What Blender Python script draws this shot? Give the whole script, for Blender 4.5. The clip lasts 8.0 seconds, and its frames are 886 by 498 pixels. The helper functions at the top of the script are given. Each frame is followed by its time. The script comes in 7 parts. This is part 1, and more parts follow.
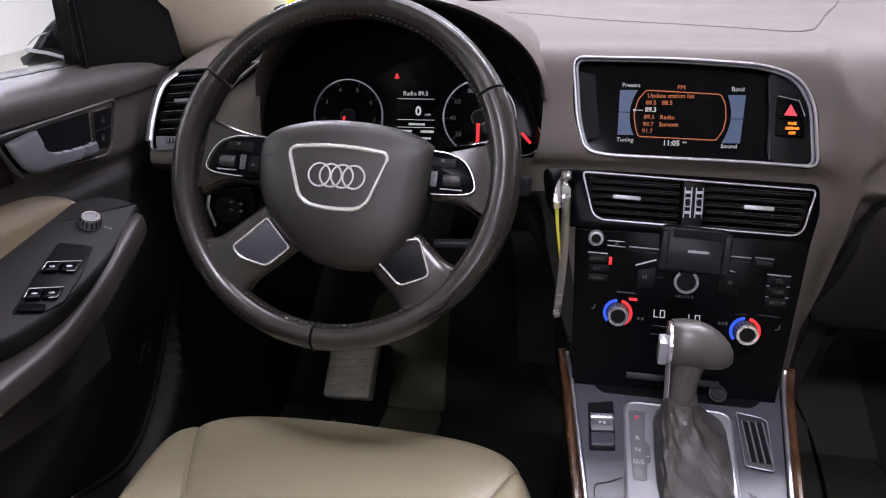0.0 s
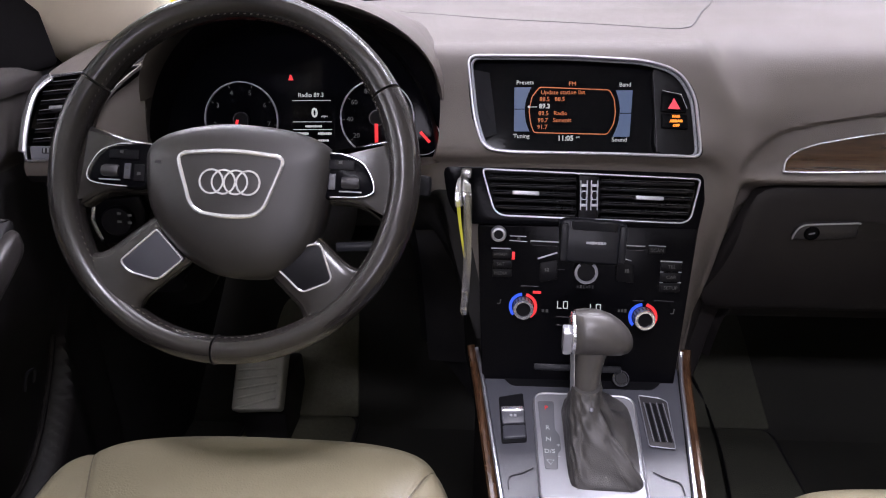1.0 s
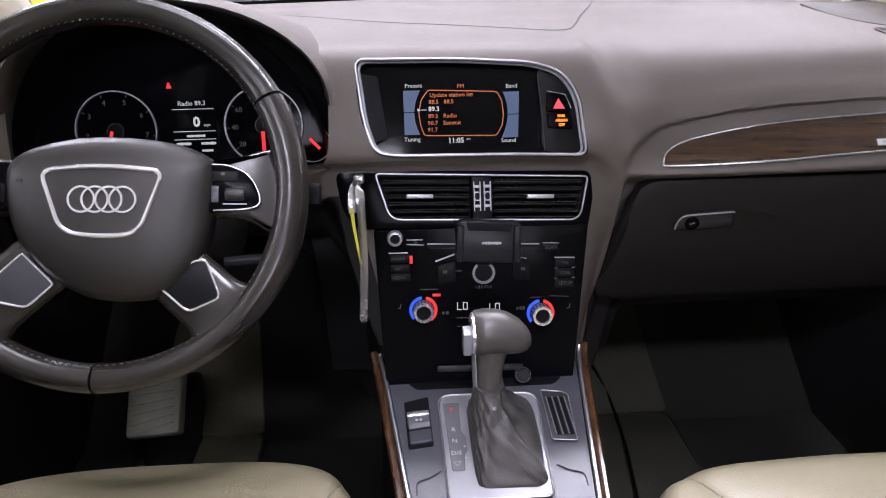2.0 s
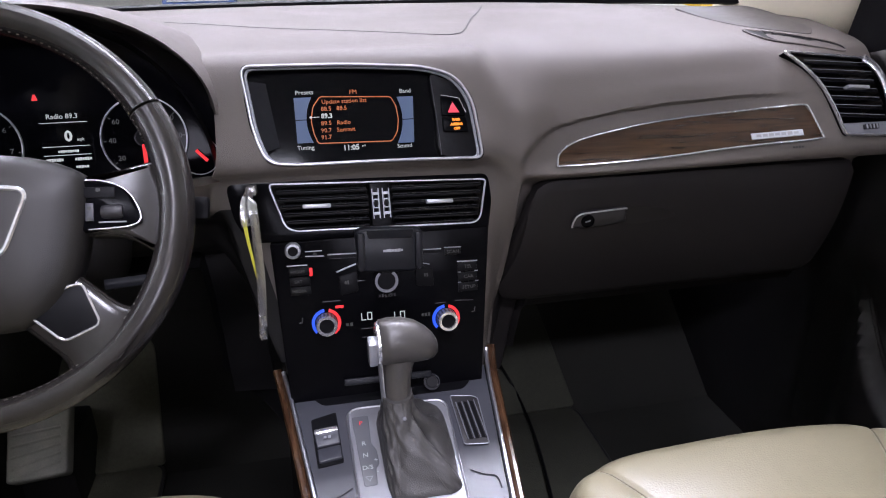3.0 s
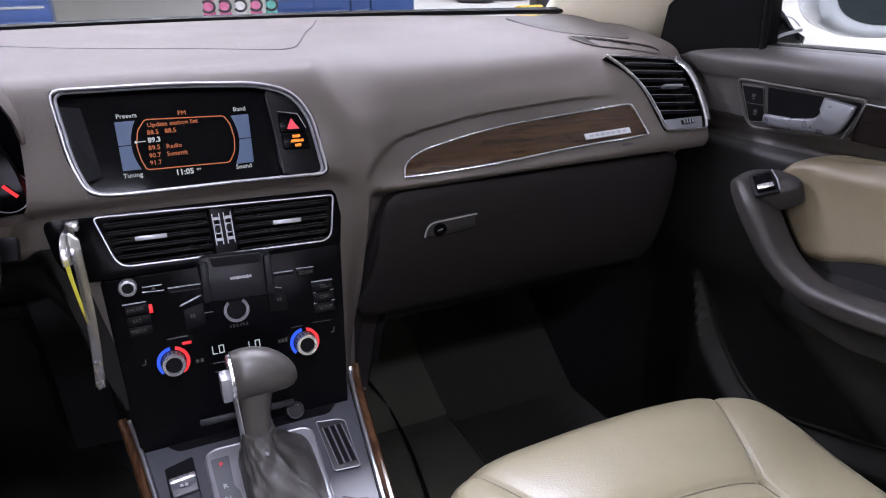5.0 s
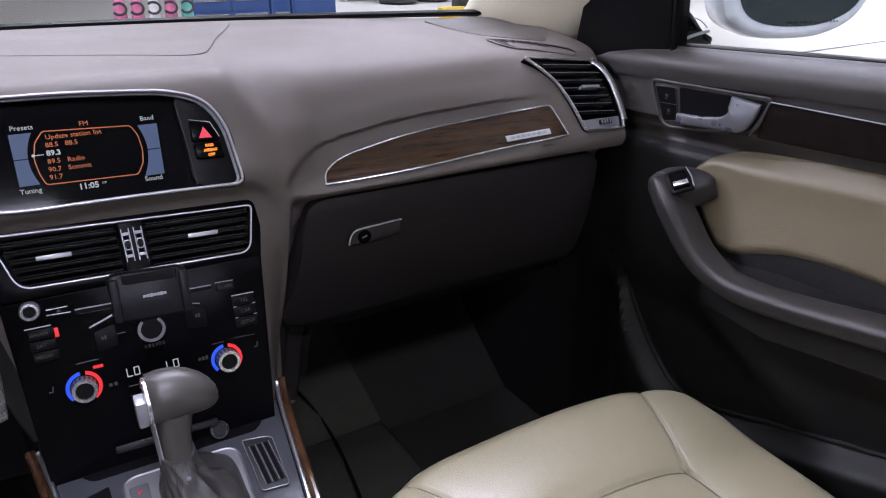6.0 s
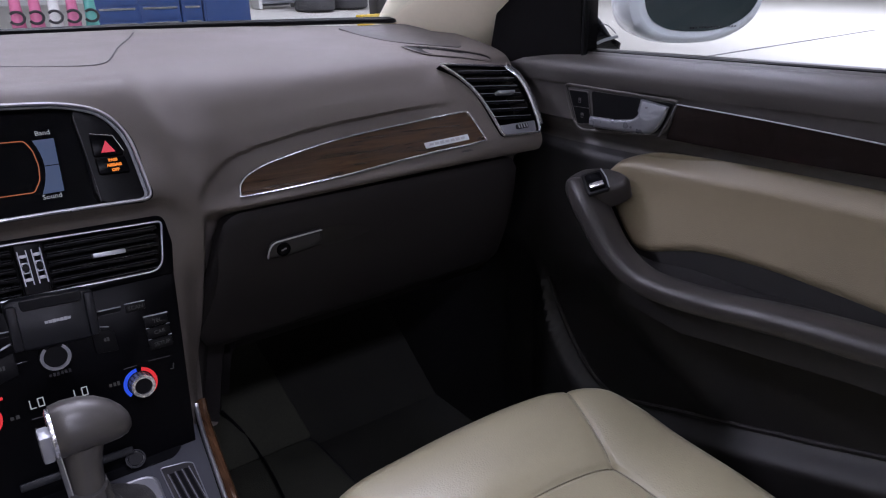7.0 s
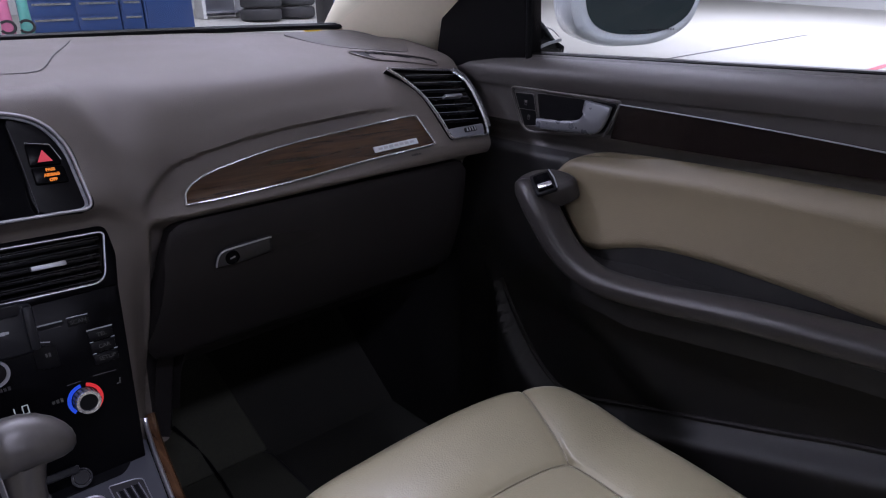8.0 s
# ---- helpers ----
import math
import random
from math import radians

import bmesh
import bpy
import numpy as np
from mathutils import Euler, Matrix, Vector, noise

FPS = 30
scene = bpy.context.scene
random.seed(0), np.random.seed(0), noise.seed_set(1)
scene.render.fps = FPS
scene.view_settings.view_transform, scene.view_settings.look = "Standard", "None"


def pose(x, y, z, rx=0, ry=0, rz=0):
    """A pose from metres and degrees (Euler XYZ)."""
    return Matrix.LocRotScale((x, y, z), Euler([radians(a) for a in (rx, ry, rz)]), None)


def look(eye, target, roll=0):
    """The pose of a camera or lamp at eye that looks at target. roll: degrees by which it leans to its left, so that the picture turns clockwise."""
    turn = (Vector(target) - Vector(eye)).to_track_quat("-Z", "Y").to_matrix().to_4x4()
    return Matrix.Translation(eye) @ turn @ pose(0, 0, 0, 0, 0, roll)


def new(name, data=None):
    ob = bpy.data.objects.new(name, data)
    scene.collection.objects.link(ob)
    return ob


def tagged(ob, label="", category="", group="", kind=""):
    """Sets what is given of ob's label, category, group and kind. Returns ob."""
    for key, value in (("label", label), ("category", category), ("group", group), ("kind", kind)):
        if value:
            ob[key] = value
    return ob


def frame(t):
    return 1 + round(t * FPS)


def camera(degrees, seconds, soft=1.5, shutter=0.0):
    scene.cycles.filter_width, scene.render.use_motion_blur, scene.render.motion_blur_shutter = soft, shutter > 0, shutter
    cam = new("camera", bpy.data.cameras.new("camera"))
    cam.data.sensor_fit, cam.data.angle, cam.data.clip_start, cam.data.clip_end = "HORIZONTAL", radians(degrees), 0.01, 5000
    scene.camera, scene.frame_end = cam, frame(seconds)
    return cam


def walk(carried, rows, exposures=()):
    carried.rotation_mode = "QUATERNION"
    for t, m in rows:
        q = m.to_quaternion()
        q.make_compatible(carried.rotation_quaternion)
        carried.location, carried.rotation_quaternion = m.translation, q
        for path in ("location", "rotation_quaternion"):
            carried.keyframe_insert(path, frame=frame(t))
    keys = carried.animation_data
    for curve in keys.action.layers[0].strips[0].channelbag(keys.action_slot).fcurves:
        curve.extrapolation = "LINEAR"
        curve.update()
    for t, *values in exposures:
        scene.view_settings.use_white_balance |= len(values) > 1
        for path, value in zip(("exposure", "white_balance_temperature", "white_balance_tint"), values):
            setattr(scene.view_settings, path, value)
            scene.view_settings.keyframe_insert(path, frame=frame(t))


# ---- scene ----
cam = camera(65.38, 8.0, soft=1.1)
PATH = [
    (0, (-0.1141, 0.0044, 1.0023), (-0.53, 1.8009, 0.2279), -1.55),
    (0.5, (-0.1157, 0.0058, 1.0013), (-0.4053, 1.8257, 0.2241), -1.46),
    (1, (-0.1086, 0.011, 1.0008), (-0.2662, 1.8459, 0.221), -1.22),
    (1.5, (-0.0998, 0.0154, 1.0032), (-0.1289, 1.8552, 0.2194), -1.12),
    (3, (-0.0889, 0.0305, 0.9944), (0.2914, 1.841, 0.2345), -0.71),
    (3.5, (-0.0818, 0.0371, 0.9924), (0.4039, 1.8249, 0.2387), -0.71),
    (4, (-0.0809, 0.0387, 0.9896), (0.4962, 1.804, 0.2474), -0.99),
    (4.5, (-0.078, 0.0385, 0.9869), (0.5899, 1.7767, 0.2571), -1.26),
    (6, (-0.0583, 0.0461, 0.9889), (0.871, 1.6614, 0.2628), -1.34),
    (6.5, (-0.0555, 0.0485, 0.9886), (0.9682, 1.6081, 0.2677), -1.29),
    (7, (-0.0485, 0.0482, 0.9878), (1.0583, 1.554, 0.2753), -1.34),
    (7.5, (-0.0479, 0.0457, 0.9858), (1.1279, 1.504, 0.2852), -1.36),
    (8, (-0.0476, 0.0429, 0.9821), (1.1661, 1.4729, 0.2879), -1.60),
]
walk(cam, [(t, look(eye, target, roll)) for t, eye, target, roll in PATH],
     exposures=[(0.0, 0.10, 6820, 9), (0.5, 0.20, 6780, 8), (1.5, 0.24, 6760, 8), (3.0, 0.28, 6450, 7), (4.5, 0.19, 6400, 7), (6.0, -0.10, 6320, 8), (7.0, -0.58, 6200, 10), (8.0, -0.77, 6080, 11)])

# ---- world and unseen lamps of the workshop hall ----
world = bpy.data.worlds.new("world")
scene.world = world
world.use_nodes = True
world.node_tree.nodes["Background"].inputs[0].default_value = (0.80, 0.88, 1.0, 1)
world.node_tree.nodes["Background"].inputs[1].default_value = 0.03


def unseen_lamp(x, y, z, sx, sy, watts, colour=(0.87, 0.83, 1.04), turn=(0, 0, 0)):
    data = bpy.data.lights.new("unseen_lamp", "AREA")
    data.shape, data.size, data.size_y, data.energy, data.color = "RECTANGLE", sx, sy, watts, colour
    ob = new("unseen_lamp", data)
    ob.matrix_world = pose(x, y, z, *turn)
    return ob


# unseen lamps at ceiling height, several added to brighten dash, seats and floor
for lx, ly, sx, sy, watts in ((-2.5, 3.9, 2.4, 0.4, 330), (1.5, 2.6, 2.4, 0.4, 220), (0.5, 2.6, 2.4, 0.4, 60), (0.0, 6.5, 2.4, 0.4, 120),
                              (-0.10, 1.25, 1.3, 0.8, 40), (-0.6, -3.2, 1.0, 0.5, 120), (0.20, -0.9, 0.8, 0.5, 88), (15.0, 5.0, 8.0, 8.0, 2300), (6.0, 12.0, 3.0, 1.0, 300)):
    unseen_lamp(lx, ly, 3.9, sx, sy, watts)
unseen_lamp(-4.9, -0.5, 2.7, 0.5, 6.0, 600, turn=(0, 62, 0))  # unseen lamp added to brighten the side wall
unseen_lamp(0.3, -5.6, 2.35, 3.2, 0.8, 105, turn=(82, 0, 0))  # unseen fill lamp added behind the car to brighten the dash faces

V = Vector


# ---- materials ----
def material(name, base, rough=0.5, metal=0.0, vary=0.12, scale=9.0, bump=0.0, bump_scale=600.0, rough_vary=0.08,
             coat=0.0, spec=0.5, kind="noise", sheen=0.0, island=0.0):
    m = bpy.data.materials.new(name)
    m.use_nodes = True
    nt = m.node_tree
    n, link = nt.nodes, nt.links.new
    b = n["Principled BSDF"]
    b.inputs["Metallic"].default_value = metal
    b.inputs["Specular IOR Level"].default_value = spec
    b.inputs["Coat Weight"].default_value = coat
    b.inputs["Coat Roughness"].default_value = 0.06
    b.inputs["Sheen Weight"].default_value = sheen
    tex = n.new("ShaderNodeTexCoord")
    big = n.new("ShaderNodeTexNoise")
    big.inputs["Scale"].default_value, big.inputs["Detail"].default_value = scale, 4
    link(tex.outputs["Object"], big.inputs["Vector"])
    small = n.new("ShaderNodeTexNoise")
    small.inputs["Scale"].default_value, small.inputs["Detail"].default_value = scale * 14, 2
    link(tex.outputs["Object"], small.inputs["Vector"])
    add = n.new("ShaderNodeMix")
    add.inputs[0].default_value = 0.35
    link(big.outputs["Fac"], add.inputs[2])
    link(small.outputs["Fac"], add.inputs[3])
    ramp = n.new("ShaderNodeMapRange")
    ramp.inputs[1].default_value, ramp.inputs[2].default_value = 0.3, 0.7
    ramp.inputs[3].default_value, ramp.inputs[4].default_value = 1 - vary, 1 + vary
    link(add.outputs[0], ramp.inputs[0])
    col = n.new("ShaderNodeMix")
    col.data_type, col.blend_type = "RGBA", "MULTIPLY"
    col.inputs[0].default_value = 1.0
    col.inputs[6].default_value = (*base, 1)
    link(ramp.outputs[0], col.inputs[7])
    link(col.outputs[2], b.inputs["Base Color"])
    rr = n.new("ShaderNodeMapRange")
    rr.inputs[1].default_value, rr.inputs[2].default_value = 0.3, 0.7
    rr.inputs[3].default_value, rr.inputs[4].default_value = max(0.02, rough - rough_vary), min(1, rough + rough_vary)
    link(add.outputs[0], rr.inputs[0])
    link(rr.outputs[0], b.inputs["Roughness"])
    if bump:
        if kind == "leather":
            grain = n.new("ShaderNodeTexVoronoi")
            grain.feature = "DISTANCE_TO_EDGE"
            grain.inputs["Scale"].default_value = bump_scale
            out = grain.outputs["Distance"]
        else:
            grain = n.new("ShaderNodeTexNoise")
            grain.inputs["Scale"].default_value, grain.inputs["Detail"].default_value = bump_scale, 3
            out = grain.outputs["Fac"]
        link(tex.outputs["Object"], grain.inputs["Vector"])
        bp = n.new("ShaderNodeBump")
        bp.inputs["Strength"].default_value, bp.inputs["Distance"].default_value = bump, 0.0008
        link(out, bp.inputs["Height"])
        link(bp.outputs[0], b.inputs["Normal"])
    return m


def glow(name, colour, strength):
    m = bpy.data.materials.new(name)
    m.use_nodes = True
    b = m.node_tree.nodes["Principled BSDF"]
    b.inputs["Base Color"].default_value = (0.01, 0.01, 0.01, 1)
    b.inputs["Emission Color"].default_value = (*colour, 1)
    b.inputs["Emission Strength"].default_value = strength
    return m


def wood_material(name, dark, light, grain=(2, 9, 34)):
    m = material(name, light, 0.24, coat=0.3, vary=0.05, rough_vary=0.02, spec=0.35)
    nt = m.node_tree
    n, link = nt.nodes, nt.links.new
    tex = n.new("ShaderNodeTexCoord")
    mp = n.new("ShaderNodeMapping")
    mp.inputs["Scale"].default_value = grain
    mp.inputs["Rotation"].default_value = (0.05, 0.13, 0.0)
    link(tex.outputs["Object"], mp.inputs[0])
    wav = n.new("ShaderNodeTexNoise")
    wav.inputs["Scale"].default_value, wav.inputs["Detail"].default_value = 5.0, 6
    wav.inputs["Distortion"].default_value = 1.2
    link(mp.outputs[0], wav.inputs["Vector"])
    cr_ = n.new("ShaderNodeValToRGB")
    cr_.color_ramp.elements[0].position, cr_.color_ramp.elements[1].position = 0.36, 0.66
    cr_.color_ramp.elements[0].color = (*dark, 1)
    cr_.color_ramp.elements[1].color = (*light, 1)
    link(wav.outputs["Fac"], cr_.inputs[0])
    link(cr_.outputs[0], n["Principled BSDF"].inputs["Base Color"])
    return m


def glass_material(name, tint=(1, 1, 1), gloss=0.04, rough=0.02):
    m = bpy.data.materials.new(name)
    m.use_nodes = True
    n, link = m.node_tree.nodes, m.node_tree.links.new
    n.remove(n["Principled BSDF"])
    tr = n.new("ShaderNodeBsdfTransparent")
    tr.inputs[0].default_value = (*tint, 1)
    gl = n.new("ShaderNodeBsdfGlossy")
    gl.inputs["Roughness"].default_value = rough
    mix = n.new("ShaderNodeMixShader")
    mix.inputs[0].default_value = gloss
    link(tr.outputs[0], mix.inputs[1])
    link(gl.outputs[0], mix.inputs[2])
    link(mix.outputs[0], n["Material Output"].inputs[0])
    return m


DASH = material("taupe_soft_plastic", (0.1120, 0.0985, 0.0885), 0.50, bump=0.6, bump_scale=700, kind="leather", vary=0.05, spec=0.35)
# next two are the dash taupe darkened to stand in for shade
DASH_SHADED = material("shaded_taupe_plastic", (0.019, 0.0172, 0.0172), 0.50, bump=0.3, bump_scale=800, kind="leather", vary=0.08, spec=0.12)
DOOR_DIM = material("dimmed_taupe_plastic", (0.052, 0.0475, 0.0455), 0.40, bump=0.25, bump_scale=850, kind="leather", vary=0.04, spec=0.3)
DARK = material("dark_grey_plastic", (0.018, 0.017, 0.019), 0.5, bump=0.2, bump_scale=700, vary=0.1)
BLACK = material("satin_black_plastic", (0.005, 0.005, 0.006), 0.38, vary=0.08, scale=20, rough_vary=0.03, spec=0.10)
GLOSS = material("gloss_black_panel", (0.003, 0.003, 0.0038), 0.16, vary=0.08, scale=15, rough_vary=0.02, spec=0.03)
SLAT = material("vent_slat_plastic", (0.038, 0.038, 0.042), 0.24, vary=0.15, scale=20)
VANE = material("black_vent_slat", (0.009, 0.009, 0.011), 0.26, vary=0.06, scale=20, rough_vary=0.03, spec=0.25)
FLANK = material("dark_reflecting_flank", (0.014, 0.0145, 0.018), 0.22, vary=0.1, scale=12, spec=0.2)
SATIN = material("satin_bezel_metal", (0.52, 0.52, 0.56), 0.32, 0.9, vary=0.05, scale=30, rough_vary=0.05)
CHROME = material("satin_chrome", (0.80, 0.80, 0.83), 0.20, 0.85, vary=0.05, scale=30, rough_vary=0.06)
ALU = material("brushed_aluminium", (0.40, 0.41, 0.44), 0.36, 0.6, vary=0.06, scale=30)
LEVER = material("satin_silver_lever", (0.22, 0.225, 0.25), 0.34, 0.4, vary=0.06, scale=30)
PLATE = material("silver_selector_plate", (0.27, 0.275, 0.295), 0.42, 0.5, vary=0.05, scale=30)
GATE = material("grey_selector_lacquer", (0.10, 0.105, 0.115), 0.4, vary=0.03)
CONSOLE = material("blue_grey_lacquer", (0.044, 0.046, 0.056), 0.34, vary=0.02, scale=8, rough_vary=0.02)
WHEEL = material("worn_taupe_leather", (0.0185, 0.0166, 0.0152), 0.24, vary=0.04, scale=9, rough_vary=0.02, bump=0.05, bump_scale=420, kind="leather")
HUB = material("taupe_airbag_cover", (0.0150, 0.0136, 0.0126), 0.40, bump=0.2, bump_scale=1100, kind="leather", vary=0.08)
KNOB = material("smooth_taupe_leather", (0.056, 0.0525, 0.049), 0.34, bump=0.12, bump_scale=600, kind="leather", vary=0.1, scale=20)
BOOT = material("creased_taupe_leather", (0.050, 0.048, 0.046), 0.40, bump=0.5, bump_scale=500, kind="leather", vary=0.16, scale=25)
SEAT = material("cream_seat_leather", (0.258, 0.234, 0.154), 0.36, bump=0.42, bump_scale=260, kind="leather", vary=0.05, scale=7, rough_vary=0.06)
# near black puts footwell shade on the knee panel; also colours the driver's pod
NEAR_BLACK = material("near_black_plastic", (0.006, 0.0058, 0.0062), 0.6, bump=0.2, bump_scale=700, vary=0.1, spec=0.25)
GRIP = material("dark_taupe_grip_plastic", (0.028, 0.0255, 0.0245), 0.34, bump=0.2, bump_scale=900, kind="leather", vary=0.06, spec=0.3)
# taupe darkened further for shade low on the door and in recesses
DOOR_SHADED = material("shaded_lower_door_plastic", (0.0085, 0.0077, 0.0079), 0.5, bump=0.3, bump_scale=800, kind="leather", vary=0.08, spec=0.35)
PULL = material("satin_lever_metal", (0.175, 0.18, 0.20), 0.28, 0.5, vary=0.02, scale=4, rough_vary=0.02)
GLOSS_FOOT = material("gloss_black_mirror_foot", (0.004, 0.004, 0.0048), 0.12, vary=0.08, scale=15, rough_vary=0.02, spec=0.12)
BEIGE = material("cream_door_leather", (0.165, 0.137, 0.086), 0.5, bump=0.3, bump_scale=500, kind="leather", vary=0.05)
STITCH = material("dark_stitch_thread", (0.07, 0.064, 0.056), 0.7, vary=0.1)
SEAM = material("stitch_thread", (0.17, 0.15, 0.105), 0.8, vary=0.1)
PILLAR = material("ivory_woven_cloth", (0.74, 0.67, 0.53), 0.9, bump=0.4, bump_scale=900, vary=0.04)
SAIL = material("black_cloth_trim", (0.006, 0.0055, 0.006), 0.85, bump=0.3, bump_scale=500, vary=0.1, spec=0.06)
CARPET = material("dark_green_grey_carpet", (0.017, 0.017, 0.0135), 0.95, bump=1.0, bump_scale=450, vary=0.3, scale=12)
# one olive mat twice: brightened for the lit footwell, darkened for the shaded one
MAT_LIT = material("lit_olive_mat", (0.15, 0.15, 0.105), 0.95, bump=1.0, bump_scale=350, vary=0.25, scale=10)
MAT_SHADED = material("shaded_olive_mat", (0.042, 0.043, 0.031), 0.95, bump=1.0, bump_scale=350, vary=0.25, scale=10)
RUBBER = material("grey_rubber", (0.45, 0.45, 0.38), 0.7, bump=0.3, bump_scale=300, vary=0.2, scale=30)
WOOD = wood_material("walnut_veneer", (0.023, 0.0105, 0.0052), (0.055, 0.0265, 0.0120))
WOOD_EDGE = wood_material("walnut_console_trim", (0.034, 0.016, 0.008), (0.080, 0.040, 0.020), (26, 2, 26))
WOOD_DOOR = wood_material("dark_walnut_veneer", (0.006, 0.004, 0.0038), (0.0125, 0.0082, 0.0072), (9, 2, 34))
YELLOW = material("yellow_tape", (0.62, 0.58, 0.05), 0.5, vary=0.1)
PHONE = material("smoky_grey_plastic", (0.013, 0.0138, 0.0168), 0.34, vary=0.04, scale=10, rough_vary=0.03, spec=0.2)
WHITE_PAINT = material("white_car_paint", (0.74, 0.78, 0.82), 0.25, coat=0.8, vary=0.02)
MIRROR = material("mirror_glass", (0.86, 0.88, 0.90), 0.03, 1.0, vary=0.01, rough_vary=0.01)
BADGE = material("embossed_badge_metal", (0.60, 0.62, 0.66), 0.35, 0.4, vary=0.1, scale=120)
CONCRETE = material("pale_sealed_concrete", (0.46, 0.45, 0.405), 0.45, vary=0.07, scale=0.7, bump=0.1, bump_scale=20)
WALL_DARK = material("unseen_dark_wall", (0.022, 0.036, 0.036), 0.8, vary=0.1, scale=1.0)
WALL = material("white_hall_wall", (0.70, 0.70, 0.68), 0.8, vary=0.05, scale=1.0)
BLUE = material("blue_steel_cabinet", (0.022, 0.065, 0.22), 0.4, vary=0.06, scale=3, coat=0.2)
TYRE = material("tyre_rubber", (0.03, 0.03, 0.032), 0.75, vary=0.2, scale=10)
LIFT_Y = material("yellow_lift_paint", (0.75, 0.50, 0.02), 0.45, vary=0.1)
PINK = material("pink_enamel", (0.62, 0.16, 0.30), 0.4, vary=0.1)
RED_MARK = material("faded_red_floor_paint", (0.55, 0.06, 0.09), 0.5, vary=0.2, scale=3)
TEAL = material("teal_enamel", (0.12, 0.42, 0.36), 0.4, vary=0.1)
WIN = glass_material("window_glass", (0.96, 0.98, 0.97), 0.03)
PLASTIC_CLEAR = glass_material("clear_vinyl", (0.80, 0.80, 0.78), 0.42, 0.22)
SCREEN = material("dark_display", (0.002, 0.002, 0.003), 0.07, vary=0.05, rough_vary=0.01, spec=0.06)
G_ORANGE = glow("display_orange", (1.0, 0.25, 0.06), 0.50)
G_WHITE = glow("display_white", (0.85, 0.88, 0.95), 0.52)
G_DIM = glow("dial_print", (0.75, 0.78, 0.85), 0.05)
G_PRINT = glow("button_print", (0.80, 0.80, 0.85), 0.030)
G_BLUE = glow("display_blue", (0.12, 0.22, 0.52), 0.30)
G_RED = glow("lamp_red", (1.0, 0.025, 0.035), 0.9)
G_REDSOFT = glow("hazard_red", (1.0, 0.06, 0.11), 0.85)
G_AMBER = glow("lamp_amber", (1.0, 0.26, 0.01), 1.2)
G_COOL = glow("ring_blue", (0.02, 0.10, 1.0), 0.9)


# ---- shape helpers ----
def part(name, bm, mat, parent=None, label="", angle=35, kind=""):
    me = bpy.data.meshes.new(name)
    bm.normal_update()
    bm.to_mesh(me)
    bm.free()
    return link_mesh(name, me, mat, parent, label, angle)


def placed(ob):
    return placed(ob.parent) @ ob.matrix_parent_inverse @ ob.matrix_basis if ob.parent else ob.matrix_basis.copy()


def link_mesh(name, me, mat, parent=None, label="", angle=35):
    if not me.materials:
        me.materials.append(mat)
    me.polygons.foreach_set("use_smooth", [True] * len(me.polygons))
    me.set_sharp_from_angle(angle=radians(angle))
    ob = new(name, me)
    if parent is not None:
        ob.parent = parent
        ob.matrix_parent_inverse = placed(parent).inverted()
    if label:
        tagged(ob, label)
    return ob


def thing(name, at, label, category, group="", kind=""):
    ob = new(name)
    ob.empty_display_size = 0.02
    ob.matrix_basis = Matrix.Translation(at)
    return tagged(ob, label, category, group, kind)


def basis(o, u, n):
    """A pose with local x along u, local z along n."""
    u, n = V(u).normalized(), V(n).normalized()
    v = n.cross(u).normalized()
    u = v.cross(n)
    m = Matrix((u, v, n)).transposed().to_4x4()
    m.translation = o
    return m


def cr(pts, n=8, closed=False):
    """A smooth curve through the points."""
    pts = [V(p) for p in pts]
    out, k = [], len(pts)
    for i in range(k if closed else k - 1):
        if closed:
            a, b, c, d = pts[i - 1], pts[i], pts[(i + 1) % k], pts[(i + 2) % k]
        else:
            a, b, c, d = pts[max(i - 1, 0)], pts[i], pts[i + 1], pts[min(i + 2, k - 1)]
        for j in range(n):
            t = j / n
            out.append(0.5 * (2 * b + (c - a) * t + (2 * a - 5 * b + 4 * c - d) * t * t + (3 * b - a - 3 * c + d) * t ** 3))
    if not closed:
        out.append(pts[-1])
    return out


def rounded(corners, radii, n=5):
    """A closed outline with rounded corners."""
    pts, k = [V(c) for c in corners], len(corners)
    out = []
    for i in range(k):
        r = radii[i] if isinstance(radii, (list, tuple)) else radii
        p, a, b = pts[i], pts[i - 1] - pts[i], pts[(i + 1) % k] - pts[i]
        r = min(r, a.length * 0.49, b.length * 0.49)
        s, e = p + a.normalized() * r, p + b.normalized() * r
        for j in range(n + 1):
            t = j / n
            out.append((1 - t) ** 2 * s + 2 * t * (1 - t) * p + t * t * e)
    return out


def loft(bm, rings, closed=True, caps=True, loop=False):
    vs = [[bm.verts.new(p) for p in ring] for ring in rings]
    k = len(vs[0])
    for i in range(len(vs) if loop else len(vs) - 1):
        a, b = vs[i], vs[(i + 1) % len(vs)]
        for j in range(k if closed else k - 1):
            bm.faces.new((a[j], a[(j + 1) % k], b[(j + 1) % k], b[j]))
    if caps and closed and not loop:
        bm.faces.new(vs[0])
        bm.faces.new(vs[-1])
    bmesh.ops.recalc_face_normals(bm, faces=bm.faces)
    return bm


def shrink(ring, d, n):
    """The ring moved inwards in its plane by d."""
    k, out = len(ring), []
    n = V(n).normalized()
    area = sum((ring[i - 1].cross(ring[i]) for i in range(k)), V((0, 0, 0)))
    sign = 1 if area.dot(n) > 0 else -1
    for i, p in enumerate(ring):
        s = n.cross(ring[(i + 1) % k] - ring[i - 1])
        s = s.normalized() if s.length > 1e-9 else V((0, 0, 0))
        out.append(p + s * d * sign)
    return out


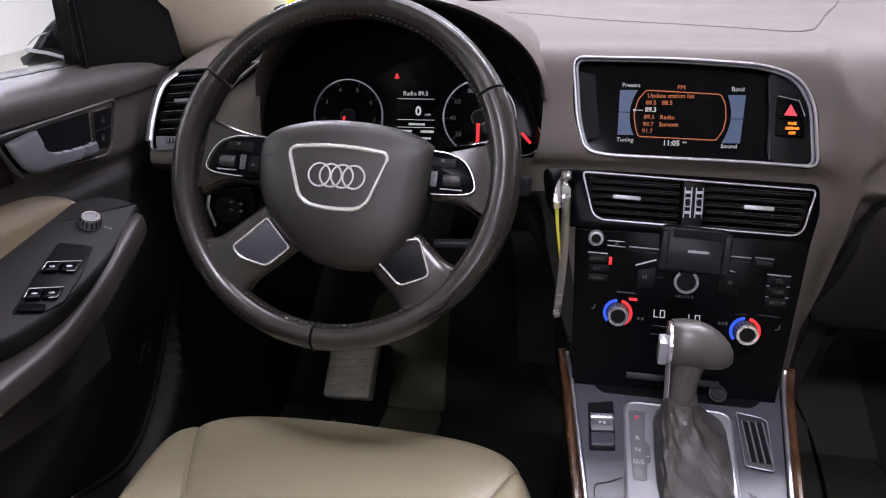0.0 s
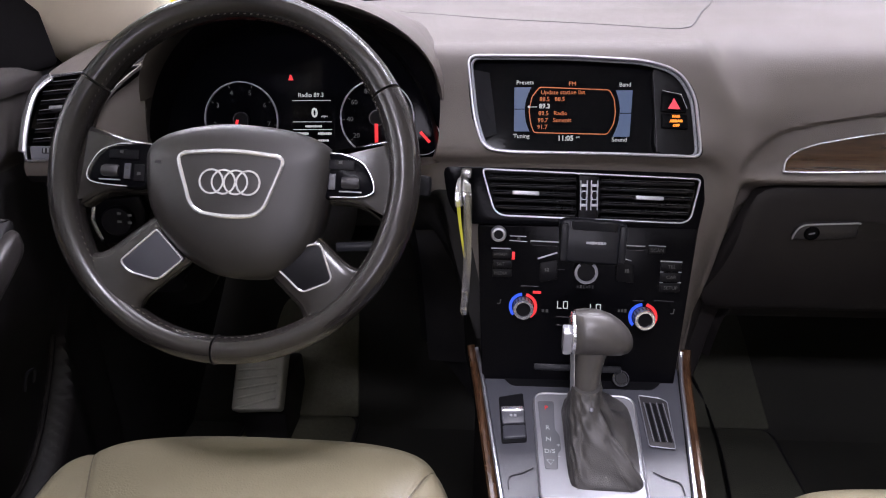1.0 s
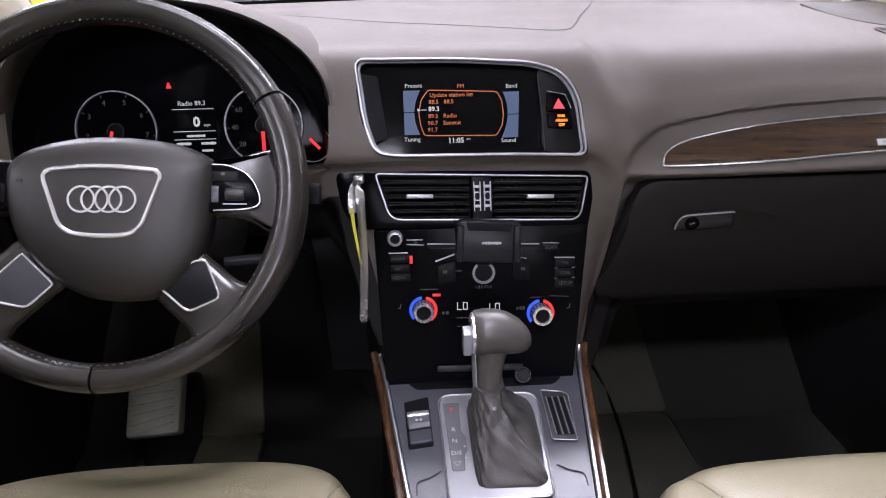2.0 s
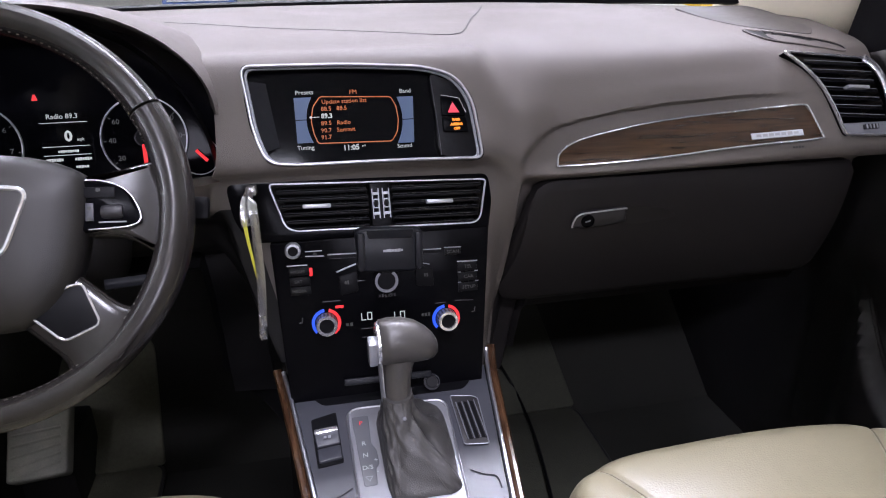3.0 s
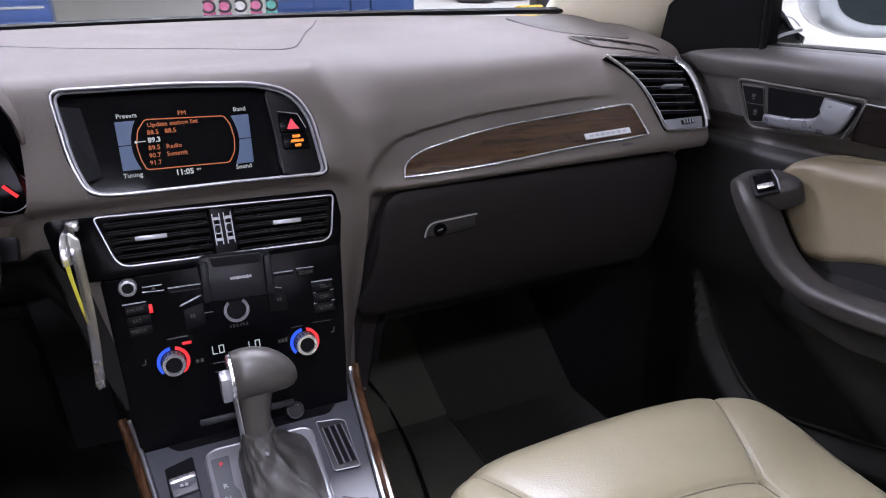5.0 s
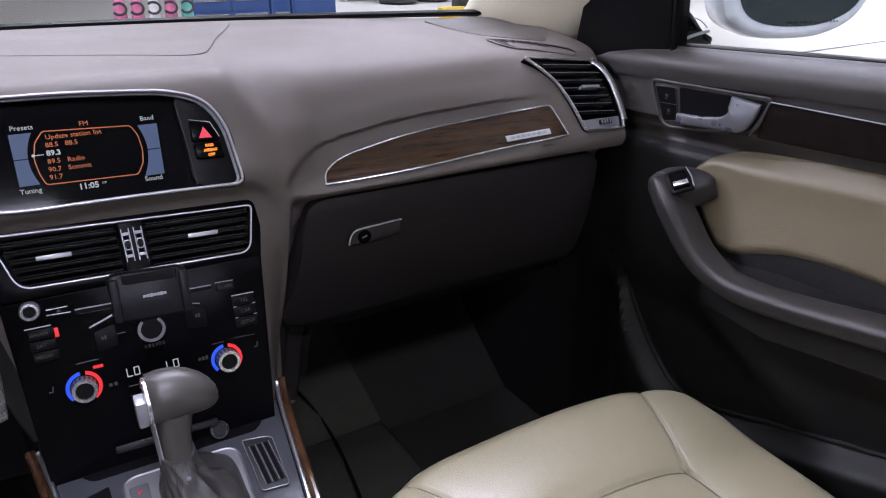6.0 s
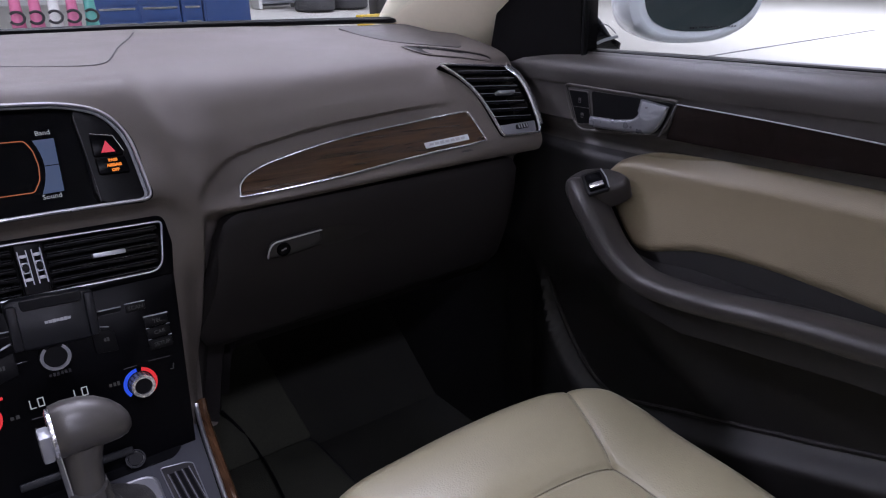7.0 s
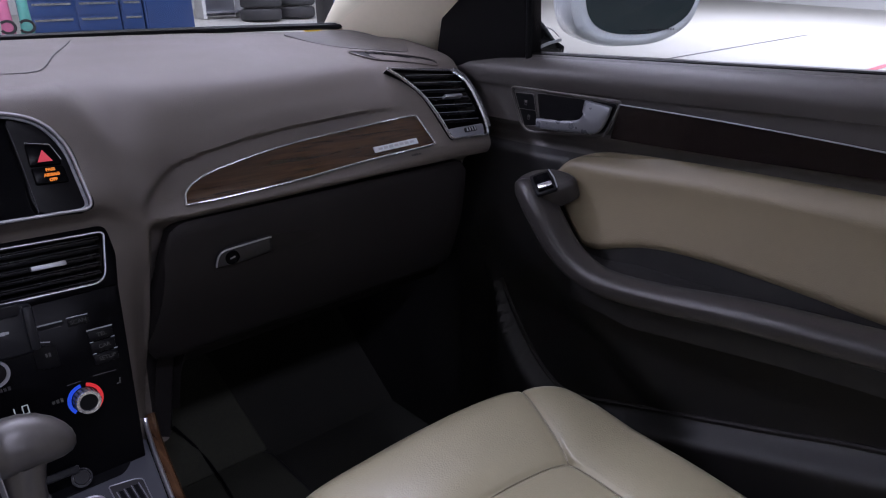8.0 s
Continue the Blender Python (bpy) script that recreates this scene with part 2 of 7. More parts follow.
def slab(outline, n, depth, bevel=0.0, bm=None, dome=0.0):
    """A plate: its front is the outline, its back lies depth behind it, against n; the front edge is rounded."""
    n = V(n).normalized()
    ring = [V(p) for p in outline]
    c = sum(ring, V((0, 0, 0))) / len(ring)
    rings = [[p - n * depth for p in ring]]
    if bevel:
        rings.append([p - n * bevel for p in ring])
        for a in (0.35, 0.7, 1.0):
            off = bevel * a
            dn = bevel * (1 - a) ** 2
            rings.append([q - n * dn for q in shrink(ring, off, n)])
    else:
        rings.append(ring)
    bm = bm or bmesh.new()
    if dome:
        base = rings[-1]
        for f, h in ((0.75, 0.45), (0.45, 0.82), (0.15, 1.0)):
            rings.append([c + (p - c) * f + n * dome * h for p in base])
    return loft(bm, rings)


def tube(path, n, w, h, closed=False, seg=8, bm=None, taper=None):
    """A rod of width w and height h along a path; n is the way its height points."""
    path = [V(p) for p in path]
    k, rings = len(path), []
    for i, p in enumerate(path):
        a = path[i - 1] if (closed or i) else path[0]
        b = path[(i + 1) % k] if (closed or i < k - 1) else path[-1]
        t = (b - a).normalized()
        nn = V(n(i / max(1, k - 1)) if callable(n) else n)
        nn = (nn - t * nn.dot(t)).normalized()
        s = t.cross(nn)
        f = taper(i / max(1, k - 1)) if taper else 1.0
        rings.append([p + s * (math.cos(x) * w / 2 * f) + nn * (math.sin(x) * h / 2 * f)
                      for x in (2 * math.pi * (j + 0.5) / seg for j in range(seg))])
    return loft(bm or bmesh.new(), rings, loop=closed)


def lathe(profile, m, seg=28, bm=None):
    """A turned body: (radius, height) pairs round the local z of the pose m."""
    rings = [[m @ V((r * math.cos(a), r * math.sin(a), h)) for a in (2 * math.pi * j / seg for j in range(seg))] for r, h in profile]
    return loft(bm or bmesh.new(), rings)


def box(m, sx, sy, sz, bevel=0.0, bm=None):
    own = bmesh.new()
    bmesh.ops.create_cube(own, size=1.0, matrix=m @ Matrix.Diagonal((sx, sy, sz, 1)))
    if bevel:
        bmesh.ops.bevel(own, geom=own.edges[:], offset=bevel, segments=2, profile=0.6, affect="EDGES")
    if bm is None:
        return own
    me = bpy.data.meshes.new("tmp")
    own.to_mesh(me)
    bm.from_mesh(me)
    bpy.data.meshes.remove(me)
    own.free()
    return bm


def arc_ring(m, r0, r1, h, a0=0.0, a1=360.0, seg=40):
    """A flat ring, or a piece of one, on the pose m, of thickness h."""
    full = a1 - a0 >= 359.9
    k = seg if full else seg + 1
    rings = []
    for j in range(k):
        a = radians(a0 + (a1 - a0) * j / seg)
        c, s = math.cos(a), math.sin(a)
        rings.append([m @ V((r * c, r * s, z)) for r, z in ((r0, 0), (r1, 0), (r1, h), (r0, h))])
    return loft(bmesh.new(), rings, loop=full)


def letters(name, text, size, m, mat, parent, label="", align="CENTER", bold=0.0):
    c = bpy.data.curves.new(name, "FONT")
    c.body, c.size, c.align_x, c.align_y, c.extrude, c.offset = text, size, align, "CENTER", 0.00015, bold
    c.resolution_u = 2
    tmp = bpy.data.objects.new("tmp", c)
    scene.collection.objects.link(tmp)
    me = bpy.data.meshes.new_from_object(tmp.evaluated_get(bpy.context.evaluated_depsgraph_get()))
    bpy.data.objects.remove(tmp)
    bpy.data.curves.remove(c)
    me.transform(m)
    me.materials.clear()
    me.name = name
    return link_mesh(name, me, mat, parent, label)


def bars(name, m, w, h, count, mat, parent, gap=0.35, label=""):
    """Unreadable writing: a row of small plain bars."""
    bm = bmesh.new()
    step = w / count
    for i in range(count):
        hh = h * (0.75 + 0.25 * ((i * 7) % 3) / 2)
        box(m @ Matrix.Translation((-w / 2 + step * (i + 0.5), 0, 0)), step * (1 - gap), hh, 0.0004, 0, bm)
    return part(name, bm, mat, parent, label)


def cut(ob, cutters):
    """Takes the closed meshes of the cutters out of the mesh of ob."""
    made = []
    for bm in cutters:
        me = bpy.data.meshes.new("cutter")
        bmesh.ops.recalc_face_normals(bm, faces=bm.faces)
        bm.to_mesh(me)
        bm.free()
        o = bpy.data.objects.new("cutter", me)
        scene.collection.objects.link(o)
        made.append(o)
        mod = ob.modifiers.new("cut", "BOOLEAN")
        mod.operation, mod.object, mod.solver = "DIFFERENCE", o, "EXACT"
    me = bpy.data.meshes.new_from_object(ob.evaluated_get(bpy.context.evaluated_depsgraph_get()))
    ob.modifiers.clear()
    old, ob.data = ob.data, me
    for o in made:
        bpy.data.objects.remove(o)
    me.polygons.foreach_set("use_smooth", [True] * len(me.polygons))
    me.set_sharp_from_angle(angle=radians(35))
    me.name = ob.name
    return ob


def plane_yz(y0, z0, y1, z1, x=0.0):
    """A pose on a plane that holds the x axis' way: x to the right, y up the slope, z out of it towards the cabin."""
    up = V((0, y1 - y0, z1 - z0)).normalized()
    n = V((1, 0, 0)).cross(up)
    m = basis((x, y0, z0), (1, 0, 0), n)
    return m


def lerp_table(table, x):
    """Rows of (x, values) met at x, smoothly."""
    if x <= table[0][0]:
        return table[0][1]
    for (xa, a), (xb, b) in zip(table, table[1:]):
        if x <= xb:
            t = (x - xa) / (xb - xa)
            t = t * t * (3 - 2 * t)
            return [(p[0] + (q[0] - p[0]) * t, p[1] + (q[1] - p[1]) * t) for p, q in zip(a, b)]
    return table[-1][1]


# ---- the dashboard ----
SIDE_END = [(1.085, 0.920), (0.99, 0.908), (0.93, 0.897), (0.895, 0.887), (0.878, 0.874), (0.858, 0.845), (0.826, 0.80), (0.803, 0.769), (0.809, 0.748), (0.835, 0.733), (0.86, 0.64), (0.95, 0.50)]
SIDE_OUT = [(1.19, 0.926), (1.03, 0.915), (0.945, 0.902), (0.897, 0.889), (0.870, 0.873), (0.846, 0.845), (0.822, 0.80), (0.805, 0.768), (0.812, 0.748), (0.840, 0.733), (0.862, 0.64), (0.95, 0.50)]
SIDE_MID = [(1.28, 0.930), (1.09, 0.922), (0.97, 0.911), (0.893, 0.889), (0.861, 0.853), (0.8445, 0.822), (0.830, 0.792), (0.812, 0.761), (0.821, 0.743), (0.846, 0.728), (0.864, 0.64), (0.95, 0.50)]
SIDE_MID2 = [(1.28, 0.928), (1.06, 0.919), (0.96, 0.907), (0.893, 0.889), (0.862, 0.855), (0.843, 0.827), (0.826, 0.797), (0.808, 0.764), (0.817, 0.746), (0.843, 0.731), (0.863, 0.64), (0.95, 0.50)]
SIDE_IN = [(1.345, 0.931), (1.12, 0.925), (0.98, 0.913), (0.895, 0.889), (0.858, 0.838), (0.845, 0.801), (0.834, 0.768), (0.822, 0.747), (0.833, 0.730), (0.853, 0.716), (0.870, 0.62), (0.95, 0.50)]
TURN_IN = [(1.355, 0.931), (1.13, 0.926), (0.98, 0.914), (0.902, 0.894), (0.852, 0.838), (0.835, 0.802), (0.827, 0.772), (0.829, 0.735), (0.838, 0.70), (0.852, 0.655), (0.866, 0.58), (0.90, 0.40)]
STACK = [(1.37, 0.931), (1.13, 0.926), (0.98, 0.915), (0.918, 0.903), (0.877, 0.892), (0.846, 0.837), (0.818, 0.787), (0.836, 0.758), (0.827, 0.70), (0.812, 0.62), (0.798, 0.54), (0.790, 0.40)]
KNEE = [(1.345, 0.931), (1.12, 0.925), (0.98, 0.915), (0.914, 0.903), (0.874, 0.885), (0.852, 0.84), (0.838, 0.79), (0.832, 0.755), (0.830, 0.715), (0.846, 0.672), (0.885, 0.640), (0.97, 0.61)]
END_LEFT = [(1.085, 0.900), (0.99, 0.888), (0.93, 0.878), (0.895, 0.870), (0.877, 0.861)] + SIDE_END[5:]
OUT_LEFT = [(1.19, 0.905), (1.03, 0.893), (0.945, 0.882), (0.897, 0.873), (0.871, 0.862)] + SIDE_OUT[5:]
SECTIONS = [(-0.70, END_LEFT), (-0.60, OUT_LEFT), (-0.52, KNEE), (-0.235, KNEE), (-0.215, TURN_IN), (-0.187, STACK), (0.128, STACK),
            (0.182, TURN_IN), (0.235, SIDE_IN), (0.40, SIDE_MID), (0.50, SIDE_MID2), (0.575, SIDE_OUT), (0.70, SIDE_END)]


CREASE = [(0.169, 0.720), (0.1745, 0.763), (0.187, 0.788), (0.219, 0.8075), (0.2655, 0.8170), (0.3388, 0.8282), (0.417, 0.8335), (0.5101, 0.8372), (0.62, 0.8385)]
CREASE_LINE = cr([(x, z - 0.0045, 0) for x, z in CREASE], 6)


def smooth(a, b, v):
    v = max(0.0, min(1.0, (v - a) / (b - a)))
    return v * v * (3 - 2 * v)


def crease_depth(x, z):
    """How far the face steps back below the soft crease round the trim."""
    q = V((x, z, 0))
    best, side = 9.0, 0.0
    for a, b in zip(CREASE_LINE, CREASE_LINE[1:]):
        t = max(0.0, min(1.0, (q - a).dot(b - a) / (b - a).length_squared))
        d = (q - (a + (b - a) * t)).length
        if d < best:
            best, side = d, (b - a).cross(q - a).z
    if side > 0:
        return 0.0
    onset = 0.015 - 0.008 * smooth(0.19, 0.27, x)
    return 0.0125 * smooth(0, onset, best) * (1 - smooth(0.46, 0.60, x)) * smooth(0.748, 0.770, z)


def dash_ring(x):
    rows = lerp_table(SECTIONS, x)
    y0 = 1.37 - 0.60 * x * x
    rows = [(y0, rows[0][1])] + list(rows[1:])
    ring = cr([(x, y, z) for y, z in rows], 10)
    if x > 0.14:
        for p in ring:
            if 0.70 < p.z < 0.86 and p.y < 0.90:
                p.y += crease_depth(x, p.z)
    near = max(0.0, min(1.0, (0.34 - abs(x)) / 0.12))
    for p in ring:
        if p.z < 0.745 and p.y < 0.9:
            p.x *= 1 - near * (0.27 if x < 0 else 0.10) * min(1.0, (0.745 - p.z) / 0.20)
        # the flanks of the centre stack fall back into the footwells
        if p.z < 0.75 and p.y < 0.92 and x > 0.1:
            edge = 0.1805 - 0.0315 * (max(0.0, 0.74 - p.z) / 0.23) ** 2.2
            p.y += 0.028 * smooth(edge - 0.002, edge + 0.012, p.x) * (1 - smooth(0.726, 0.750, p.z))
        elif p.z < 0.735 and p.y < 0.92 and x < -0.1:
            edge = 0.178 - 0.035 * (max(0.0, 0.74 - p.z) / 0.176) ** 1.6
            p.y += 0.06 * smooth(edge - 0.002, edge + 0.016, -p.x) * (1 - smooth(0.69, 0.735, p.z))
    return ring + [V((x, 1.0, ring[-1].z - 0.02)), V((x, 1.5, 0.60)), V((x, y0 + 0.06, 0.90))]


dashboard = thing("dashboard", (0, 0.95, 0.5), "taupe grained soft plastic dashboard under the windscreen", "dashboard")
xs = [-0.70 + 1.40 * i / 440 for i in range(441)]
bm = loft(bmesh.new(), [dash_ring(x) for x in xs])
per = len(dash_ring(0.0))
bm.faces.ensure_lookup_table()
# faces under the lip get shade as colour: near black left, dark taupe right
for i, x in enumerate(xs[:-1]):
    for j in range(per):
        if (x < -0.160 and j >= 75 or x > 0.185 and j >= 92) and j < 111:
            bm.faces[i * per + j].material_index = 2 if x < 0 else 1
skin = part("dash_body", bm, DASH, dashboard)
skin.data.materials.append(DASH_SHADED)
skin.data.materials.append(NEAR_BLACK)

BEZ = plane_yz(0.818, 0.787, 0.874, 0.887)
SCR = plane_yz(0.842, 0.797, 0.872, 0.856)
STK = plane_yz(0.795, 0.58, 0.817, 0.69)
VEN = plane_yz(0.817, 0.70, 0.836, 0.756)
CLU = plane_yz(0.872, 0.80, 0.888, 0.87)
CON = plane_yz(0.603, 0.467, 0.747, 0.490)


def bez(x, z):
    return (x, (z - 0.787) * 1.1461)


bezel_pts = [bez(*p) for p in ((-0.1475, 0.8892), (-0.027, 0.8876), (0.066, 0.8818), (0.1035, 0.8705), (0.1215, 0.843), (0.1262, 0.7795), (0.040, 0.7826), (-0.098, 0.7848),
                               (-0.1265, 0.7885), (-0.1385, 0.820))]
bezel_line = rounded([(p[0], p[1], 0) for p in bezel_pts], [0.013, 0.03, 0.025, 0.022, 0.022, 0.011, 0.03, 0.014, 0.018, 0.02], 6)


def outline_on(m, line, h=0.0, grow=1.0, about=None):
    c = sum(line, V((0, 0, 0))) / len(line) if about is None else V(about)
    return [m @ (c + (p - c) * grow + V((0, 0, h))) for p in line]


def ven(x, z):
    return (x, (z - 0.70) * 1.068, 0)


vent_mid_line = rounded([ven(-0.1285, 0.7575), ven(-0.112, 0.7045), ven(0.1225, 0.6965), ven(0.134, 0.7465)], [0.006, 0.014, 0.014, 0.006], 6)


def vent_side_line(s):
    """The outline of an outer vent on its slanting plane, as (x, z)."""
    pts = [(0.5535, 0.8825), (0.676, 0.870), (0.696, 0.845), (0.702, 0.80), (0.694, 0.7745), (0.622, 0.7785), (0.6135, 0.811), (0.600, 0.842), (0.577, 0.866)]
    return rounded([(s * x, (z - 0.82) * 1.15, 0) for x, z in pts], [0.003, 0.010, 0.02, 0.01, 0.005, 0.006, 0.02, 0.02, 0.015], 5)


SIDEV = plane_yz(0.8305, 0.82, 0.8605, 0.871)
SV_N = V(SIDEV.col[2][:3])


def cluster_outline():
    low = cr([(-0.552, 0, 0.845), (-0.550, 0, 0.80), (-0.545, 0, 0.775), (-0.52, 0, 0.765), (-0.21, 0, 0.765), (-0.189, 0, 0.775), (-0.181, 0, 0.80), (-0.180, 0, 0.845)], 4)
    up = [(-0.366 + 0.186 * math.cos(a), 0, 0.845 + 0.117 * math.sin(a)) for a in (math.pi * i / 20 for i in range(1, 20))]
    return low + [V(p) for p in up]


cutters = [slab(outline_on(BEZ, bezel_line, 0.03), V(BEZ.col[2][:3]), 0.085),
           slab(outline_on(VEN, vent_mid_line, 0.03), V(VEN.col[2][:3]), 0.085),
           slab(outline_on(SIDEV, vent_side_line(1), 0.05), SV_N, 0.10),
           slab(outline_on(SIDEV, vent_side_line(-1), 0.05), SV_N, 0.10),
           slab([V((p.x, 0.70, p.z)) for p in cluster_outline()], (0, -1, 0), 0.24)]
cut(skin, cutters)

# seam of the loudspeaker lid on the dash top
def dash_top(x, y):
    rows = cr([(0, *p) for p in ([(1.37 - 0.6 * x * x, 0.931)] + list(lerp_table(SECTIONS, x)[1:5]))], 10)
    for a, b in zip(rows, rows[1:]):
        if b.y <= y <= a.y:
            t = (y - a.y) / (b.y - a.y)
            return a.z + (b.z - a.z) * t
    return rows[0].z


lid_xy = [(-0.26, 1.11), (-0.129, 1.03), (-0.02, 0.99), (0.05, 0.966), (0.10, 0.9505), (0.128, 0.952), (0.143, 0.975), (0.17, 1.05), (0.205, 1.14), (0.24, 1.25)]
lid = [V((p.x, p.y, dash_top(p.x, p.y) + 0.0006)) for p in cr([(x, y, 0) for x, y in lid_xy], 8)]
part("lid_joint", tube(lid, (0, 0, 1), 0.0018, 0.0014, seg=6, taper=lambda t: 0.45 + 0.75 * smooth(0.35, 0.75, t)), DARK, dashboard, "dark joint line of the loudspeaker lid")
# passenger airbag joint line under the trim is part of the lower lip
for s in (1, -1):
    bm = bmesh.new()
    slot = thing("defroster_slot", (s * 0.63, 0.93, 0.88), "dark slotted defroster outlet at the dashboard corner", "air vent", "defroster outlets")
    edge = cr([(s * x, y, 0) for x, y in ((0.543, 0.945), (0.557, 0.910), (0.600, 0.893), (0.656, 0.880), (0.662, 0.889), (0.620, 0.914), (0.575, 0.939))], 4, True)
    top = [V((p.x, p.y, dash_top(p.x, p.y) + 0.0012)) for p in edge]
    part("grille_plate", slab(top, (0, 0, 1), 0.012, 0.001), BLACK, slot)
    for i in range(8):
        x = 0.560 + 0.0115 * i
        y0, y1 = 0.917 - 0.40 * (x - 0.560), 0.940 - 0.56 * (x - 0.560)
        z = max(dash_top(s * x, y0), dash_top(s * (x + 0.008), y1))
        part("fin", tube([(s * x, y0, z + 0.0010), (s * (x + 0.010), y1, z + 0.0022)], (0, 0, 1), 0.0010, 0.002, seg=6), DASH_SHADED, slot)
    part("rim", tube([p + V((0, 0, 0.0004)) for p in top], (0, 0, 1), 0.0022, 0.002, True, 6), DASH, slot)
# flat corner lids of the dash top beside the pillars
for s in (1, -1):
    corner = rounded([(s * x, y, 0) for x, y in ((0.536, 1.135), (0.527, 1.04), (0.540, 0.985), (0.590, 0.948), (0.640, 0.925), (0.668, 0.96), (0.660, 1.05), (0.645, 1.10))], [0.02, 0.04, 0.03, 0.03, 0.01, 0.03, 0.04, 0.02], 4)
    corner = [V((p.x, p.y, dash_top(p.x, p.y) + 0.0014)) for p in corner]
    # dimmed taupe puts the flat lid's shade into its colour
    part("corner_lid", slab(corner, (0, 0, 1), 0.004, 0.0008), DOOR_DIM, dashboard, "flat corner lid, taupe darkened for its shade")

# ---- instrument hood ----
hood = thing("instrument_hood", (-0.366, 0.92, 0.90), "taupe arched hood over the instruments with a dark inside", "dashboard part")


def arch(half, top, low, n=28, power=2.05):
    out = []
    for i in range(n + 1):
        a = math.pi * i / n
        c, s = math.cos(a), math.sin(a)
        out.append((-0.366 + half * math.copysign(abs(c) ** (2 / power), c), low + (top - low) * abs(s) ** (2 / power)))
    return out


def arch_ring(half, top, low, y_top, y_low, n=28, power=2.05):
    pts = arch(half, top, low, n, power)
    return [V((x, y_low + (y_top - y_low) * ((z - low) / (top - low)), z)) for x, z in pts]


outer = [arch_ring(0.176, 0.942, 0.846, 0.90, 0.90), arch_ring(0.183, 0.955, 0.844, 0.862, 0.868), arch_ring(0.1865, 0.961, 0.842, 0.837, 0.848),
         arch_ring(0.1890, 0.9645, 0.842, 0.833, 0.844), arch_ring(0.1908, 0.9665, 0.842, 0.838, 0.847),
         arch_ring(0.193, 0.967, 0.844, 0.87, 0.868), arch_ring(0.197, 0.962, 0.846, 0.93, 0.90), arch_ring(0.205, 0.945, 0.852, 1.03, 0.95), arch_ring(0.215, 0.915, 0.855, 1.16, 1.0)]
part("hood_shell", loft(bmesh.new(), outer, closed=False, caps=False), DASH, hood)
inner = [arch_ring(0.172, 0.938, 0.770, 0.905, 0.885), arch_ring(0.182, 0.954, 0.766, 0.853, 0.848), arch_ring(0.1862, 0.9608, 0.765, 0.8355, 0.842)]
bmh = loft(bmesh.new(), inner, closed=False, caps=False)
part("hood_lining", bmh, BLACK, hood, "matt black lining")
low_ring = [[V((x, 0.905, 0.768)), V((x, 0.838, 0.7635))] for x in [-0.54 + 0.348 * i / 12 for i in range(13)]]
part("hood_ledge", loft(bmesh.new(), low_ring, closed=False, caps=False), BLACK, hood)

# ---- instrument cluster ----
cluster = thing("instrument_cluster", (-0.366, 0.885, 0.80), "black instrument cluster with chrome ringed dials and a small display", "instrument cluster")


def clu(x, z, h=0.0):
    return CLU @ V((x, (z - 0.80) * 1.0258, h))


def clm(x, z, h=0.002):
    m = CLU.copy()
    m.translation = clu(x, z, h)
    return m


face = [clu(-0.555, 0.735), clu(-0.177, 0.735), clu(-0.177, 0.845)] + [clu(-0.366 + 0.180 * math.cos(a), 0.845 + 0.098 * math.sin(a)) for a in (math.pi * i / 24 for i in range(1, 24))] + [clu(-0.555, 0.845)]
part("dial_face", slab(face, CLU.col[2][:3], 0.008), SCREEN, cluster)
for cx, cz, r, marks in ((-0.439, 0.8115, 0.0485, ("1", "2", "3", "4", "5", "6", "7", "8")), (-0.2625, 0.8135, 0.0475, ("0", "20", "40", "60", "80", "100", "120", "140", "160"))):
    m = clm(cx, cz)
    part("dial_ring", arc_ring(m, r - 0.0013, r, 0.004), ALU, cluster, "thin chrome dial ring")
    part("dial_boss", lathe([(0.010, 0), (0.010, 0.004), (0.0085, 0.006), (0.0005, 0.006)], m, 24), BLACK, cluster)
    part("boss_ring", arc_ring(m @ Matrix.Translation((0, 0, 0.005)), 0.0092, 0.0102, 0.001, seg=24), SLAT, cluster)
    for i, s in enumerate(marks):
        a = radians(228 - 276 * i / (len(marks) - 1)) if len(marks) == 8 else radians(255 - 290 * i / (len(marks) - 1))
        c, sn = math.cos(a), math.sin(a)
        letters("dial_number", s, 0.0085, m @ Matrix.Translation((0.74 * r * c, 0.74 * r * sn, 0.0006)), G_DIM, cluster)
        part("dial_tick", box(m @ Matrix.Translation((0.92 * r * c, 0.92 * r * sn, 0.0006)) @ pose(0, 0, 0, 0, 0, math.degrees(a)), 0.004, 0.0009, 0.0004), G_DIM, cluster)
part("needle", box(clm(-0.2630, 0.785, 0.009), 0.0042, 0.044, 0.001), G_RED, cluster, "glowing red needle")
part("needle", box(clm(-0.4445, 0.804, 0.009) @ pose(0, 0, 0, 0, 0, -14), 0.0034, 0.016, 0.001), G_RED, cluster, "glowing red needle")
m = clm(-0.2045, 0.790, 0.003)
part("small_dial_ring", arc_ring(m, 0.0215, 0.0225, 0.003, 215, 420), ALU, cluster, "thin chrome arc of the fuel dial")
part("needle", box(clm(-0.2015, 0.790, 0.006) @ pose(0, 0, 0, 0, 0, -48), 0.0175, 0.0036, 0.001), G_RED, cluster, "glowing red needle")
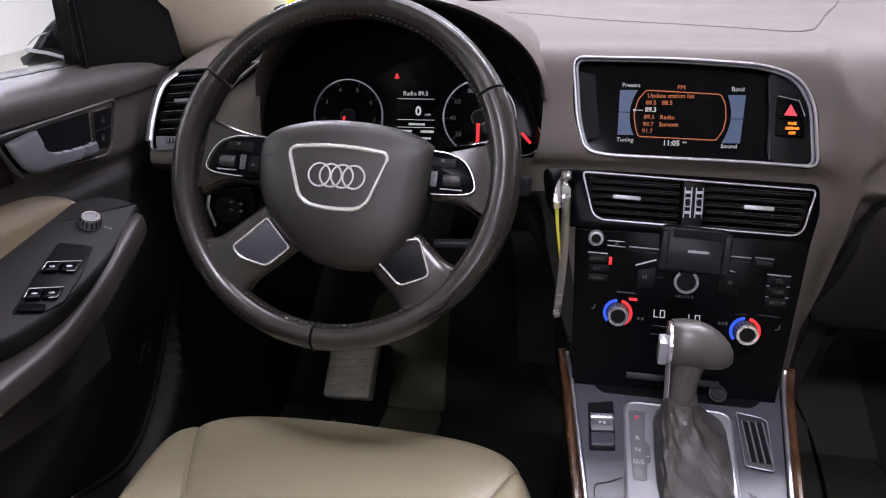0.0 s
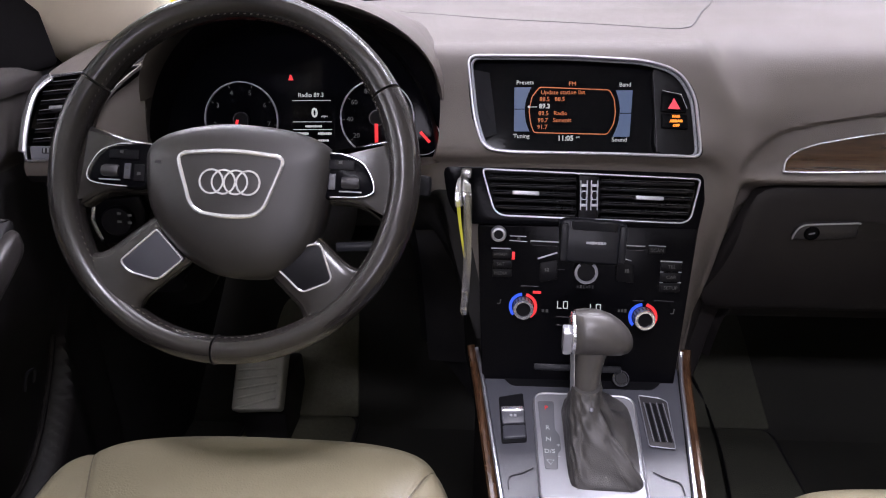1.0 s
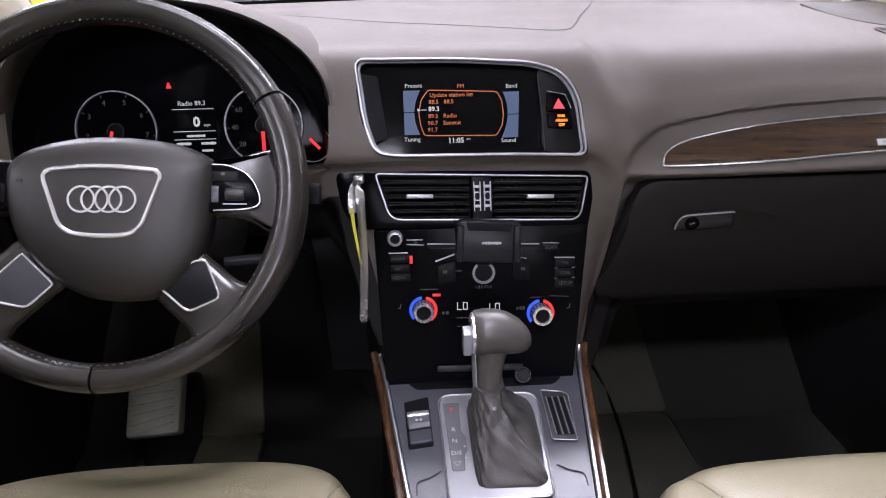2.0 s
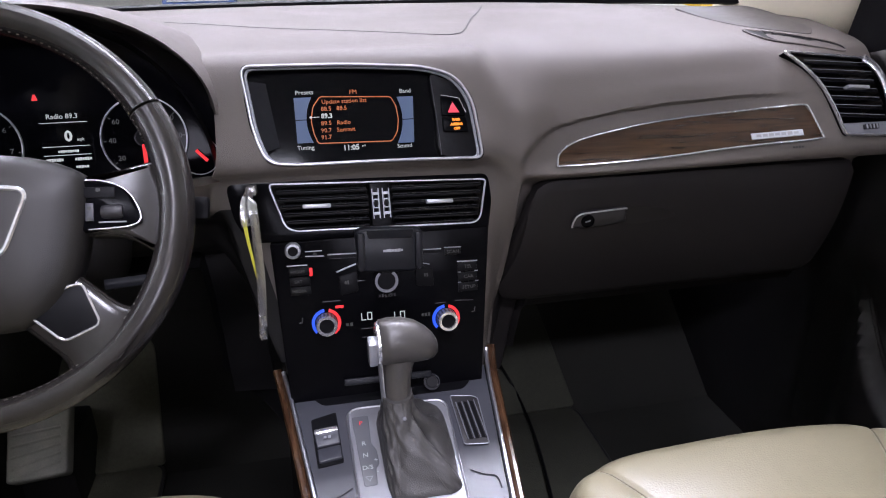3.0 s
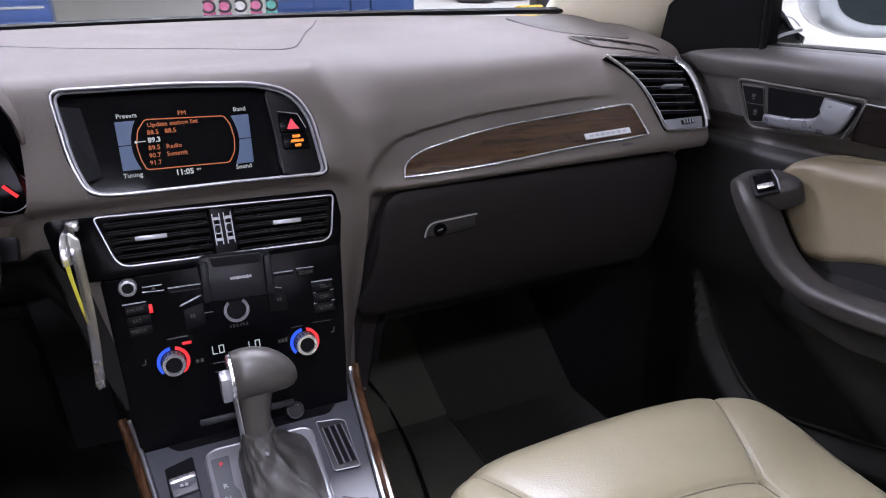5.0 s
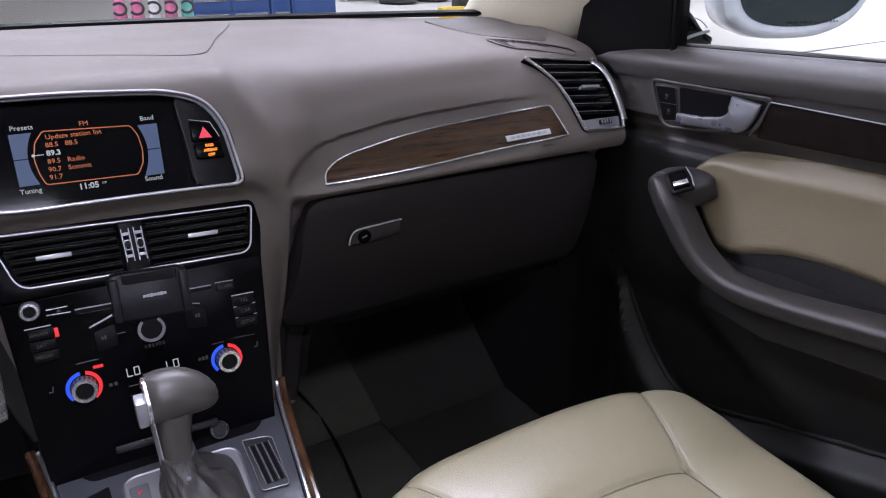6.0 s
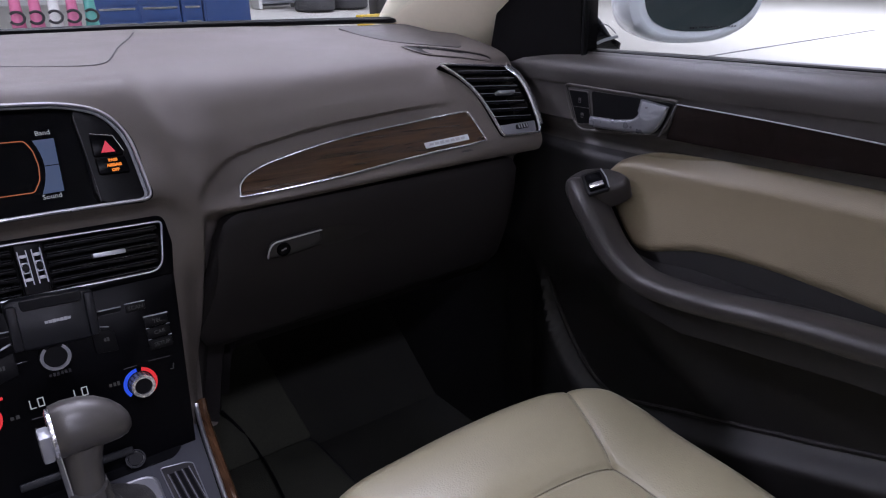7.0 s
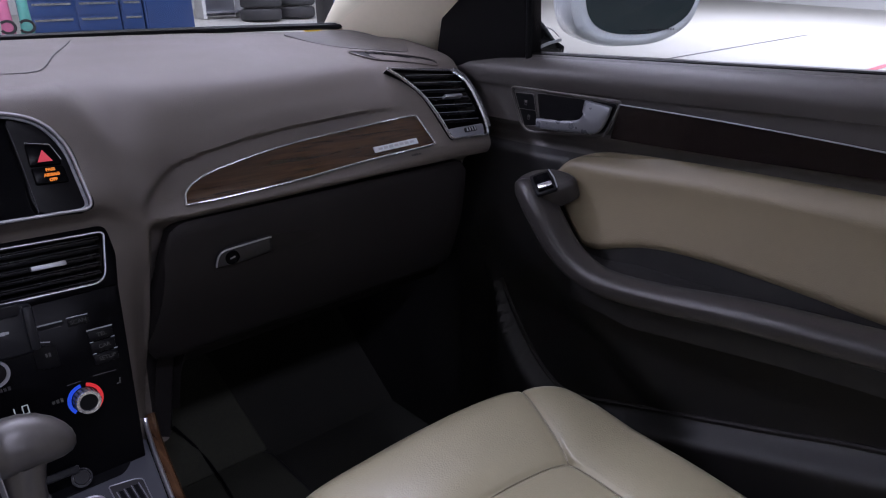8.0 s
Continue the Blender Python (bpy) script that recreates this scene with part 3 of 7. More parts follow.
# display between the dials
part("info_display", slab(rounded([clu(-0.3745, 0.773, 0.0015), clu(-0.319, 0.773, 0.0015), clu(-0.319, 0.850, 0.0015), clu(-0.3745, 0.850, 0.0015)], 0.002), CLU.col[2][:3], 0.004), SCREEN, cluster)
letters("display_text", "Radio 89.3", 0.0078, clm(-0.3475, 0.8415, 0.0022), G_WHITE, cluster)
letters("display_text", "0", 0.0165, clm(-0.3435, 0.8195, 0.0022), G_WHITE, cluster, bold=0.0005)
letters("display_text", "mph", 0.0045, clm(-0.331, 0.816, 0.0022), G_WHITE, cluster)
bars("display_figures", clm(-0.3455, 0.8035, 0.0022), 0.022, 0.0030, 9, G_WHITE, cluster, 0.18)
bars("display_figures", clm(-0.361, 0.7945, 0.0022), 0.018, 0.0036, 7, G_WHITE, cluster, 0.18)
bars("display_figures", clm(-0.331, 0.7945, 0.0022), 0.018, 0.0036, 7, G_WHITE, cluster, 0.18)
bars("display_figures", clm(-0.333, 0.786, 0.0022), 0.014, 0.0030, 5, G_WHITE, cluster, 0.18)
for z in (0.835, 0.809, 0.7995):
    part("display_line", box(clm(-0.3468, z, 0.0022), 0.050, 0.0007, 0.0004), G_WHITE, cluster)
part("warning_light", slab([clm(-0.3733, 0.863, 0.0012) @ V(p) for p in ((-0.0032, -0.0034, 0), (0.0032, -0.0034, 0), (0.0010, 0.0034, 0), (-0.0010, 0.0034, 0))], CLU.col[2][:3], 0.0008), G_RED, cluster, "small glowing red warning light")

# ---- centre display ----
display = thing("infotainment_display", (0, 0.86, 0.79), "dash display showing an orange radio station list in a chrome bezel", "display")
BN = V(BEZ.col[2][:3])
part("bezel", tube(outline_on(BEZ, bezel_line, 0.001), BN, 0.0036, 0.005, True, 8), SATIN, display, "satin chrome bezel")
part("bezel_inner", tube(outline_on(BEZ, bezel_line, -0.0035, 0.976), BN, 0.0042, 0.003, True, 8), LEVER, display, "darker silver inner step of the bezel")
part("bezel_lip", tube(outline_on(BEZ, bezel_line, 0.0005, 1.012), BN, 0.003, 0.002, True, 6), BLACK, display, "black rubber lip round the bezel")
rim_a, rim_b = outline_on(BEZ, bezel_line, 0.0), [p for p in outline_on(BEZ, bezel_line, -0.040, 0.90)]
part("recess_wall", loft(bmesh.new(), [rim_a, rim_b], caps=False), GLOSS, display, "glossy black recess")


def scr(x, z, h=0.0):
    return SCR @ V((x, (z - 0.797) * 1.1218, h))


def scm(x, z, h=0.0015):
    m = SCR.copy()
    m.translation = scr(x, z, h)
    return m


SN = V(SCR.col[2][:3])
part("screen_glass", slab(rounded([scr(-0.150, 0.775), scr(0.105, 0.775), scr(0.090, 0.885), scr(-0.150, 0.895)], 0.004), SN, 0.004), SCREEN, display)
# left wedge of the recess
part("wedge", slab([BEZ @ V((*bez(-0.146, 0.876), -0.004)), BEZ @ V((*bez(-0.130, 0.80), -0.004)), scr(-0.111, 0.800, 0.001), scr(-0.121, 0.868, 0.001)], (0.5, -0.8, 0.3), 0.002), FLANK, display, "dark reflecting recess flank")
for z0, z1, sgn, x0, x1 in ((0.8515, 0.803, 1, -0.0905, -0.0700), (0.8475, 0.797, -1, 0.0515, 0.0315)):
    out, inn = [], []
    for i in range(9):
        t = i / 8
        z = z0 + (z1 - z0) * t
        bow = 1 - (2 * t - 1) ** 2
        xo = x0 + (0.0 if sgn > 0 else -0.004 * t)
        out.append(scr(xo, z, 0.0012))
        inn.append(scr(x1 - sgn * 0.0068 * bow + (-0.002 if sgn > 0 else -0.004) * t, z, 0.0012))
    part("soft_key", slab(out + inn[::-1], SN, 0.0008), G_BLUE, display, "blue glowing soft key strip")
    mid = 4
    part("soft_key_line", tube([out[mid] + SN * 0.0006, inn[mid] + SN * 0.0006], SN, 0.0012, 0.0006, seg=4), GLOSS, display)
frame_pts = [(-0.0600, 0.8515), (0.024, 0.848), (0.0295, 0.838), (0.0310, 0.823), (0.0285, 0.810), (0.021, 0.7995), (-0.0665, 0.8015), (-0.0705, 0.812), (-0.0725, 0.826), (-0.069, 0.841)]
frame_line = rounded([scr(x, z, 0.0014) for x, z in frame_pts], 0.003, 3)
part("list_frame", tube(frame_line, SN, 0.0014, 0.0006, True, 4), G_ORANGE, display, "glowing orange list frame")
for s, x, z in (("Update station list", -0.0585, 0.8455), ("88.5   88.5", -0.0600, 0.8380), ("89.5   Radio", -0.0612, 0.8225), ("90.7   Summit", -0.0620, 0.8148), ("91.7", -0.0625, 0.8075)):
    letters("station_text", s, 0.0072, scm(x, z), G_ORANGE, display, align="LEFT")
letters("station_text", "89.3", 0.0078, scm(-0.0605, 0.8303), G_WHITE, display, align="LEFT", bold=0.0002)
letters("station_text", "FM", 0.0075, scm(-0.0203, 0.8548), G_ORANGE, display)
for s, x, z in (("Presets", -0.0776, 0.8566), ("Band", 0.0425, 0.8535), ("Tuning", -0.0815, 0.7975), ("Sound", 0.0355, 0.7935)):
    letters("screen_label", s, 0.0072, scm(x, z), G_WHITE, display)
letters("clock", "11:05", 0.0088, scm(-0.0285, 0.7950), G_WHITE, display, bold=0.0002)
letters("clock", "am", 0.0042, scm(-0.0135, 0.7965), G_WHITE, display)
part("pointer", tube([scr(-0.0725, 0.8297, 0.0015), scr(-0.0628, 0.8297, 0.0015)], SN, 0.001, 0.0005, seg=4), G_WHITE, display)
part("pointer_dot", lathe([(0.0016, 0), (0.0014, 0.0006), (0.0002, 0.0007)], scm(-0.0725, 0.8297), 12), G_WHITE, display)
# button field beside the screen
def bzm(x, z, h=0.0):
    m = BEZ.copy()
    m.translation = BEZ @ V((*bez(x, z), h))
    return m


def bzp(x, z, h=0.0):
    return BEZ @ V((*bez(x, z), h))


field = cr([bzp(*p, -0.004) for p in ((0.076, 0.787), (0.075, 0.83), (0.073, 0.872), (0.088, 0.8705), (0.107, 0.861), (0.1165, 0.846), (0.1215, 0.819), (0.1222, 0.792), (0.116, 0.7835))], 4, True)
part("button_field", slab(field, BN, 0.02, 0.0015), BLACK, display)
part("field_edge", tube([bzp(*p, -0.003) for p in ((0.0765, 0.786), (0.0755, 0.83), (0.0735, 0.870))], BN, 0.0016, 0.0016, seg=6), SLAT, display)
haz = part("hazard_button", slab(rounded([bzp(0.0815, 0.828, 0.0), bzp(0.1115, 0.8265, 0.0), bzp(0.107, 0.8445, 0.0), bzp(0.083, 0.8495, 0.0)], [0.002, 0.003, 0.008, 0.003]), BN, 0.006, 0.001), GLOSS, display)
part("button_edge", tube([bzp(0.083, 0.8498, 0.0005), bzp(0.105, 0.8455, 0.0005), bzp(0.1115, 0.830, 0.0005)], BN, 0.0009, 0.0009, seg=6), CHROME, haz)
part("hazard_triangle", slab([bzp(0.0895, 0.8305, 0.001), bzp(0.1035, 0.8300, 0.001), bzp(0.0965, 0.8415, 0.001)], BN, 0.0008), G_REDSOFT, haz, "glowing red triangle")
air = part("airbag_light", slab(rounded([bzp(0.082, 0.8105, 0.0), bzp(0.1125, 0.809, 0.0), bzp(0.1115, 0.8245, 0.0), bzp(0.082, 0.826, 0.0)], 0.002), BN, 0.006, 0.001), GLOSS, display)
for s, z in (("PASS", 0.8222), ("AIRBAG", 0.8174), ("OFF", 0.8126)):
    letters("airbag_text", s, 0.0042, bzm(0.0985, z, 0.0008), G_AMBER, air, bold=0.0003)


# ---- air vents ----
VN = V(VEN.col[2][:3])


def vem(x, z, h=0.0):
    m = VEN.copy()
    m.translation = VEN @ V((x, (z - 0.70) * 1.068, h))
    return m


def vep(x, z, h=0.0):
    return VEN @ V((x, (z - 0.70) * 1.068, h))


mid_vent = thing("centre_air_vent", (0, 0.84, 0.70), "black slatted centre air vents in a thin chrome frame", "air vent", "air vents")
part("vent_frame", tube(outline_on(VEN, vent_mid_line, 0.004), VN, 0.0026, 0.0034, True, 8), SATIN, mid_vent, "thin chrome frame")
part("vent_duct", loft(bmesh.new(), [outline_on(VEN, vent_mid_line, 0.003), outline_on(VEN, vent_mid_line, -0.045)], caps=False), BLACK, mid_vent)
part("duct_back", slab(outline_on(VEN, vent_mid_line, -0.040), VN, 0.002), BLACK, mid_vent)
for x0, x1 in ((-0.1205, -0.0135), (0.0165, 0.1285)):
    for i in range(6):
        z = 0.748 - 0.0085 * i
        a, b = x0 + (0.0022 * i if x0 < 0 else 0), x1 - (0.0018 * i if x0 > 0 else 0)
        zz = z - (0.0 if x0 < 0 else 0.004)
        mm = vem((a + b) / 2, zz, -0.006) @ pose(0, 0, 0, 0, 0, -1.7)
        part("slat", box(mm @ pose(0, 0, 0, 18, 0, 0), b - a, 0.0022, 0.016, 0.0007), VANE, mid_vent)
        # paler bead drawn as the highlight on the slat's front edge
        part("slat_glint", box(mm @ pose(0, 0.0004, 0.0082, 18, 0, 0), b - a - 0.002, 0.0007, 0.0010), SLAT, mid_vent)
    xm = (x0 + x1) / 2 + (-0.008 if x0 < 0 else 0.001)
    zt = 0.7300 if x0 < 0 else 0.7250
    part("vent_tab", box(vem(xm, zt, 0.005) @ pose(0, 0, 0, 0, 0, -2), 0.033, 0.0052, 0.010, 0.0015), ALU, mid_vent, "satin metal vent tab")
part("centre_post", box(vem(0.0015, 0.7265, -0.008), 0.024, 0.056, 0.018, 0.002), BLACK, mid_vent)
for x in (-0.0045, 0.0082):
    wheel_ = part("thumb_wheel", lathe([(0.010, -0.003), (0.0125, -0.002), (0.0125, 0.002), (0.010, 0.003)], vem(x, 0.7277, -0.005) @ pose(0, 0, 0, 0, 90, 0), 24), BLACK, mid_vent)
    for i in range(4):
        part("thumb_wheel_rib", box(vem(x, 0.739 - 0.0075 * i, 0.0062 - 0.0012 * abs(i - 1.5)), 0.0062, 0.0034, 0.002, 0.0006), ALU, wheel_)
    for dx in (-0.0038, 0.0038):
        part("wheel_edge", box(vem(x + dx, 0.7277, 0.004), 0.0009, 0.036, 0.003), ALU, wheel_)


def svm(x, z, h=0.0):
    m = SIDEV.copy()
    m.translation = SIDEV @ V((x, (z - 0.82) * 1.16, h))
    return m


for s in (1, -1):
    vent = thing("outer_air_vent", (s * 0.64, 0.84, 0.775), "black slatted corner air vent in a chrome frame", "air vent", "air vents")
    line = vent_side_line(s)
    part("vent_frame", tube(outline_on(SIDEV, line, 0.003), SV_N, 0.0034, 0.006, True, 8), CHROME, vent, "satin chrome frame")
    outer_edge = [SIDEV @ V((s * x, (z - 0.82) * 1.15, 0.004)) for x, z in ((0.672, 0.870), (0.688, 0.858), (0.697, 0.838), (0.7005, 0.81), (0.700, 0.785))]
    part("frame_blade", tube(cr(outer_edge, 4), SV_N, 0.011, 0.006, seg=8), CHROME, vent, "wide chrome outer blade")
    part("vent_duct", loft(bmesh.new(), [outline_on(SIDEV, line, 0.002), outline_on(SIDEV, line, -0.05)], caps=False), BLACK, vent)
    part("duct_back", slab(outline_on(SIDEV, line, -0.045), SV_N, 0.002), BLACK, vent)
    for i in range(7):
        z = 0.869 - 0.0108 * i
        a = 0.5765 + 0.0455 * min(1.0, (0.870 - z) / 0.085) ** 0.72 + 0.004
        b = 0.683 + 0.008 * (i / 6)
        part("slat", box(svm(s * (a + b) / 2, z - 0.002, -0.008) @ pose(0, 0, 0, 20, 0, s * -5), b - a, 0.0022, 0.018, 0.0007), VANE, vent)
        # silver bead stands in for light caught by the slat's edge
        part("slat_glint", box(svm(s * (a + b) / 2, z - 0.0012, 0.0005) @ pose(0, 0, 0, 20, 0, s * -5), b - a - 0.002, 0.0010, 0.0010), LEVER, vent)
    part("vent_tab", box(svm(s * 0.652, 0.834, 0.004) @ pose(0, 0, 0, 0, 0, s * -4), 0.033, 0.0048, 0.010, 0.0016), ALU, vent, "satin metal vent tab")
    base = part("vent_sill", slab(rounded([SIDEV @ V((s * x, (z - 0.82) * 1.15, 0.0)) for x, z in ((0.624, 0.7930), (0.695, 0.7925), (0.691, 0.7775), (0.627, 0.7805))], 0.004), SV_N, 0.02, 0.001), LEVER, vent)
    part("vent_dial", box(svm(s * 0.664, 0.7868, 0.002), 0.022, 0.0068, 0.004, 0.001), SLAT, base)
    for i in range(4):
        part("dial_rib", box(svm(s * (0.656 + 0.0052 * i), 0.7868, 0.0044), 0.0016, 0.0054, 0.0012), ALU, base)

# ---- centre stack ----
stack = thing("centre_stack", (0, 0.81, 0.55), "gloss black control panel with climate knobs and radio buttons", "control panel")
TN = V(STK.col[2][:3])


def stp(x, z, h=0.0):
    return STK @ V((x, (z - 0.58) * 1.0198, h))


def stm(x, z, h=0.0):
    m = STK.copy()
    m.translation = stp(x, z, h)
    return m


# the surround of the vents and the panel below it
rim_out = rounded([vep(-0.178, 0.762, 0.0025), vep(-0.170, 0.715, 0.0025), vep(-0.150, 0.694, 0.0025), vep(0.134, 0.690, 0.0025), vep(0.1405, 0.722, 0.0025), vep(0.138, 0.753, 0.0025)], [0.014, 0.02, 0.008, 0.003, 0.004, 0.010], 5)
surround = part("vent_surround", slab(rim_out, VN, 0.012, 0.0015), GLOSS, stack)
cut(surround, [slab(outline_on(VEN, vent_mid_line, 0.03), VN, 0.06)])
panel_line = rounded([stp(-0.1335, 0.692, 0.004), stp(-0.1265, 0.488, 0.004), stp(0.1165, 0.488, 0.004), stp(0.1345, 0.692, 0.004)], [0.004, 0.006, 0.006, 0.004])
part("panel", slab(panel_line, TN, 0.012, 0.0012), GLOSS, stack)


def line_button(x0, z0, x1, z1, mat=None, w=0.0012):
    part("button_edge", tube([stp(x0, z0, 0.0046), stp(x1, z1, 0.0046)], TN, w, 0.0008, seg=6), mat or ALU, stack)


def key(x, z, w, h, name="button"):
    return part(name, box(stm(x, z, 0.0046), w, h, 0.003, 0.0008), BLACK, stack)


# volume knob
m = stm(-0.1075, 0.6825, 0.004)
vol = part("volume_knob", lathe([(0.0095, 0), (0.0095, 0.010), (0.0085, 0.0125), (0.0062, 0.013), (0.0055, 0.0115), (0.0005, 0.0115)], m, 28), ALU, stack, "ribbed satin metal volume knob")
part("knob_face", lathe([(0.0058, 0.0116), (0.0056, 0.0122), (0.0004, 0.0122)], m, 20), BLACK, vol)
# climate knobs with blue and red rings
for x, z in ((-0.0757, 0.5900), (0.0737, 0.5795)):
    m = stm(x, z, 0.004)
    knob = part("climate_knob", lathe([(0.0128, 0), (0.0130, 0.006), (0.0126, 0.013), (0.0118, 0.0150), (0.0096, 0.0155), (0.0090, 0.0135), (0.0004, 0.0135)], m, 36), LEVER, stack, "ribbed metal climate knob with chrome rim")
    part("knob_rim", arc_ring(m @ Matrix.Translation((0, 0, 0.0146)), 0.0090, 0.0123, 0.0018, seg=36), CHROME, knob)
    for i in range(18):
        a = 2 * math.pi * i / 18
        part("knob_rib", box(m @ pose(0.0127 * math.cos(a), 0.0127 * math.sin(a), 0.008, 0, 0, math.degrees(a)), 0.0010, 0.0018, 0.010), DARK, knob)
    part("knob_cap", lathe([(0.0090, 0.0136), (0.0086, 0.0142), (0.0004, 0.0142)], m, 28), BLACK, knob)
    part("cold_ring", arc_ring(m, 0.0140, 0.0178, 0.0012, 95, 222), G_COOL, stack, "glowing blue arc")
    part("warm_ring", arc_ring(m, 0.0140, 0.0178, 0.0012, -58, 76), G_RED, stack, "glowing red arc")
for x, z in ((-0.0262, 0.5930), (0.0148, 0.5900)):
    # square segment figures
    bm = bmesh.new()
    for cx, cz, w, h in ((-0.0062, 0, 0.0011, 0.0098), (-0.0036, -0.0044, 0.0052, 0.0011), (0.0012, 0, 0.0011, 0.0098), (0.0062, 0, 0.0011, 0.0098), (0.0037, 0.0044, 0.0050, 0.0011), (0.0037, -0.0044, 0.0050, 0.0011)):
        box(stm(x, z, 0.0045) @ Matrix.Translation((cx, cz, 0)), w, h, 0.0004, 0, bm)
    part("temperature_text", bm, G_WHITE, stack, "glowing white figures LO")
part("indicator", box(stm(-0.0890, 0.6545, 0.0048), 0.0042, 0.010, 0.0012, 0.0005), G_RED, stack, "glowing red button lamp")
part("indicator", box(stm(-0.0585, 0.6085, 0.0048) @ pose(0, 0, 0, 0, 0, -2), 0.010, 0.0034, 0.0012, 0.0005), G_RED, stack, "glowing red button lamp")
# disc slot
slot = part("disc_slot", box(stm(0.002, 0.668, 0.0045) @ pose(0, 0, 0, 0, 0, -2.2), 0.140, 0.0036, 0.002), BLACK, stack)
part("slot_edge", box(stm(0.002, 0.6706, 0.0048) @ pose(0, 0, 0, 0, 0, -2.2), 0.140, 0.0012, 0.0012), ALU, slot)
part("slot_edge", box(stm(0.002, 0.6655, 0.0048) @ pose(0, 0, 0, 0, 0, -2.2), 0.136, 0.0008, 0.0010), SLAT, slot)
# left buttons
for z in (0.6560, 0.6440, 0.6325):
    key(-0.1025, z, 0.024, 0.0102)
for s, z in (("FM/AM", 0.6560), ("SAT", 0.6440), ("MEDIA", 0.6325)):
    letters("button_text", s, 0.0056, stm(-0.1045, z, 0.0064), G_PRINT, stack)
line_button(-0.1165, 0.6635, -0.0925, 0.6630, ALU, 0.0018)
line_button(-0.0935, 0.6790, -0.0735, 0.6785)
line_button(-0.0940, 0.6735, -0.0720, 0.6720)
part("eject_mark", slab([stp(-0.085, 0.6745, 0.005), stp(-0.080, 0.6745, 0.005), stp(-0.0825, 0.6785, 0.005)], TN, 0.0006), G_PRINT, stack)
# right buttons
for s, z in (("TEL", 0.6430), ("CAR", 0.6302), ("SETUP", 0.6170)):
    key(0.1040, z, 0.0245, 0.0112)
    letters("button_text", s, 0.0062, stm(0.1050, z, 0.0064), G_PRINT, stack)
line_button(0.0915, 0.6500, 0.1175, 0.6490, ALU, 0.0016)
for z in (0.6365, 0.6235):
    line_button(0.0915, z, 0.0955, z, ALU)
    line_button(0.1135, z, 0.1175, z, ALU)
key(0.0865, 0.6632, 0.020, 0.0085)
letters("button_text", "SCAN", 0.0062, stm(0.0865, 0.6632, 0.0064), G_PRINT, stack)
line_button(0.0760, 0.6690, 0.0970, 0.6680)
# slanted keys round the turn knob
line_button(-0.0585, 0.6510, -0.0345, 0.6590, ALU, 0.0022)
line_button(0.0395, 0.6545, 0.0560, 0.6500, ALU, 0.0012)
line_button(-0.0400, 0.6380, -0.0250, 0.6378, SLAT)
for s in (-1, 1):
    part("seek_key", slab(rounded([stp(s * 0.036 + 0.002, 0.6500, 0.0052), stp(s * 0.058 + 0.002, 0.6455, 0.0052), stp(s * 0.058 + 0.002, 0.622, 0.0052), stp(s * 0.036 + 0.002, 0.625, 0.0052)], 0.003), TN, 0.003, 0.0006), BLACK, stack)
    bars("key_mark", stm(s * 0.049 + 0.002, 0.6375, 0.006), 0.006, 0.005, 2, G_PRINT, stack)
m = stm(0.0, 0.6375, 0.004)
turn_knob = part("turn_knob", lathe([(0.0145, 0), (0.0145, 0.012), (0.0136, 0.0138), (0.0118, 0.0138), (0.0112, 0.012), (0.0004, 0.012)], m, 32), BLACK, stack, "black turn knob with a metal horseshoe")
part("knob_arc", arc_ring(m @ Matrix.Translation((0, 0, 0.0135)), 0.0110, 0.0142, 0.0014, 128, 412, 36), LEVER, turn_knob, "satin metal horseshoe")
part("knob_face", lathe([(0.0113, 0.0122), (0.0108, 0.0132), (0.0004, 0.0132)], m, 28), BLACK, turn_knob)
bars("button_mark", stm(0.001, 0.6165, 0.0046), 0.022, 0.0042, 6, SLAT, stack)
line_button(-0.0785, 0.6165, -0.0565, 0.6160, SLAT, 0.0016)
line_button(0.0600, 0.6000, 0.0740, 0.6000, SLAT)
line_button(0.0860, 0.6010, 0.1100, 0.5995, SLAT)
bars("button_mark", stm(0.0480, 0.5870, 0.0046), 0.012, 0.0045, 3, G_PRINT, stack)
bars("button_mark", stm(-0.0480, 0.5850, 0.0046), 0.010, 0.0045, 2, G_PRINT, stack)
for x, z in ((-0.1060, 0.5960), (0.1095, 0.5870)):
    bm = tube([stp(x - 0.0022, z - 0.0025, 0.0048), stp(x + 0.0012, z - 0.0025, 0.0048), stp(x + 0.0022, z + 0.0032, 0.0048)], TN, 0.0016, 0.0008, seg=6)
    part("seat_heat_mark", bm, G_PRINT, stack)
line_button(-0.034, 0.578, -0.014, 0.577, SLAT)
line_button(-0.034, 0.567, -0.014, 0.566, SLAT)
# phone holder block pushed into the disc slot
holder = thing("phone_holder", stp(0.006, 0.67, 0.01), "dark smoky plastic phone holder clipped into the disc slot", "phone holder")
hz = [(-0.0340, 0.7000), (-0.0265, 0.7030), (0.040, 0.6995), (0.047, 0.6960), (0.045, 0.6520), (0.036, 0.6470), (-0.024, 0.6505), (-0.032, 0.6560)]
body = rounded([stp(x, z, 0.022) for x, z in hz], 0.004)
part("holder_body", slab(body, TN, 0.018, 0.004), PHONE, holder)
for x in (-0.0285, 0.0410):
    part("holder_cheek", box(stm(x, 0.676 - 0.03 * (x > 0) * 0.1, 0.020) @ pose(0, 0, 0, 0, 0, -2), 0.009, 0.046, 0.016, 0.003), PHONE, holder)
part("top_pad", slab(rounded([stp(-0.020, 0.7025, 0.026), stp(0.036, 0.6995, 0.026), stp(0.034, 0.688, 0.0245), stp(-0.019, 0.691, 0.0245)], 0.003), TN, 0.004, 0.001), PHONE, holder)
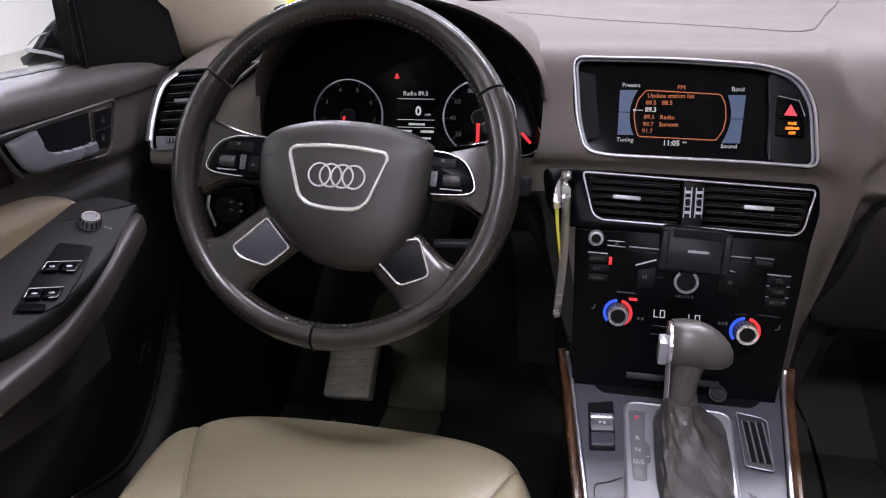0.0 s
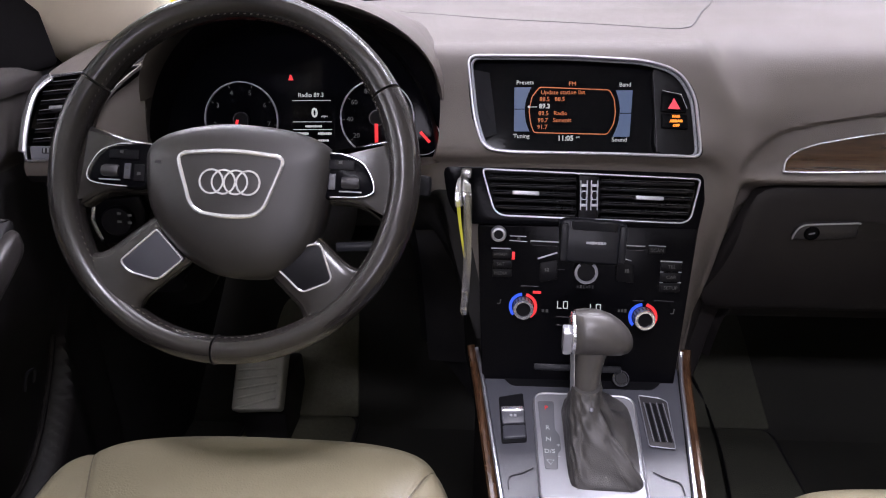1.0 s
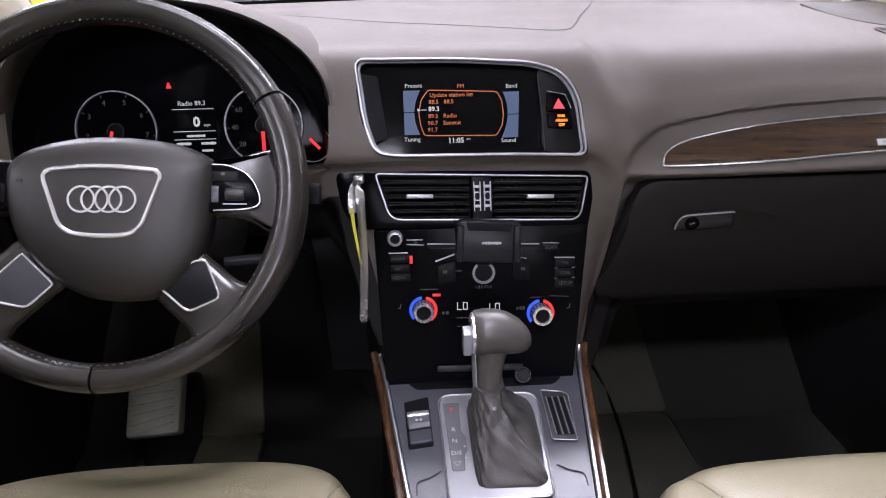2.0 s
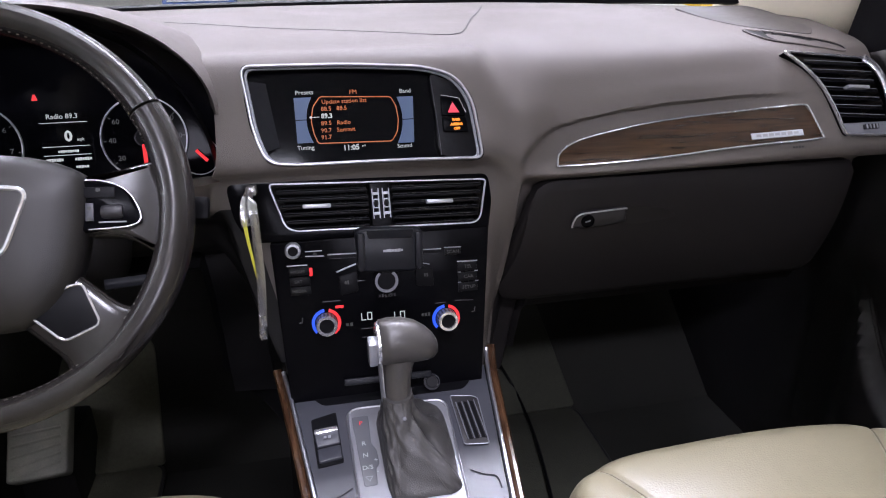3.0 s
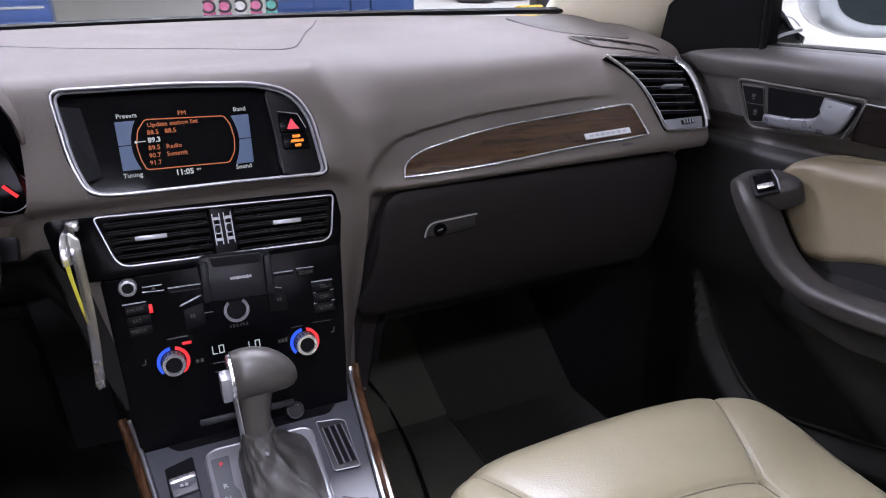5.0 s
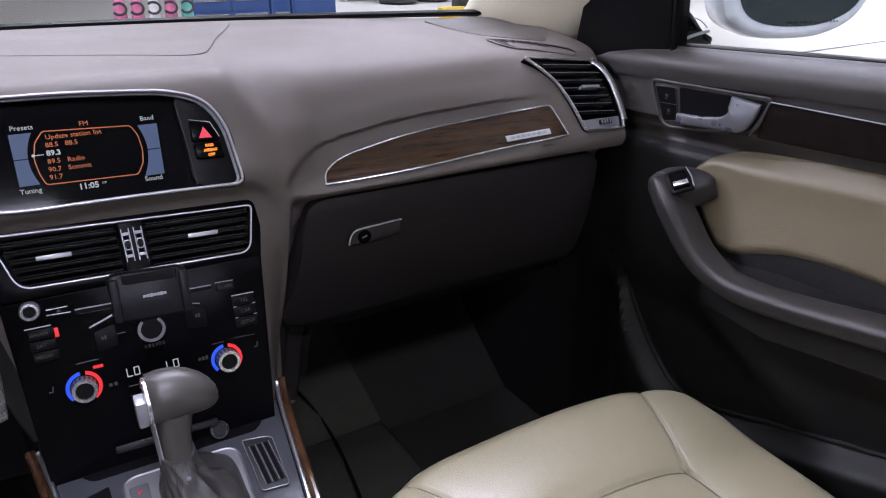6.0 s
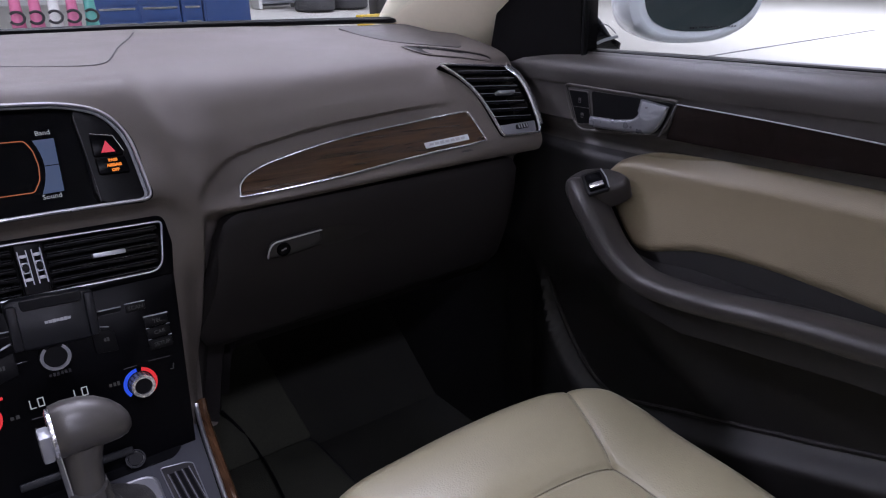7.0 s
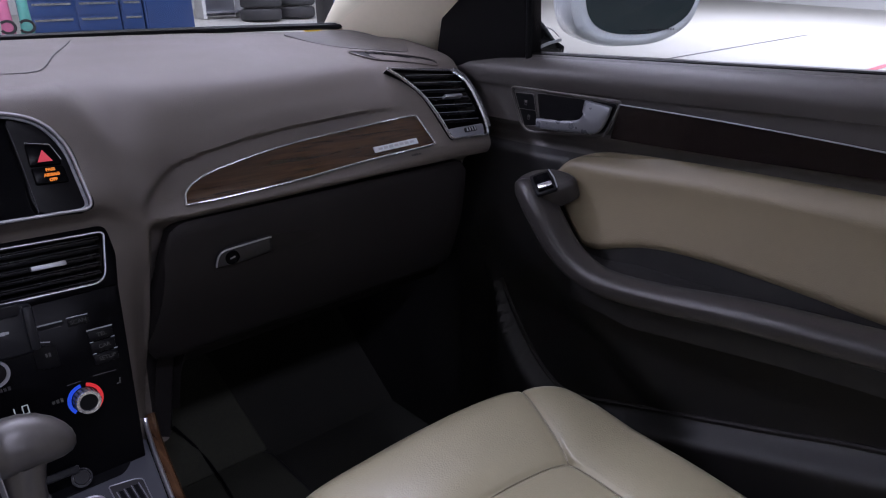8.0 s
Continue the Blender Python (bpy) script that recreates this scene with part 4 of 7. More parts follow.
bars("holder_mark", stm(0.010, 0.6745, 0.0224) @ pose(0, 0, 0, 0, 0, -2), 0.024, 0.0036, 7, ALU, holder, 0.08)

# clear plastic tag strip that hangs beside the stack
tag = thing("hanging_tag_strip", (-0.148, 0.765, 0.60), "clear vinyl strip with a yellow band hanging beside the centre stack", "tag")
part("hook", box(basis((-0.147, 0.812, 0.760), (1, 0, 0), (0, -1, 0.2)), 0.012, 0.010, 0.030, 0.002), PLASTIC_CLEAR, tag)
strip = cr([(-0.1455, 0.792, 0.763), (-0.1445, 0.768, 0.760), (-0.1435, 0.760, 0.738), (-0.1435, 0.757, 0.69), (-0.1455, 0.757, 0.645), (-0.1490, 0.758, 0.600)], 6)
part("strip", tube(strip, (0.3, -1, 0), 0.0105, 0.0022, seg=8), PLASTIC_CLEAR, tag)
strip2 = cr([(-0.149, 0.795, 0.763), (-0.152, 0.772, 0.760), (-0.154, 0.764, 0.745), (-0.153, 0.762, 0.735)], 6)
part("loop", tube(strip2, (0.2, -1, 0), 0.010, 0.003, seg=8), PLASTIC_CLEAR, tag)
part("yellow_band", tube(cr([(-0.1545, 0.763, 0.742), (-0.1525, 0.761, 0.715), (-0.1475, 0.760, 0.672)], 6), (0.3, -1, 0), 0.0052, 0.0012, seg=6, taper=lambda t: 1 - 0.5 * t), YELLOW, tag, "yellow plastic band")
part("clasp", box(basis((-0.1470, 0.757, 0.622), (1, 0, 0.05), (0.2, -1, 0)), 0.008, 0.014, 0.005, 0.0015), PLASTIC_CLEAR, tag)
part("end_clip", box(basis((-0.1490, 0.758, 0.602), (1, 0, 0.15), (0.2, -1, 0)), 0.008, 0.010, 0.006, 0.0015), PLASTIC_CLEAR, tag)

# ---- centre console ----
console = thing("centre_console", (0, 0.6, 0.15), "blue grey lacquered centre console with walnut and chrome edges", "console")
CN = V(CON.col[2][:3])


def cop(x, y, h=0.0):
    return CON @ V((x, (y - 0.603) * 1.0127, h))


def com(x, y, h=0.0):
    m = CON.copy()
    m.translation = cop(x, y, h)
    return m


def half(y):
    """Half the width of the console's top."""
    return 0.1055 + (y - 0.60) * 0.135


def con_side(s, y, inset=0.0, h=0.0):
    return cop(s * (half(y) - inset), y, h)


ys = [0.10, 0.25, 0.40, 0.50, 0.60, 0.66, 0.72, 0.77, 0.80]
top = [con_side(-1, y, 0.006) for y in ys] + [con_side(1, y, 0.006) for y in reversed(ys)]
part("console_top", slab(top, CN, 0.02), CONSOLE, console)
rings = []
for y in ys + [0.86, 0.95, 1.10]:
    h = half(min(y, 0.80))
    z = cop(0, min(y, 0.80)).z - 0.012
    rings.append([V((-h - 0.012, y, 0.10)), V((-h - 0.004, y, z - 0.05)), V((-h, y, z)), V((h, y, z)), V((h + 0.004, y, z - 0.05)), V((h + 0.012, y, 0.10))])
part("console_body", loft(bmesh.new(), rings), DASH_SHADED, console)
for s in (-1, 1):
    rail = [con_side(s, y, 0.0025, 0.003) for y in ys[:-1]] + [con_side(s, 0.812, 0.001, 0.006), con_side(s, 0.822, 0.0, 0.011)]
    part("chrome_rail", tube(cr(rail, 4), CN, 0.0055, 0.006, seg=8), SATIN, console, "satin chrome edge")
    rail = [con_side(s, y, -0.0045, -0.003) for y in ys[:-1]] + [con_side(s, 0.805, -0.005, 0.0), con_side(s, 0.825, -0.006, 0.010)]
    part("wood_edge", tube(cr(rail, 4), (s * 0.6, 0, 1), 0.011, 0.016, seg=10), WOOD_EDGE, console, "glossy walnut edge strip")
# storage bin in front of the shifter
bin_line = rounded([cop(-0.098, 0.773, 0.001), cop(-0.088, 0.762, 0.001), cop(0.088, 0.760, 0.001), cop(0.100, 0.772, 0.001), cop(0.108, 0.798, 0.001), cop(-0.108, 0.798, 0.001)], 0.006)
part("bin", slab(bin_line, CN, 0.004), BLACK, console, "black open storage bin")
part("bin_lip", box(basis((-0.0055, 0.7715, 0.515), (1, 0, -0.02), (0, -1, 0.4)), 0.110, 0.0085, 0.005, 0.002), PHONE, console, "grey ashtray lid edge")
m = basis((0.0490, 0.768, 0.503), (1, 0, 0), (0, -0.75, 0.66))
lighter = part("lighter_socket", lathe([(0.0105, -0.01), (0.0105, 0.003), (0.0090, 0.004), (0.0082, 0.001), (0.0004, 0.001)], m, 28), SLAT, console, "metal ringed lighter socket")
part("socket_cap", lathe([(0.0078, 0.0015), (0.0072, 0.003), (0.0004, 0.003)], m, 20), BLACK, lighter)
# gear selector plate
plate = rounded([cop(-0.0620, 0.7475, 0.003), cop(-0.0598, 0.590, 0.003), cop(0.0535, 0.590, 0.003), cop(0.0615, 0.7445, 0.003)], [0.018, 0.008, 0.008, 0.018], 6)
part("selector_plate", slab(plate, CN, 0.006, 0.0012), PLATE, console, "brushed aluminium selector plate")
part("plate_rim", tube(plate, CN, 0.003, 0.0022, True, 6), SATIN, console)
gate = rounded([cop(-0.0570, 0.733, 0.0035), cop(-0.0530, 0.629, 0.0035), cop(-0.0385, 0.629, 0.0035), cop(-0.0375, 0.652, 0.0035), cop(-0.0330, 0.657, 0.0035), cop(-0.0335, 0.678, 0.0035), cop(-0.0385, 0.688, 0.0035), cop(-0.0370, 0.733, 0.0035)], 0.003, 3)
gate_p = part("gate_strip", slab(gate, CN, 0.002, 0.0005), GATE, console, "grey selector strip")
bpy_gate = [("P", -0.0470, 0.7210, G_RED, 0.0090), ("R", -0.0470, 0.6888, G_WHITE, 0.0088), ("N", -0.0470, 0.6712, G_WHITE, 0.0088), ("D/S", -0.0465, 0.6535, G_WHITE, 0.0084)]
for s, x, y, mt, size in bpy_gate:
    letters("selector_letter", s, size, com(x, y, 0.0041), mt, gate_p)
letters("selector_letter", "+", 0.0075, com(-0.0362, 0.6625, 0.0041), G_WHITE, gate_p)
letters("selector_letter", "-", 0.0085, com(-0.0362, 0.6470, 0.0041), G_WHITE, gate_p)
part("selector_mark", tube([cop(-0.0505, 0.641, 0.0042), cop(-0.0425, 0.641, 0.0042), cop(-0.0465, 0.6345, 0.0042)], CN, 0.0009, 0.0004, True, 4), G_WHITE, gate_p)
# parking brake switch
well = rounded([cop(-0.1050, 0.7400, 0.001), cop(-0.1010, 0.6655, 0.001), cop(-0.0715, 0.6690, 0.001), cop(-0.0745, 0.7480, 0.001)], 0.003)
sw = part("parking_brake_switch", slab(well, CN, 0.006), BLACK, console, "parking brake switch in a black well")
part("switch_lip", box(com(-0.0882, 0.7145, 0.005) @ pose(0, 0, 0, 0, 0, 5), 0.028, 0.0085, 0.007, 0.0025), CHROME, sw, "chrome switch lip")
part("switch_body", slab(rounded([cop(-0.1020, 0.7100, 0.006), cop(-0.1000, 0.694, 0.0035), cop(-0.0735, 0.697, 0.0035), cop(-0.0740, 0.7130, 0.006)], 0.002), CN, 0.006, 0.001), CONSOLE, sw)
part("switch_rear", slab(rounded([cop(-0.1000, 0.6915, 0.003), cop(-0.0990, 0.671, 0.004), cop(-0.0725, 0.6745, 0.004), cop(-0.0735, 0.6945, 0.003)], 0.002), CN, 0.005, 0.001), CONSOLE, sw)
bars("switch_mark", com(-0.0875, 0.705, 0.0062), 0.010, 0.005, 2, ALU, sw)
# small slotted outlet
out_l = rounded([cop(0.0685, 0.7485, 0.0025), cop(0.0675, 0.6675, 0.0025), cop(0.0965, 0.6640, 0.0025), cop(0.1015, 0.7385, 0.0025), cop(0.095, 0.7435, 0.0025)], 0.003)
grid_ = part("slotted_outlet", slab(out_l, CN, 0.006, 0.001), DARK, console, "slotted dark grey outlet")
for i in range(3):
    x = 0.0768 + 0.0076 * i
    part("slot", slab([cop(x - 0.0024, 0.735, 0.003), cop(x - 0.0016, 0.674, 0.003), cop(x + 0.0026, 0.6735, 0.003), cop(x + 0.0020, 0.734, 0.003)], CN, 0.0006), BLACK, grid_)
part("slot_rim", tube(out_l, CN, 0.0014, 0.0014, True, 6), LEVER, grid_)
for i in range(4):
    x = 0.0730 + 0.0076 * i
    part("slot_bar", tube([cop(x - 0.0003, 0.735, 0.0035), cop(x + 0.0008, 0.674, 0.0035)], CN, 0.0012, 0.001, seg=6), LEVER, grid_)
# cup holder lids
for s in (-1, 1):
    c = cr([cop(s * (half(0.60) - 0.012), 0.602, 0.001), cop(s * (half(0.62) - 0.016), 0.618, 0.001), cop(s * (half(0.62) - 0.030), 0.624, 0.001), cop(s * 0.066, 0.632, 0.001)], 6)
    part("lid_line", tube(c, CN, 0.0016, 0.0010, seg=6), SLAT, console)

# ---- gear shifter ----
shifter = thing("gear_shifter", (0, 0.67, 0.485), "taupe leather gear lever with a stitched boot on the console", "gear lever")
rings = []
for t, left, right, back, fore, sq in ((0.0, -0.0285, 0.0535, 0.602, 0.738, 0.26), (0.10, -0.0280, 0.0505, 0.606, 0.733, 0.32), (0.28, -0.0270, 0.0400, 0.619, 0.722, 0.45),
                                       (0.50, -0.0262, 0.0260, 0.634, 0.708, 0.65), (0.72, -0.0248, 0.0150, 0.647, 0.699, 0.75), (0.90, -0.0243, 0.0105, 0.655, 0.696, 0.85), (1.0, -0.0240, 0.0095, 0.658, 0.696, 0.9)):
    cx, cy, hw, hd = (left + right) / 2, (back + fore) / 2, (right - left) / 2, (fore - back) / 2
    ring = []
    for j in range(96):
        a = 2 * math.pi * j / 96
        ca, sa = math.cos(a), math.sin(a)
        px, py = math.copysign(abs(ca) ** sq, ca), math.copysign(abs(sa) ** sq, sa)
        mid = math.sin(math.pi * min(1, t * 1.05))
        deg = math.degrees(a)
        fold = 1 - 0.62 * mid * math.exp(-((deg - 352 + 30 * t) / 16) ** 2) + 0.10 * mid * math.exp(-((deg - 322 + 20 * t) / 9) ** 2) - 0.42 * mid * math.exp(-((deg - 30) / 20) ** 2) + 0.05 * (1 + ca) * mid * math.sin(5 * a + 4 * t) + 0.03 * (1 + ca) * mid * math.sin(9 * a + 7 * t) + 0.05 * mid * noise.noise(V((3 * ca, 3 * sa, 5 * t)))
        ring.append(V((cx + px * hw * fold, cy + py * hd * fold, cop(cx, cy + py * hd).z + (0.556 - cop(0, 0.67).z) * t + 0.002 * (1 - t))))
    rings.append(ring)
smooth_rings = []
for j in range(96):
    smooth_rings.append(cr([r[j] for r in rings], 7))
smooth_rings = [[smooth_rings[j][i] for j in range(96)] for i in range(len(smooth_rings[0]))]
# slack leather gathers in slanted creases on the way up
for i, ring in enumerate(smooth_rings):
    t = i / (len(smooth_rings) - 1)
    c = sum(ring, V()) / 96
    for j, p in enumerate(ring):
        a = 2 * math.pi * j / 96
        slack = math.sin(math.pi * min(1, 1.1 * t)) ** 0.7
        w = 0.0016 * abs(math.sin(3.5 * a + 9 * t)) ** 3 + 0.0011 * math.sin(7 * a - 17 * t + 1.3 * math.sin(5 * t)) + 0.0009 * math.sin(13 * a + 31 * t)
        p += V((p.x - c.x, p.y - c.y, 0)).normalized() * (w * slack)
boot = part("boot", loft(bmesh.new(), smooth_rings), BOOT, shifter, "creased leather boot with stitching")
for j in (66, 74):
    for i in range(1, len(smooth_rings) - 2):
        p, q = smooth_rings[i][j], smooth_rings[i + 1][j]
        c = V((0, 0.67, p.z))
        o = (p - c).normalized() * 0.0007
        part("stitch", tube([p + o, p + (q - p) * 0.55 + o], (p - c), 0.0016, 0.0012, seg=4), STITCH, boot)
part("boot_button", lathe([(0.0024, 0), (0.0022, 0.0012), (0.0004, 0.0016)], basis((-0.004, 0.6490, 0.540), (1, 0, 0), (0, -0.9, 0.4)), 14), LEVER, boot)
neck = [(0.000 - 0.007, 0.677, 0.548, 0.0150, 0.0175), (-0.0075, 0.679, 0.560, 0.0152, 0.0175), (-0.0065, 0.683, 0.580, 0.0158, 0.0175), (-0.0045, 0.686, 0.596, 0.0180, 0.019), (-0.002, 0.688, 0.607, 0.021, 0.021)]
part("neck", loft(bmesh.new(), [[V((x + hw * math.cos(a), y + hd * math.sin(a), z)) for a in (2 * math.pi * j / 28 for j in range(28))] for x, y, z, hw, hd in [(n_[0], n_[1], n_[2] - 0.008, n_[3], n_[4]) for n_ in neck]]), KNOB, shifter)
part("neck_strip", tube(cr([(-0.0225, 0.672, 0.540), (-0.0235, 0.675, 0.568), (-0.0245, 0.678, 0.598), (-0.0245, 0.681, 0.632)], 4), (-1, -0.4, 0), 0.010, 0.003, seg=8), ALU, shifter, "metal strip along the lever")
head = [(-0.0235, 0.688, 0.6245, 0.0225, 0.0225), (-0.0225, 0.688, 0.6255, 0.0250, 0.0245), (-0.012, 0.687, 0.6265, 0.0262, 0.0255), (0.002, 0.687, 0.6260, 0.0258, 0.0250), (0.016, 0.687, 0.6235, 0.0236, 0.0230),
        (0.028, 0.687, 0.6195, 0.0195, 0.019), (0.036, 0.687, 0.6160, 0.0140, 0.0135), (0.0405, 0.687, 0.6140, 0.0075, 0.007), (0.0418, 0.687, 0.6135, 0.001, 0.001)]
rings = [[V((x, y + hd * math.cos(a), z - 0.010 + hh * math.sin(a))) for a in (2 * math.pi * j / 32 for j in range(32))] for x, y, z, hh, hd in head]
part("knob", loft(bmesh.new(), rings), KNOB, shifter, "smooth leather shift knob", 60)
part("knob_collar", lathe([(0.0215, 0), (0.0235, 0.001), (0.0240, 0.003), (0.0235, 0.0055), (0.021, 0.0065)], basis((-0.0205, 0.688, 0.6145), (0, 1, 0), (-1, 0, 0)), 32), CHROME, shifter, "chrome collar")
part("release_button", box(basis((-0.0315, 0.680, 0.6100), (0, 1, 0.15), (-1, 0, 0)), 0.018, 0.030, 0.010, 0.003), ALU, shifter, "satin metal release button")


# ---- steering wheel ----
WT = radians(26.1)
WC = V((-0.366, 0.640, 0.809))
WM = basis(WC, (1, 0, 0), (0, -math.cos(WT), math.sin(WT))) @ pose(0, 0, 0, 0, 0, -2.7)
WN = V(WM.col[2][:3])
wheel = thing("steering_wheel", WC, "worn taupe leather four spoke steering wheel with metal trim", "steering wheel")


def wp(u, v, h=0.0):
    return WM @ V((u, v, h))


def wheel_rim(a0, a1, name, label=""):
    rings, n = [], max(8, int(abs(a1 - a0) / 4))
    for i in range(n + 1):
        a = radians(a0 + (a1 - a0) * i / n)
        c, s = math.cos(a), math.sin(a)
        fat = 1 + 0.13 * math.exp(-((abs(math.degrees(math.atan2(s, abs(c)))) - 10) / 25) ** 2)
        ring = []
        for j in range(20):
            b = 2 * math.pi * j / 20
            ring.append(wp(-0.001 + (0.1695 + 0.0136 * fat * math.cos(b)) * c, (0.1695 + 0.0136 * fat * math.cos(b)) * s, 0.0165 * fat * math.sin(b)))
        rings.append(ring)
    return part(name, loft(bmesh.new(), rings), WHEEL, wheel, label, 60)


for a0, a1 in ((31, 149), (150, 269), (270, 390)):
    wheel_rim(a0, a1, "rim_section", "worn leather rim section")
for a in (30.5, 149.5, 269.5):
    c, s = math.cos(radians(a)), math.sin(radians(a))
    part("rim_joint", lathe([(0.0138, -0.0006), (0.0149, 0), (0.0138, 0.0006)], basis(wp(0.1695 * c - 0.001, 0.1695 * s), WN, WM.to_3x3() @ V((-s, c, 0))), 20), DARK if s < 0 else STITCH, wheel)
bm = bmesh.new()
for i in range(150):
    a = radians(2.4 * i)
    c, s = math.cos(a), math.sin(a)
    tube([wp(-0.001 + 0.1570 * c - 0.0012 * s, 0.1570 * s + 0.0012 * c, 0.0085), wp(-0.001 + 0.1570 * c + 0.0012 * s, 0.1570 * s - 0.0012 * c, 0.0100)], WN, 0.0010, 0.0010, seg=4, bm=bm)
part("rim_stitching", bm, STITCH, wheel)
# hub with airbag cover
hub_pts = [(-0.0853, 0.004), (-0.0815, 0.0255), (-0.0565, 0.0400), (-0.008, 0.0490), (0.053, 0.0458), (0.092, 0.0325), (0.1010, 0.0150), (0.0975, -0.020), (0.0890, -0.058), (0.065, -0.0885), (0.034, -0.1000), (-0.014, -0.0960), (-0.053, -0.0700), (-0.0775, -0.0363)]
hub_line = cr([(u, v, 0) for u, v in hub_pts], 4, True)
rings = []
for f, h in ((0.90, -0.030), (1.0, -0.012), (1.0, 0.002), (0.985, 0.008), (0.95, 0.013), (0.88, 0.0175), (0.72, 0.022), (0.5, 0.025), (0.25, 0.0262), (0.03, 0.0265)):
    rings.append([wp(p.x * f, (p.y + 0.02) * f - 0.02, h) for p in hub_line])
part("airbag_cover", loft(bmesh.new(), rings), HUB, wheel, "taupe airbag cover", 60)


def dome(u, v):
    r = math.hypot(u / 0.09, (v + 0.02) / 0.073)
    return 0.0265 - 0.0065 * r * r if r < 0.8 else 0.0224 - 0.012 * (r - 0.8) / 0.2


badge_pts = rounded([(u, v, 0) for u, v in ((-0.047, 0.0148), (0.005, 0.0198), (0.0588, 0.0155), (0.0395, -0.0405), (0.007, -0.0435), (-0.0265, -0.0398))], [0.011, 0.03, 0.011, 0.014, 0.02, 0.014], 6)
ring = [wp(p.x, p.y, dome(p.x - 0.006, p.y) + 0.0008) for p in badge_pts]
part("badge_surround", tube(ring, WN, 0.0044, 0.004, True, 8), CHROME, wheel, "satin chrome badge surround")
emblem = part("emblem", arc_ring(WM @ Matrix.Translation((-0.0097, -0.0107, 0.0255)), 0.0103, 0.0121, 0.002, seg=32), CHROME, wheel, "chrome emblem of linked rings")
for u in (0.0021, 0.0139, 0.0257):
    part("emblem_ring", arc_ring(WM @ Matrix.Translation((u, -0.0107, 0.0258)), 0.0103, 0.0121, 0.002, seg=32), CHROME, emblem)
bars("airbag_mark", WM @ Matrix.Translation((-0.004, -0.049, 0.0238)), 0.024, 0.0026, 6, DARK, wheel)
for u in (-0.066, 0.066):
    part("horn_mark", box(WM @ Matrix.Translation((u, 0.006, dome(u, 0.006) + 0.0002)), 0.005, 0.003, 0.0006), DARK, wheel)
# upper spokes with button pods
for s in (-1, 1):
    spoke = rounded([wp(s * 0.060, 0.027, 0.004), wp(s * 0.10, 0.028, 0.006), wp(s * 0.150, 0.042, 0.005), wp(s * 0.164, 0.0, 0.004), wp(s * 0.153, -0.040, 0.005), wp(s * 0.128, -0.0235, 0.006), wp(s * 0.060, -0.022, 0.004)],
                    [0.004, 0.02, 0.004, 0.01, 0.004, 0.02, 0.004], 5)
    part("spoke", slab(spoke, WN, 0.022, 0.006), WHEEL, wheel)
    pod = cr([wp(s * u, v, 0.010) for u, v in ((0.078, 0.0225), (0.112, 0.0225), (0.130, 0.0145), (0.140, -0.003), (0.139, -0.0135), (0.120, -0.0165), (0.082, -0.0175))], 5, True)
    podp = part("button_pod", slab(pod, WN, 0.012, 0.003), GLOSS, wheel, "black button pod with chrome edge")
    edge = cr([wp(s * u, v, 0.0112) for u, v in ((0.098, 0.0240), (0.113, 0.0228), (0.130, 0.0150), (0.1402, -0.0015), (0.140, -0.012), (0.128, -0.0162), (0.100, -0.0178))], 5)
    part("pod_edge", tube(edge, WN, 0.0017, 0.0026, seg=8), CHROME, podp)
    part("roller", lathe([(0.0052, -0.0085), (0.0062, -0.006), (0.0062, 0.006), (0.0052, 0.0085)], basis(wp(s * 0.1185, -0.003, 0.0085), WM.to_3x3() @ V((0, 1, 0)), WM.to_3x3() @ V((1, 0, 0))), 20), DARK, podp)
    part("roller_edge", tube([wp(s * 0.108, -0.0118, 0.0108), wp(s * 0.1295, -0.0118, 0.0108)], WN, 0.0014, 0.0010, seg=6), ALU, podp)
    part("rocker", box(WM @ Matrix.Translation((s * 0.101, -0.003, 0.0112)), 0.0065, 0.015, 0.0016, 0.0005), CONSOLE, podp)
    part("key", box(WM @ Matrix.Translation((s * 0.089, -0.004, 0.0106)), 0.011, 0.016, 0.0016, 0.0005), BLACK, podp)
    part("key", box(WM @ Matrix.Translation((s * 0.106, 0.0135, 0.0106)), 0.030, 0.009, 0.0016, 0.0005), BLACK, podp)
    for u, v in ((0.101, 0.0), (0.101, -0.009), (0.089, -0.005), (0.108, 0.0155)):
        part("key_mark", box(WM @ Matrix.Translation((s * u, v, 0.0122)), 0.0034, 0.0028, 0.0004), G_PRINT, podp)
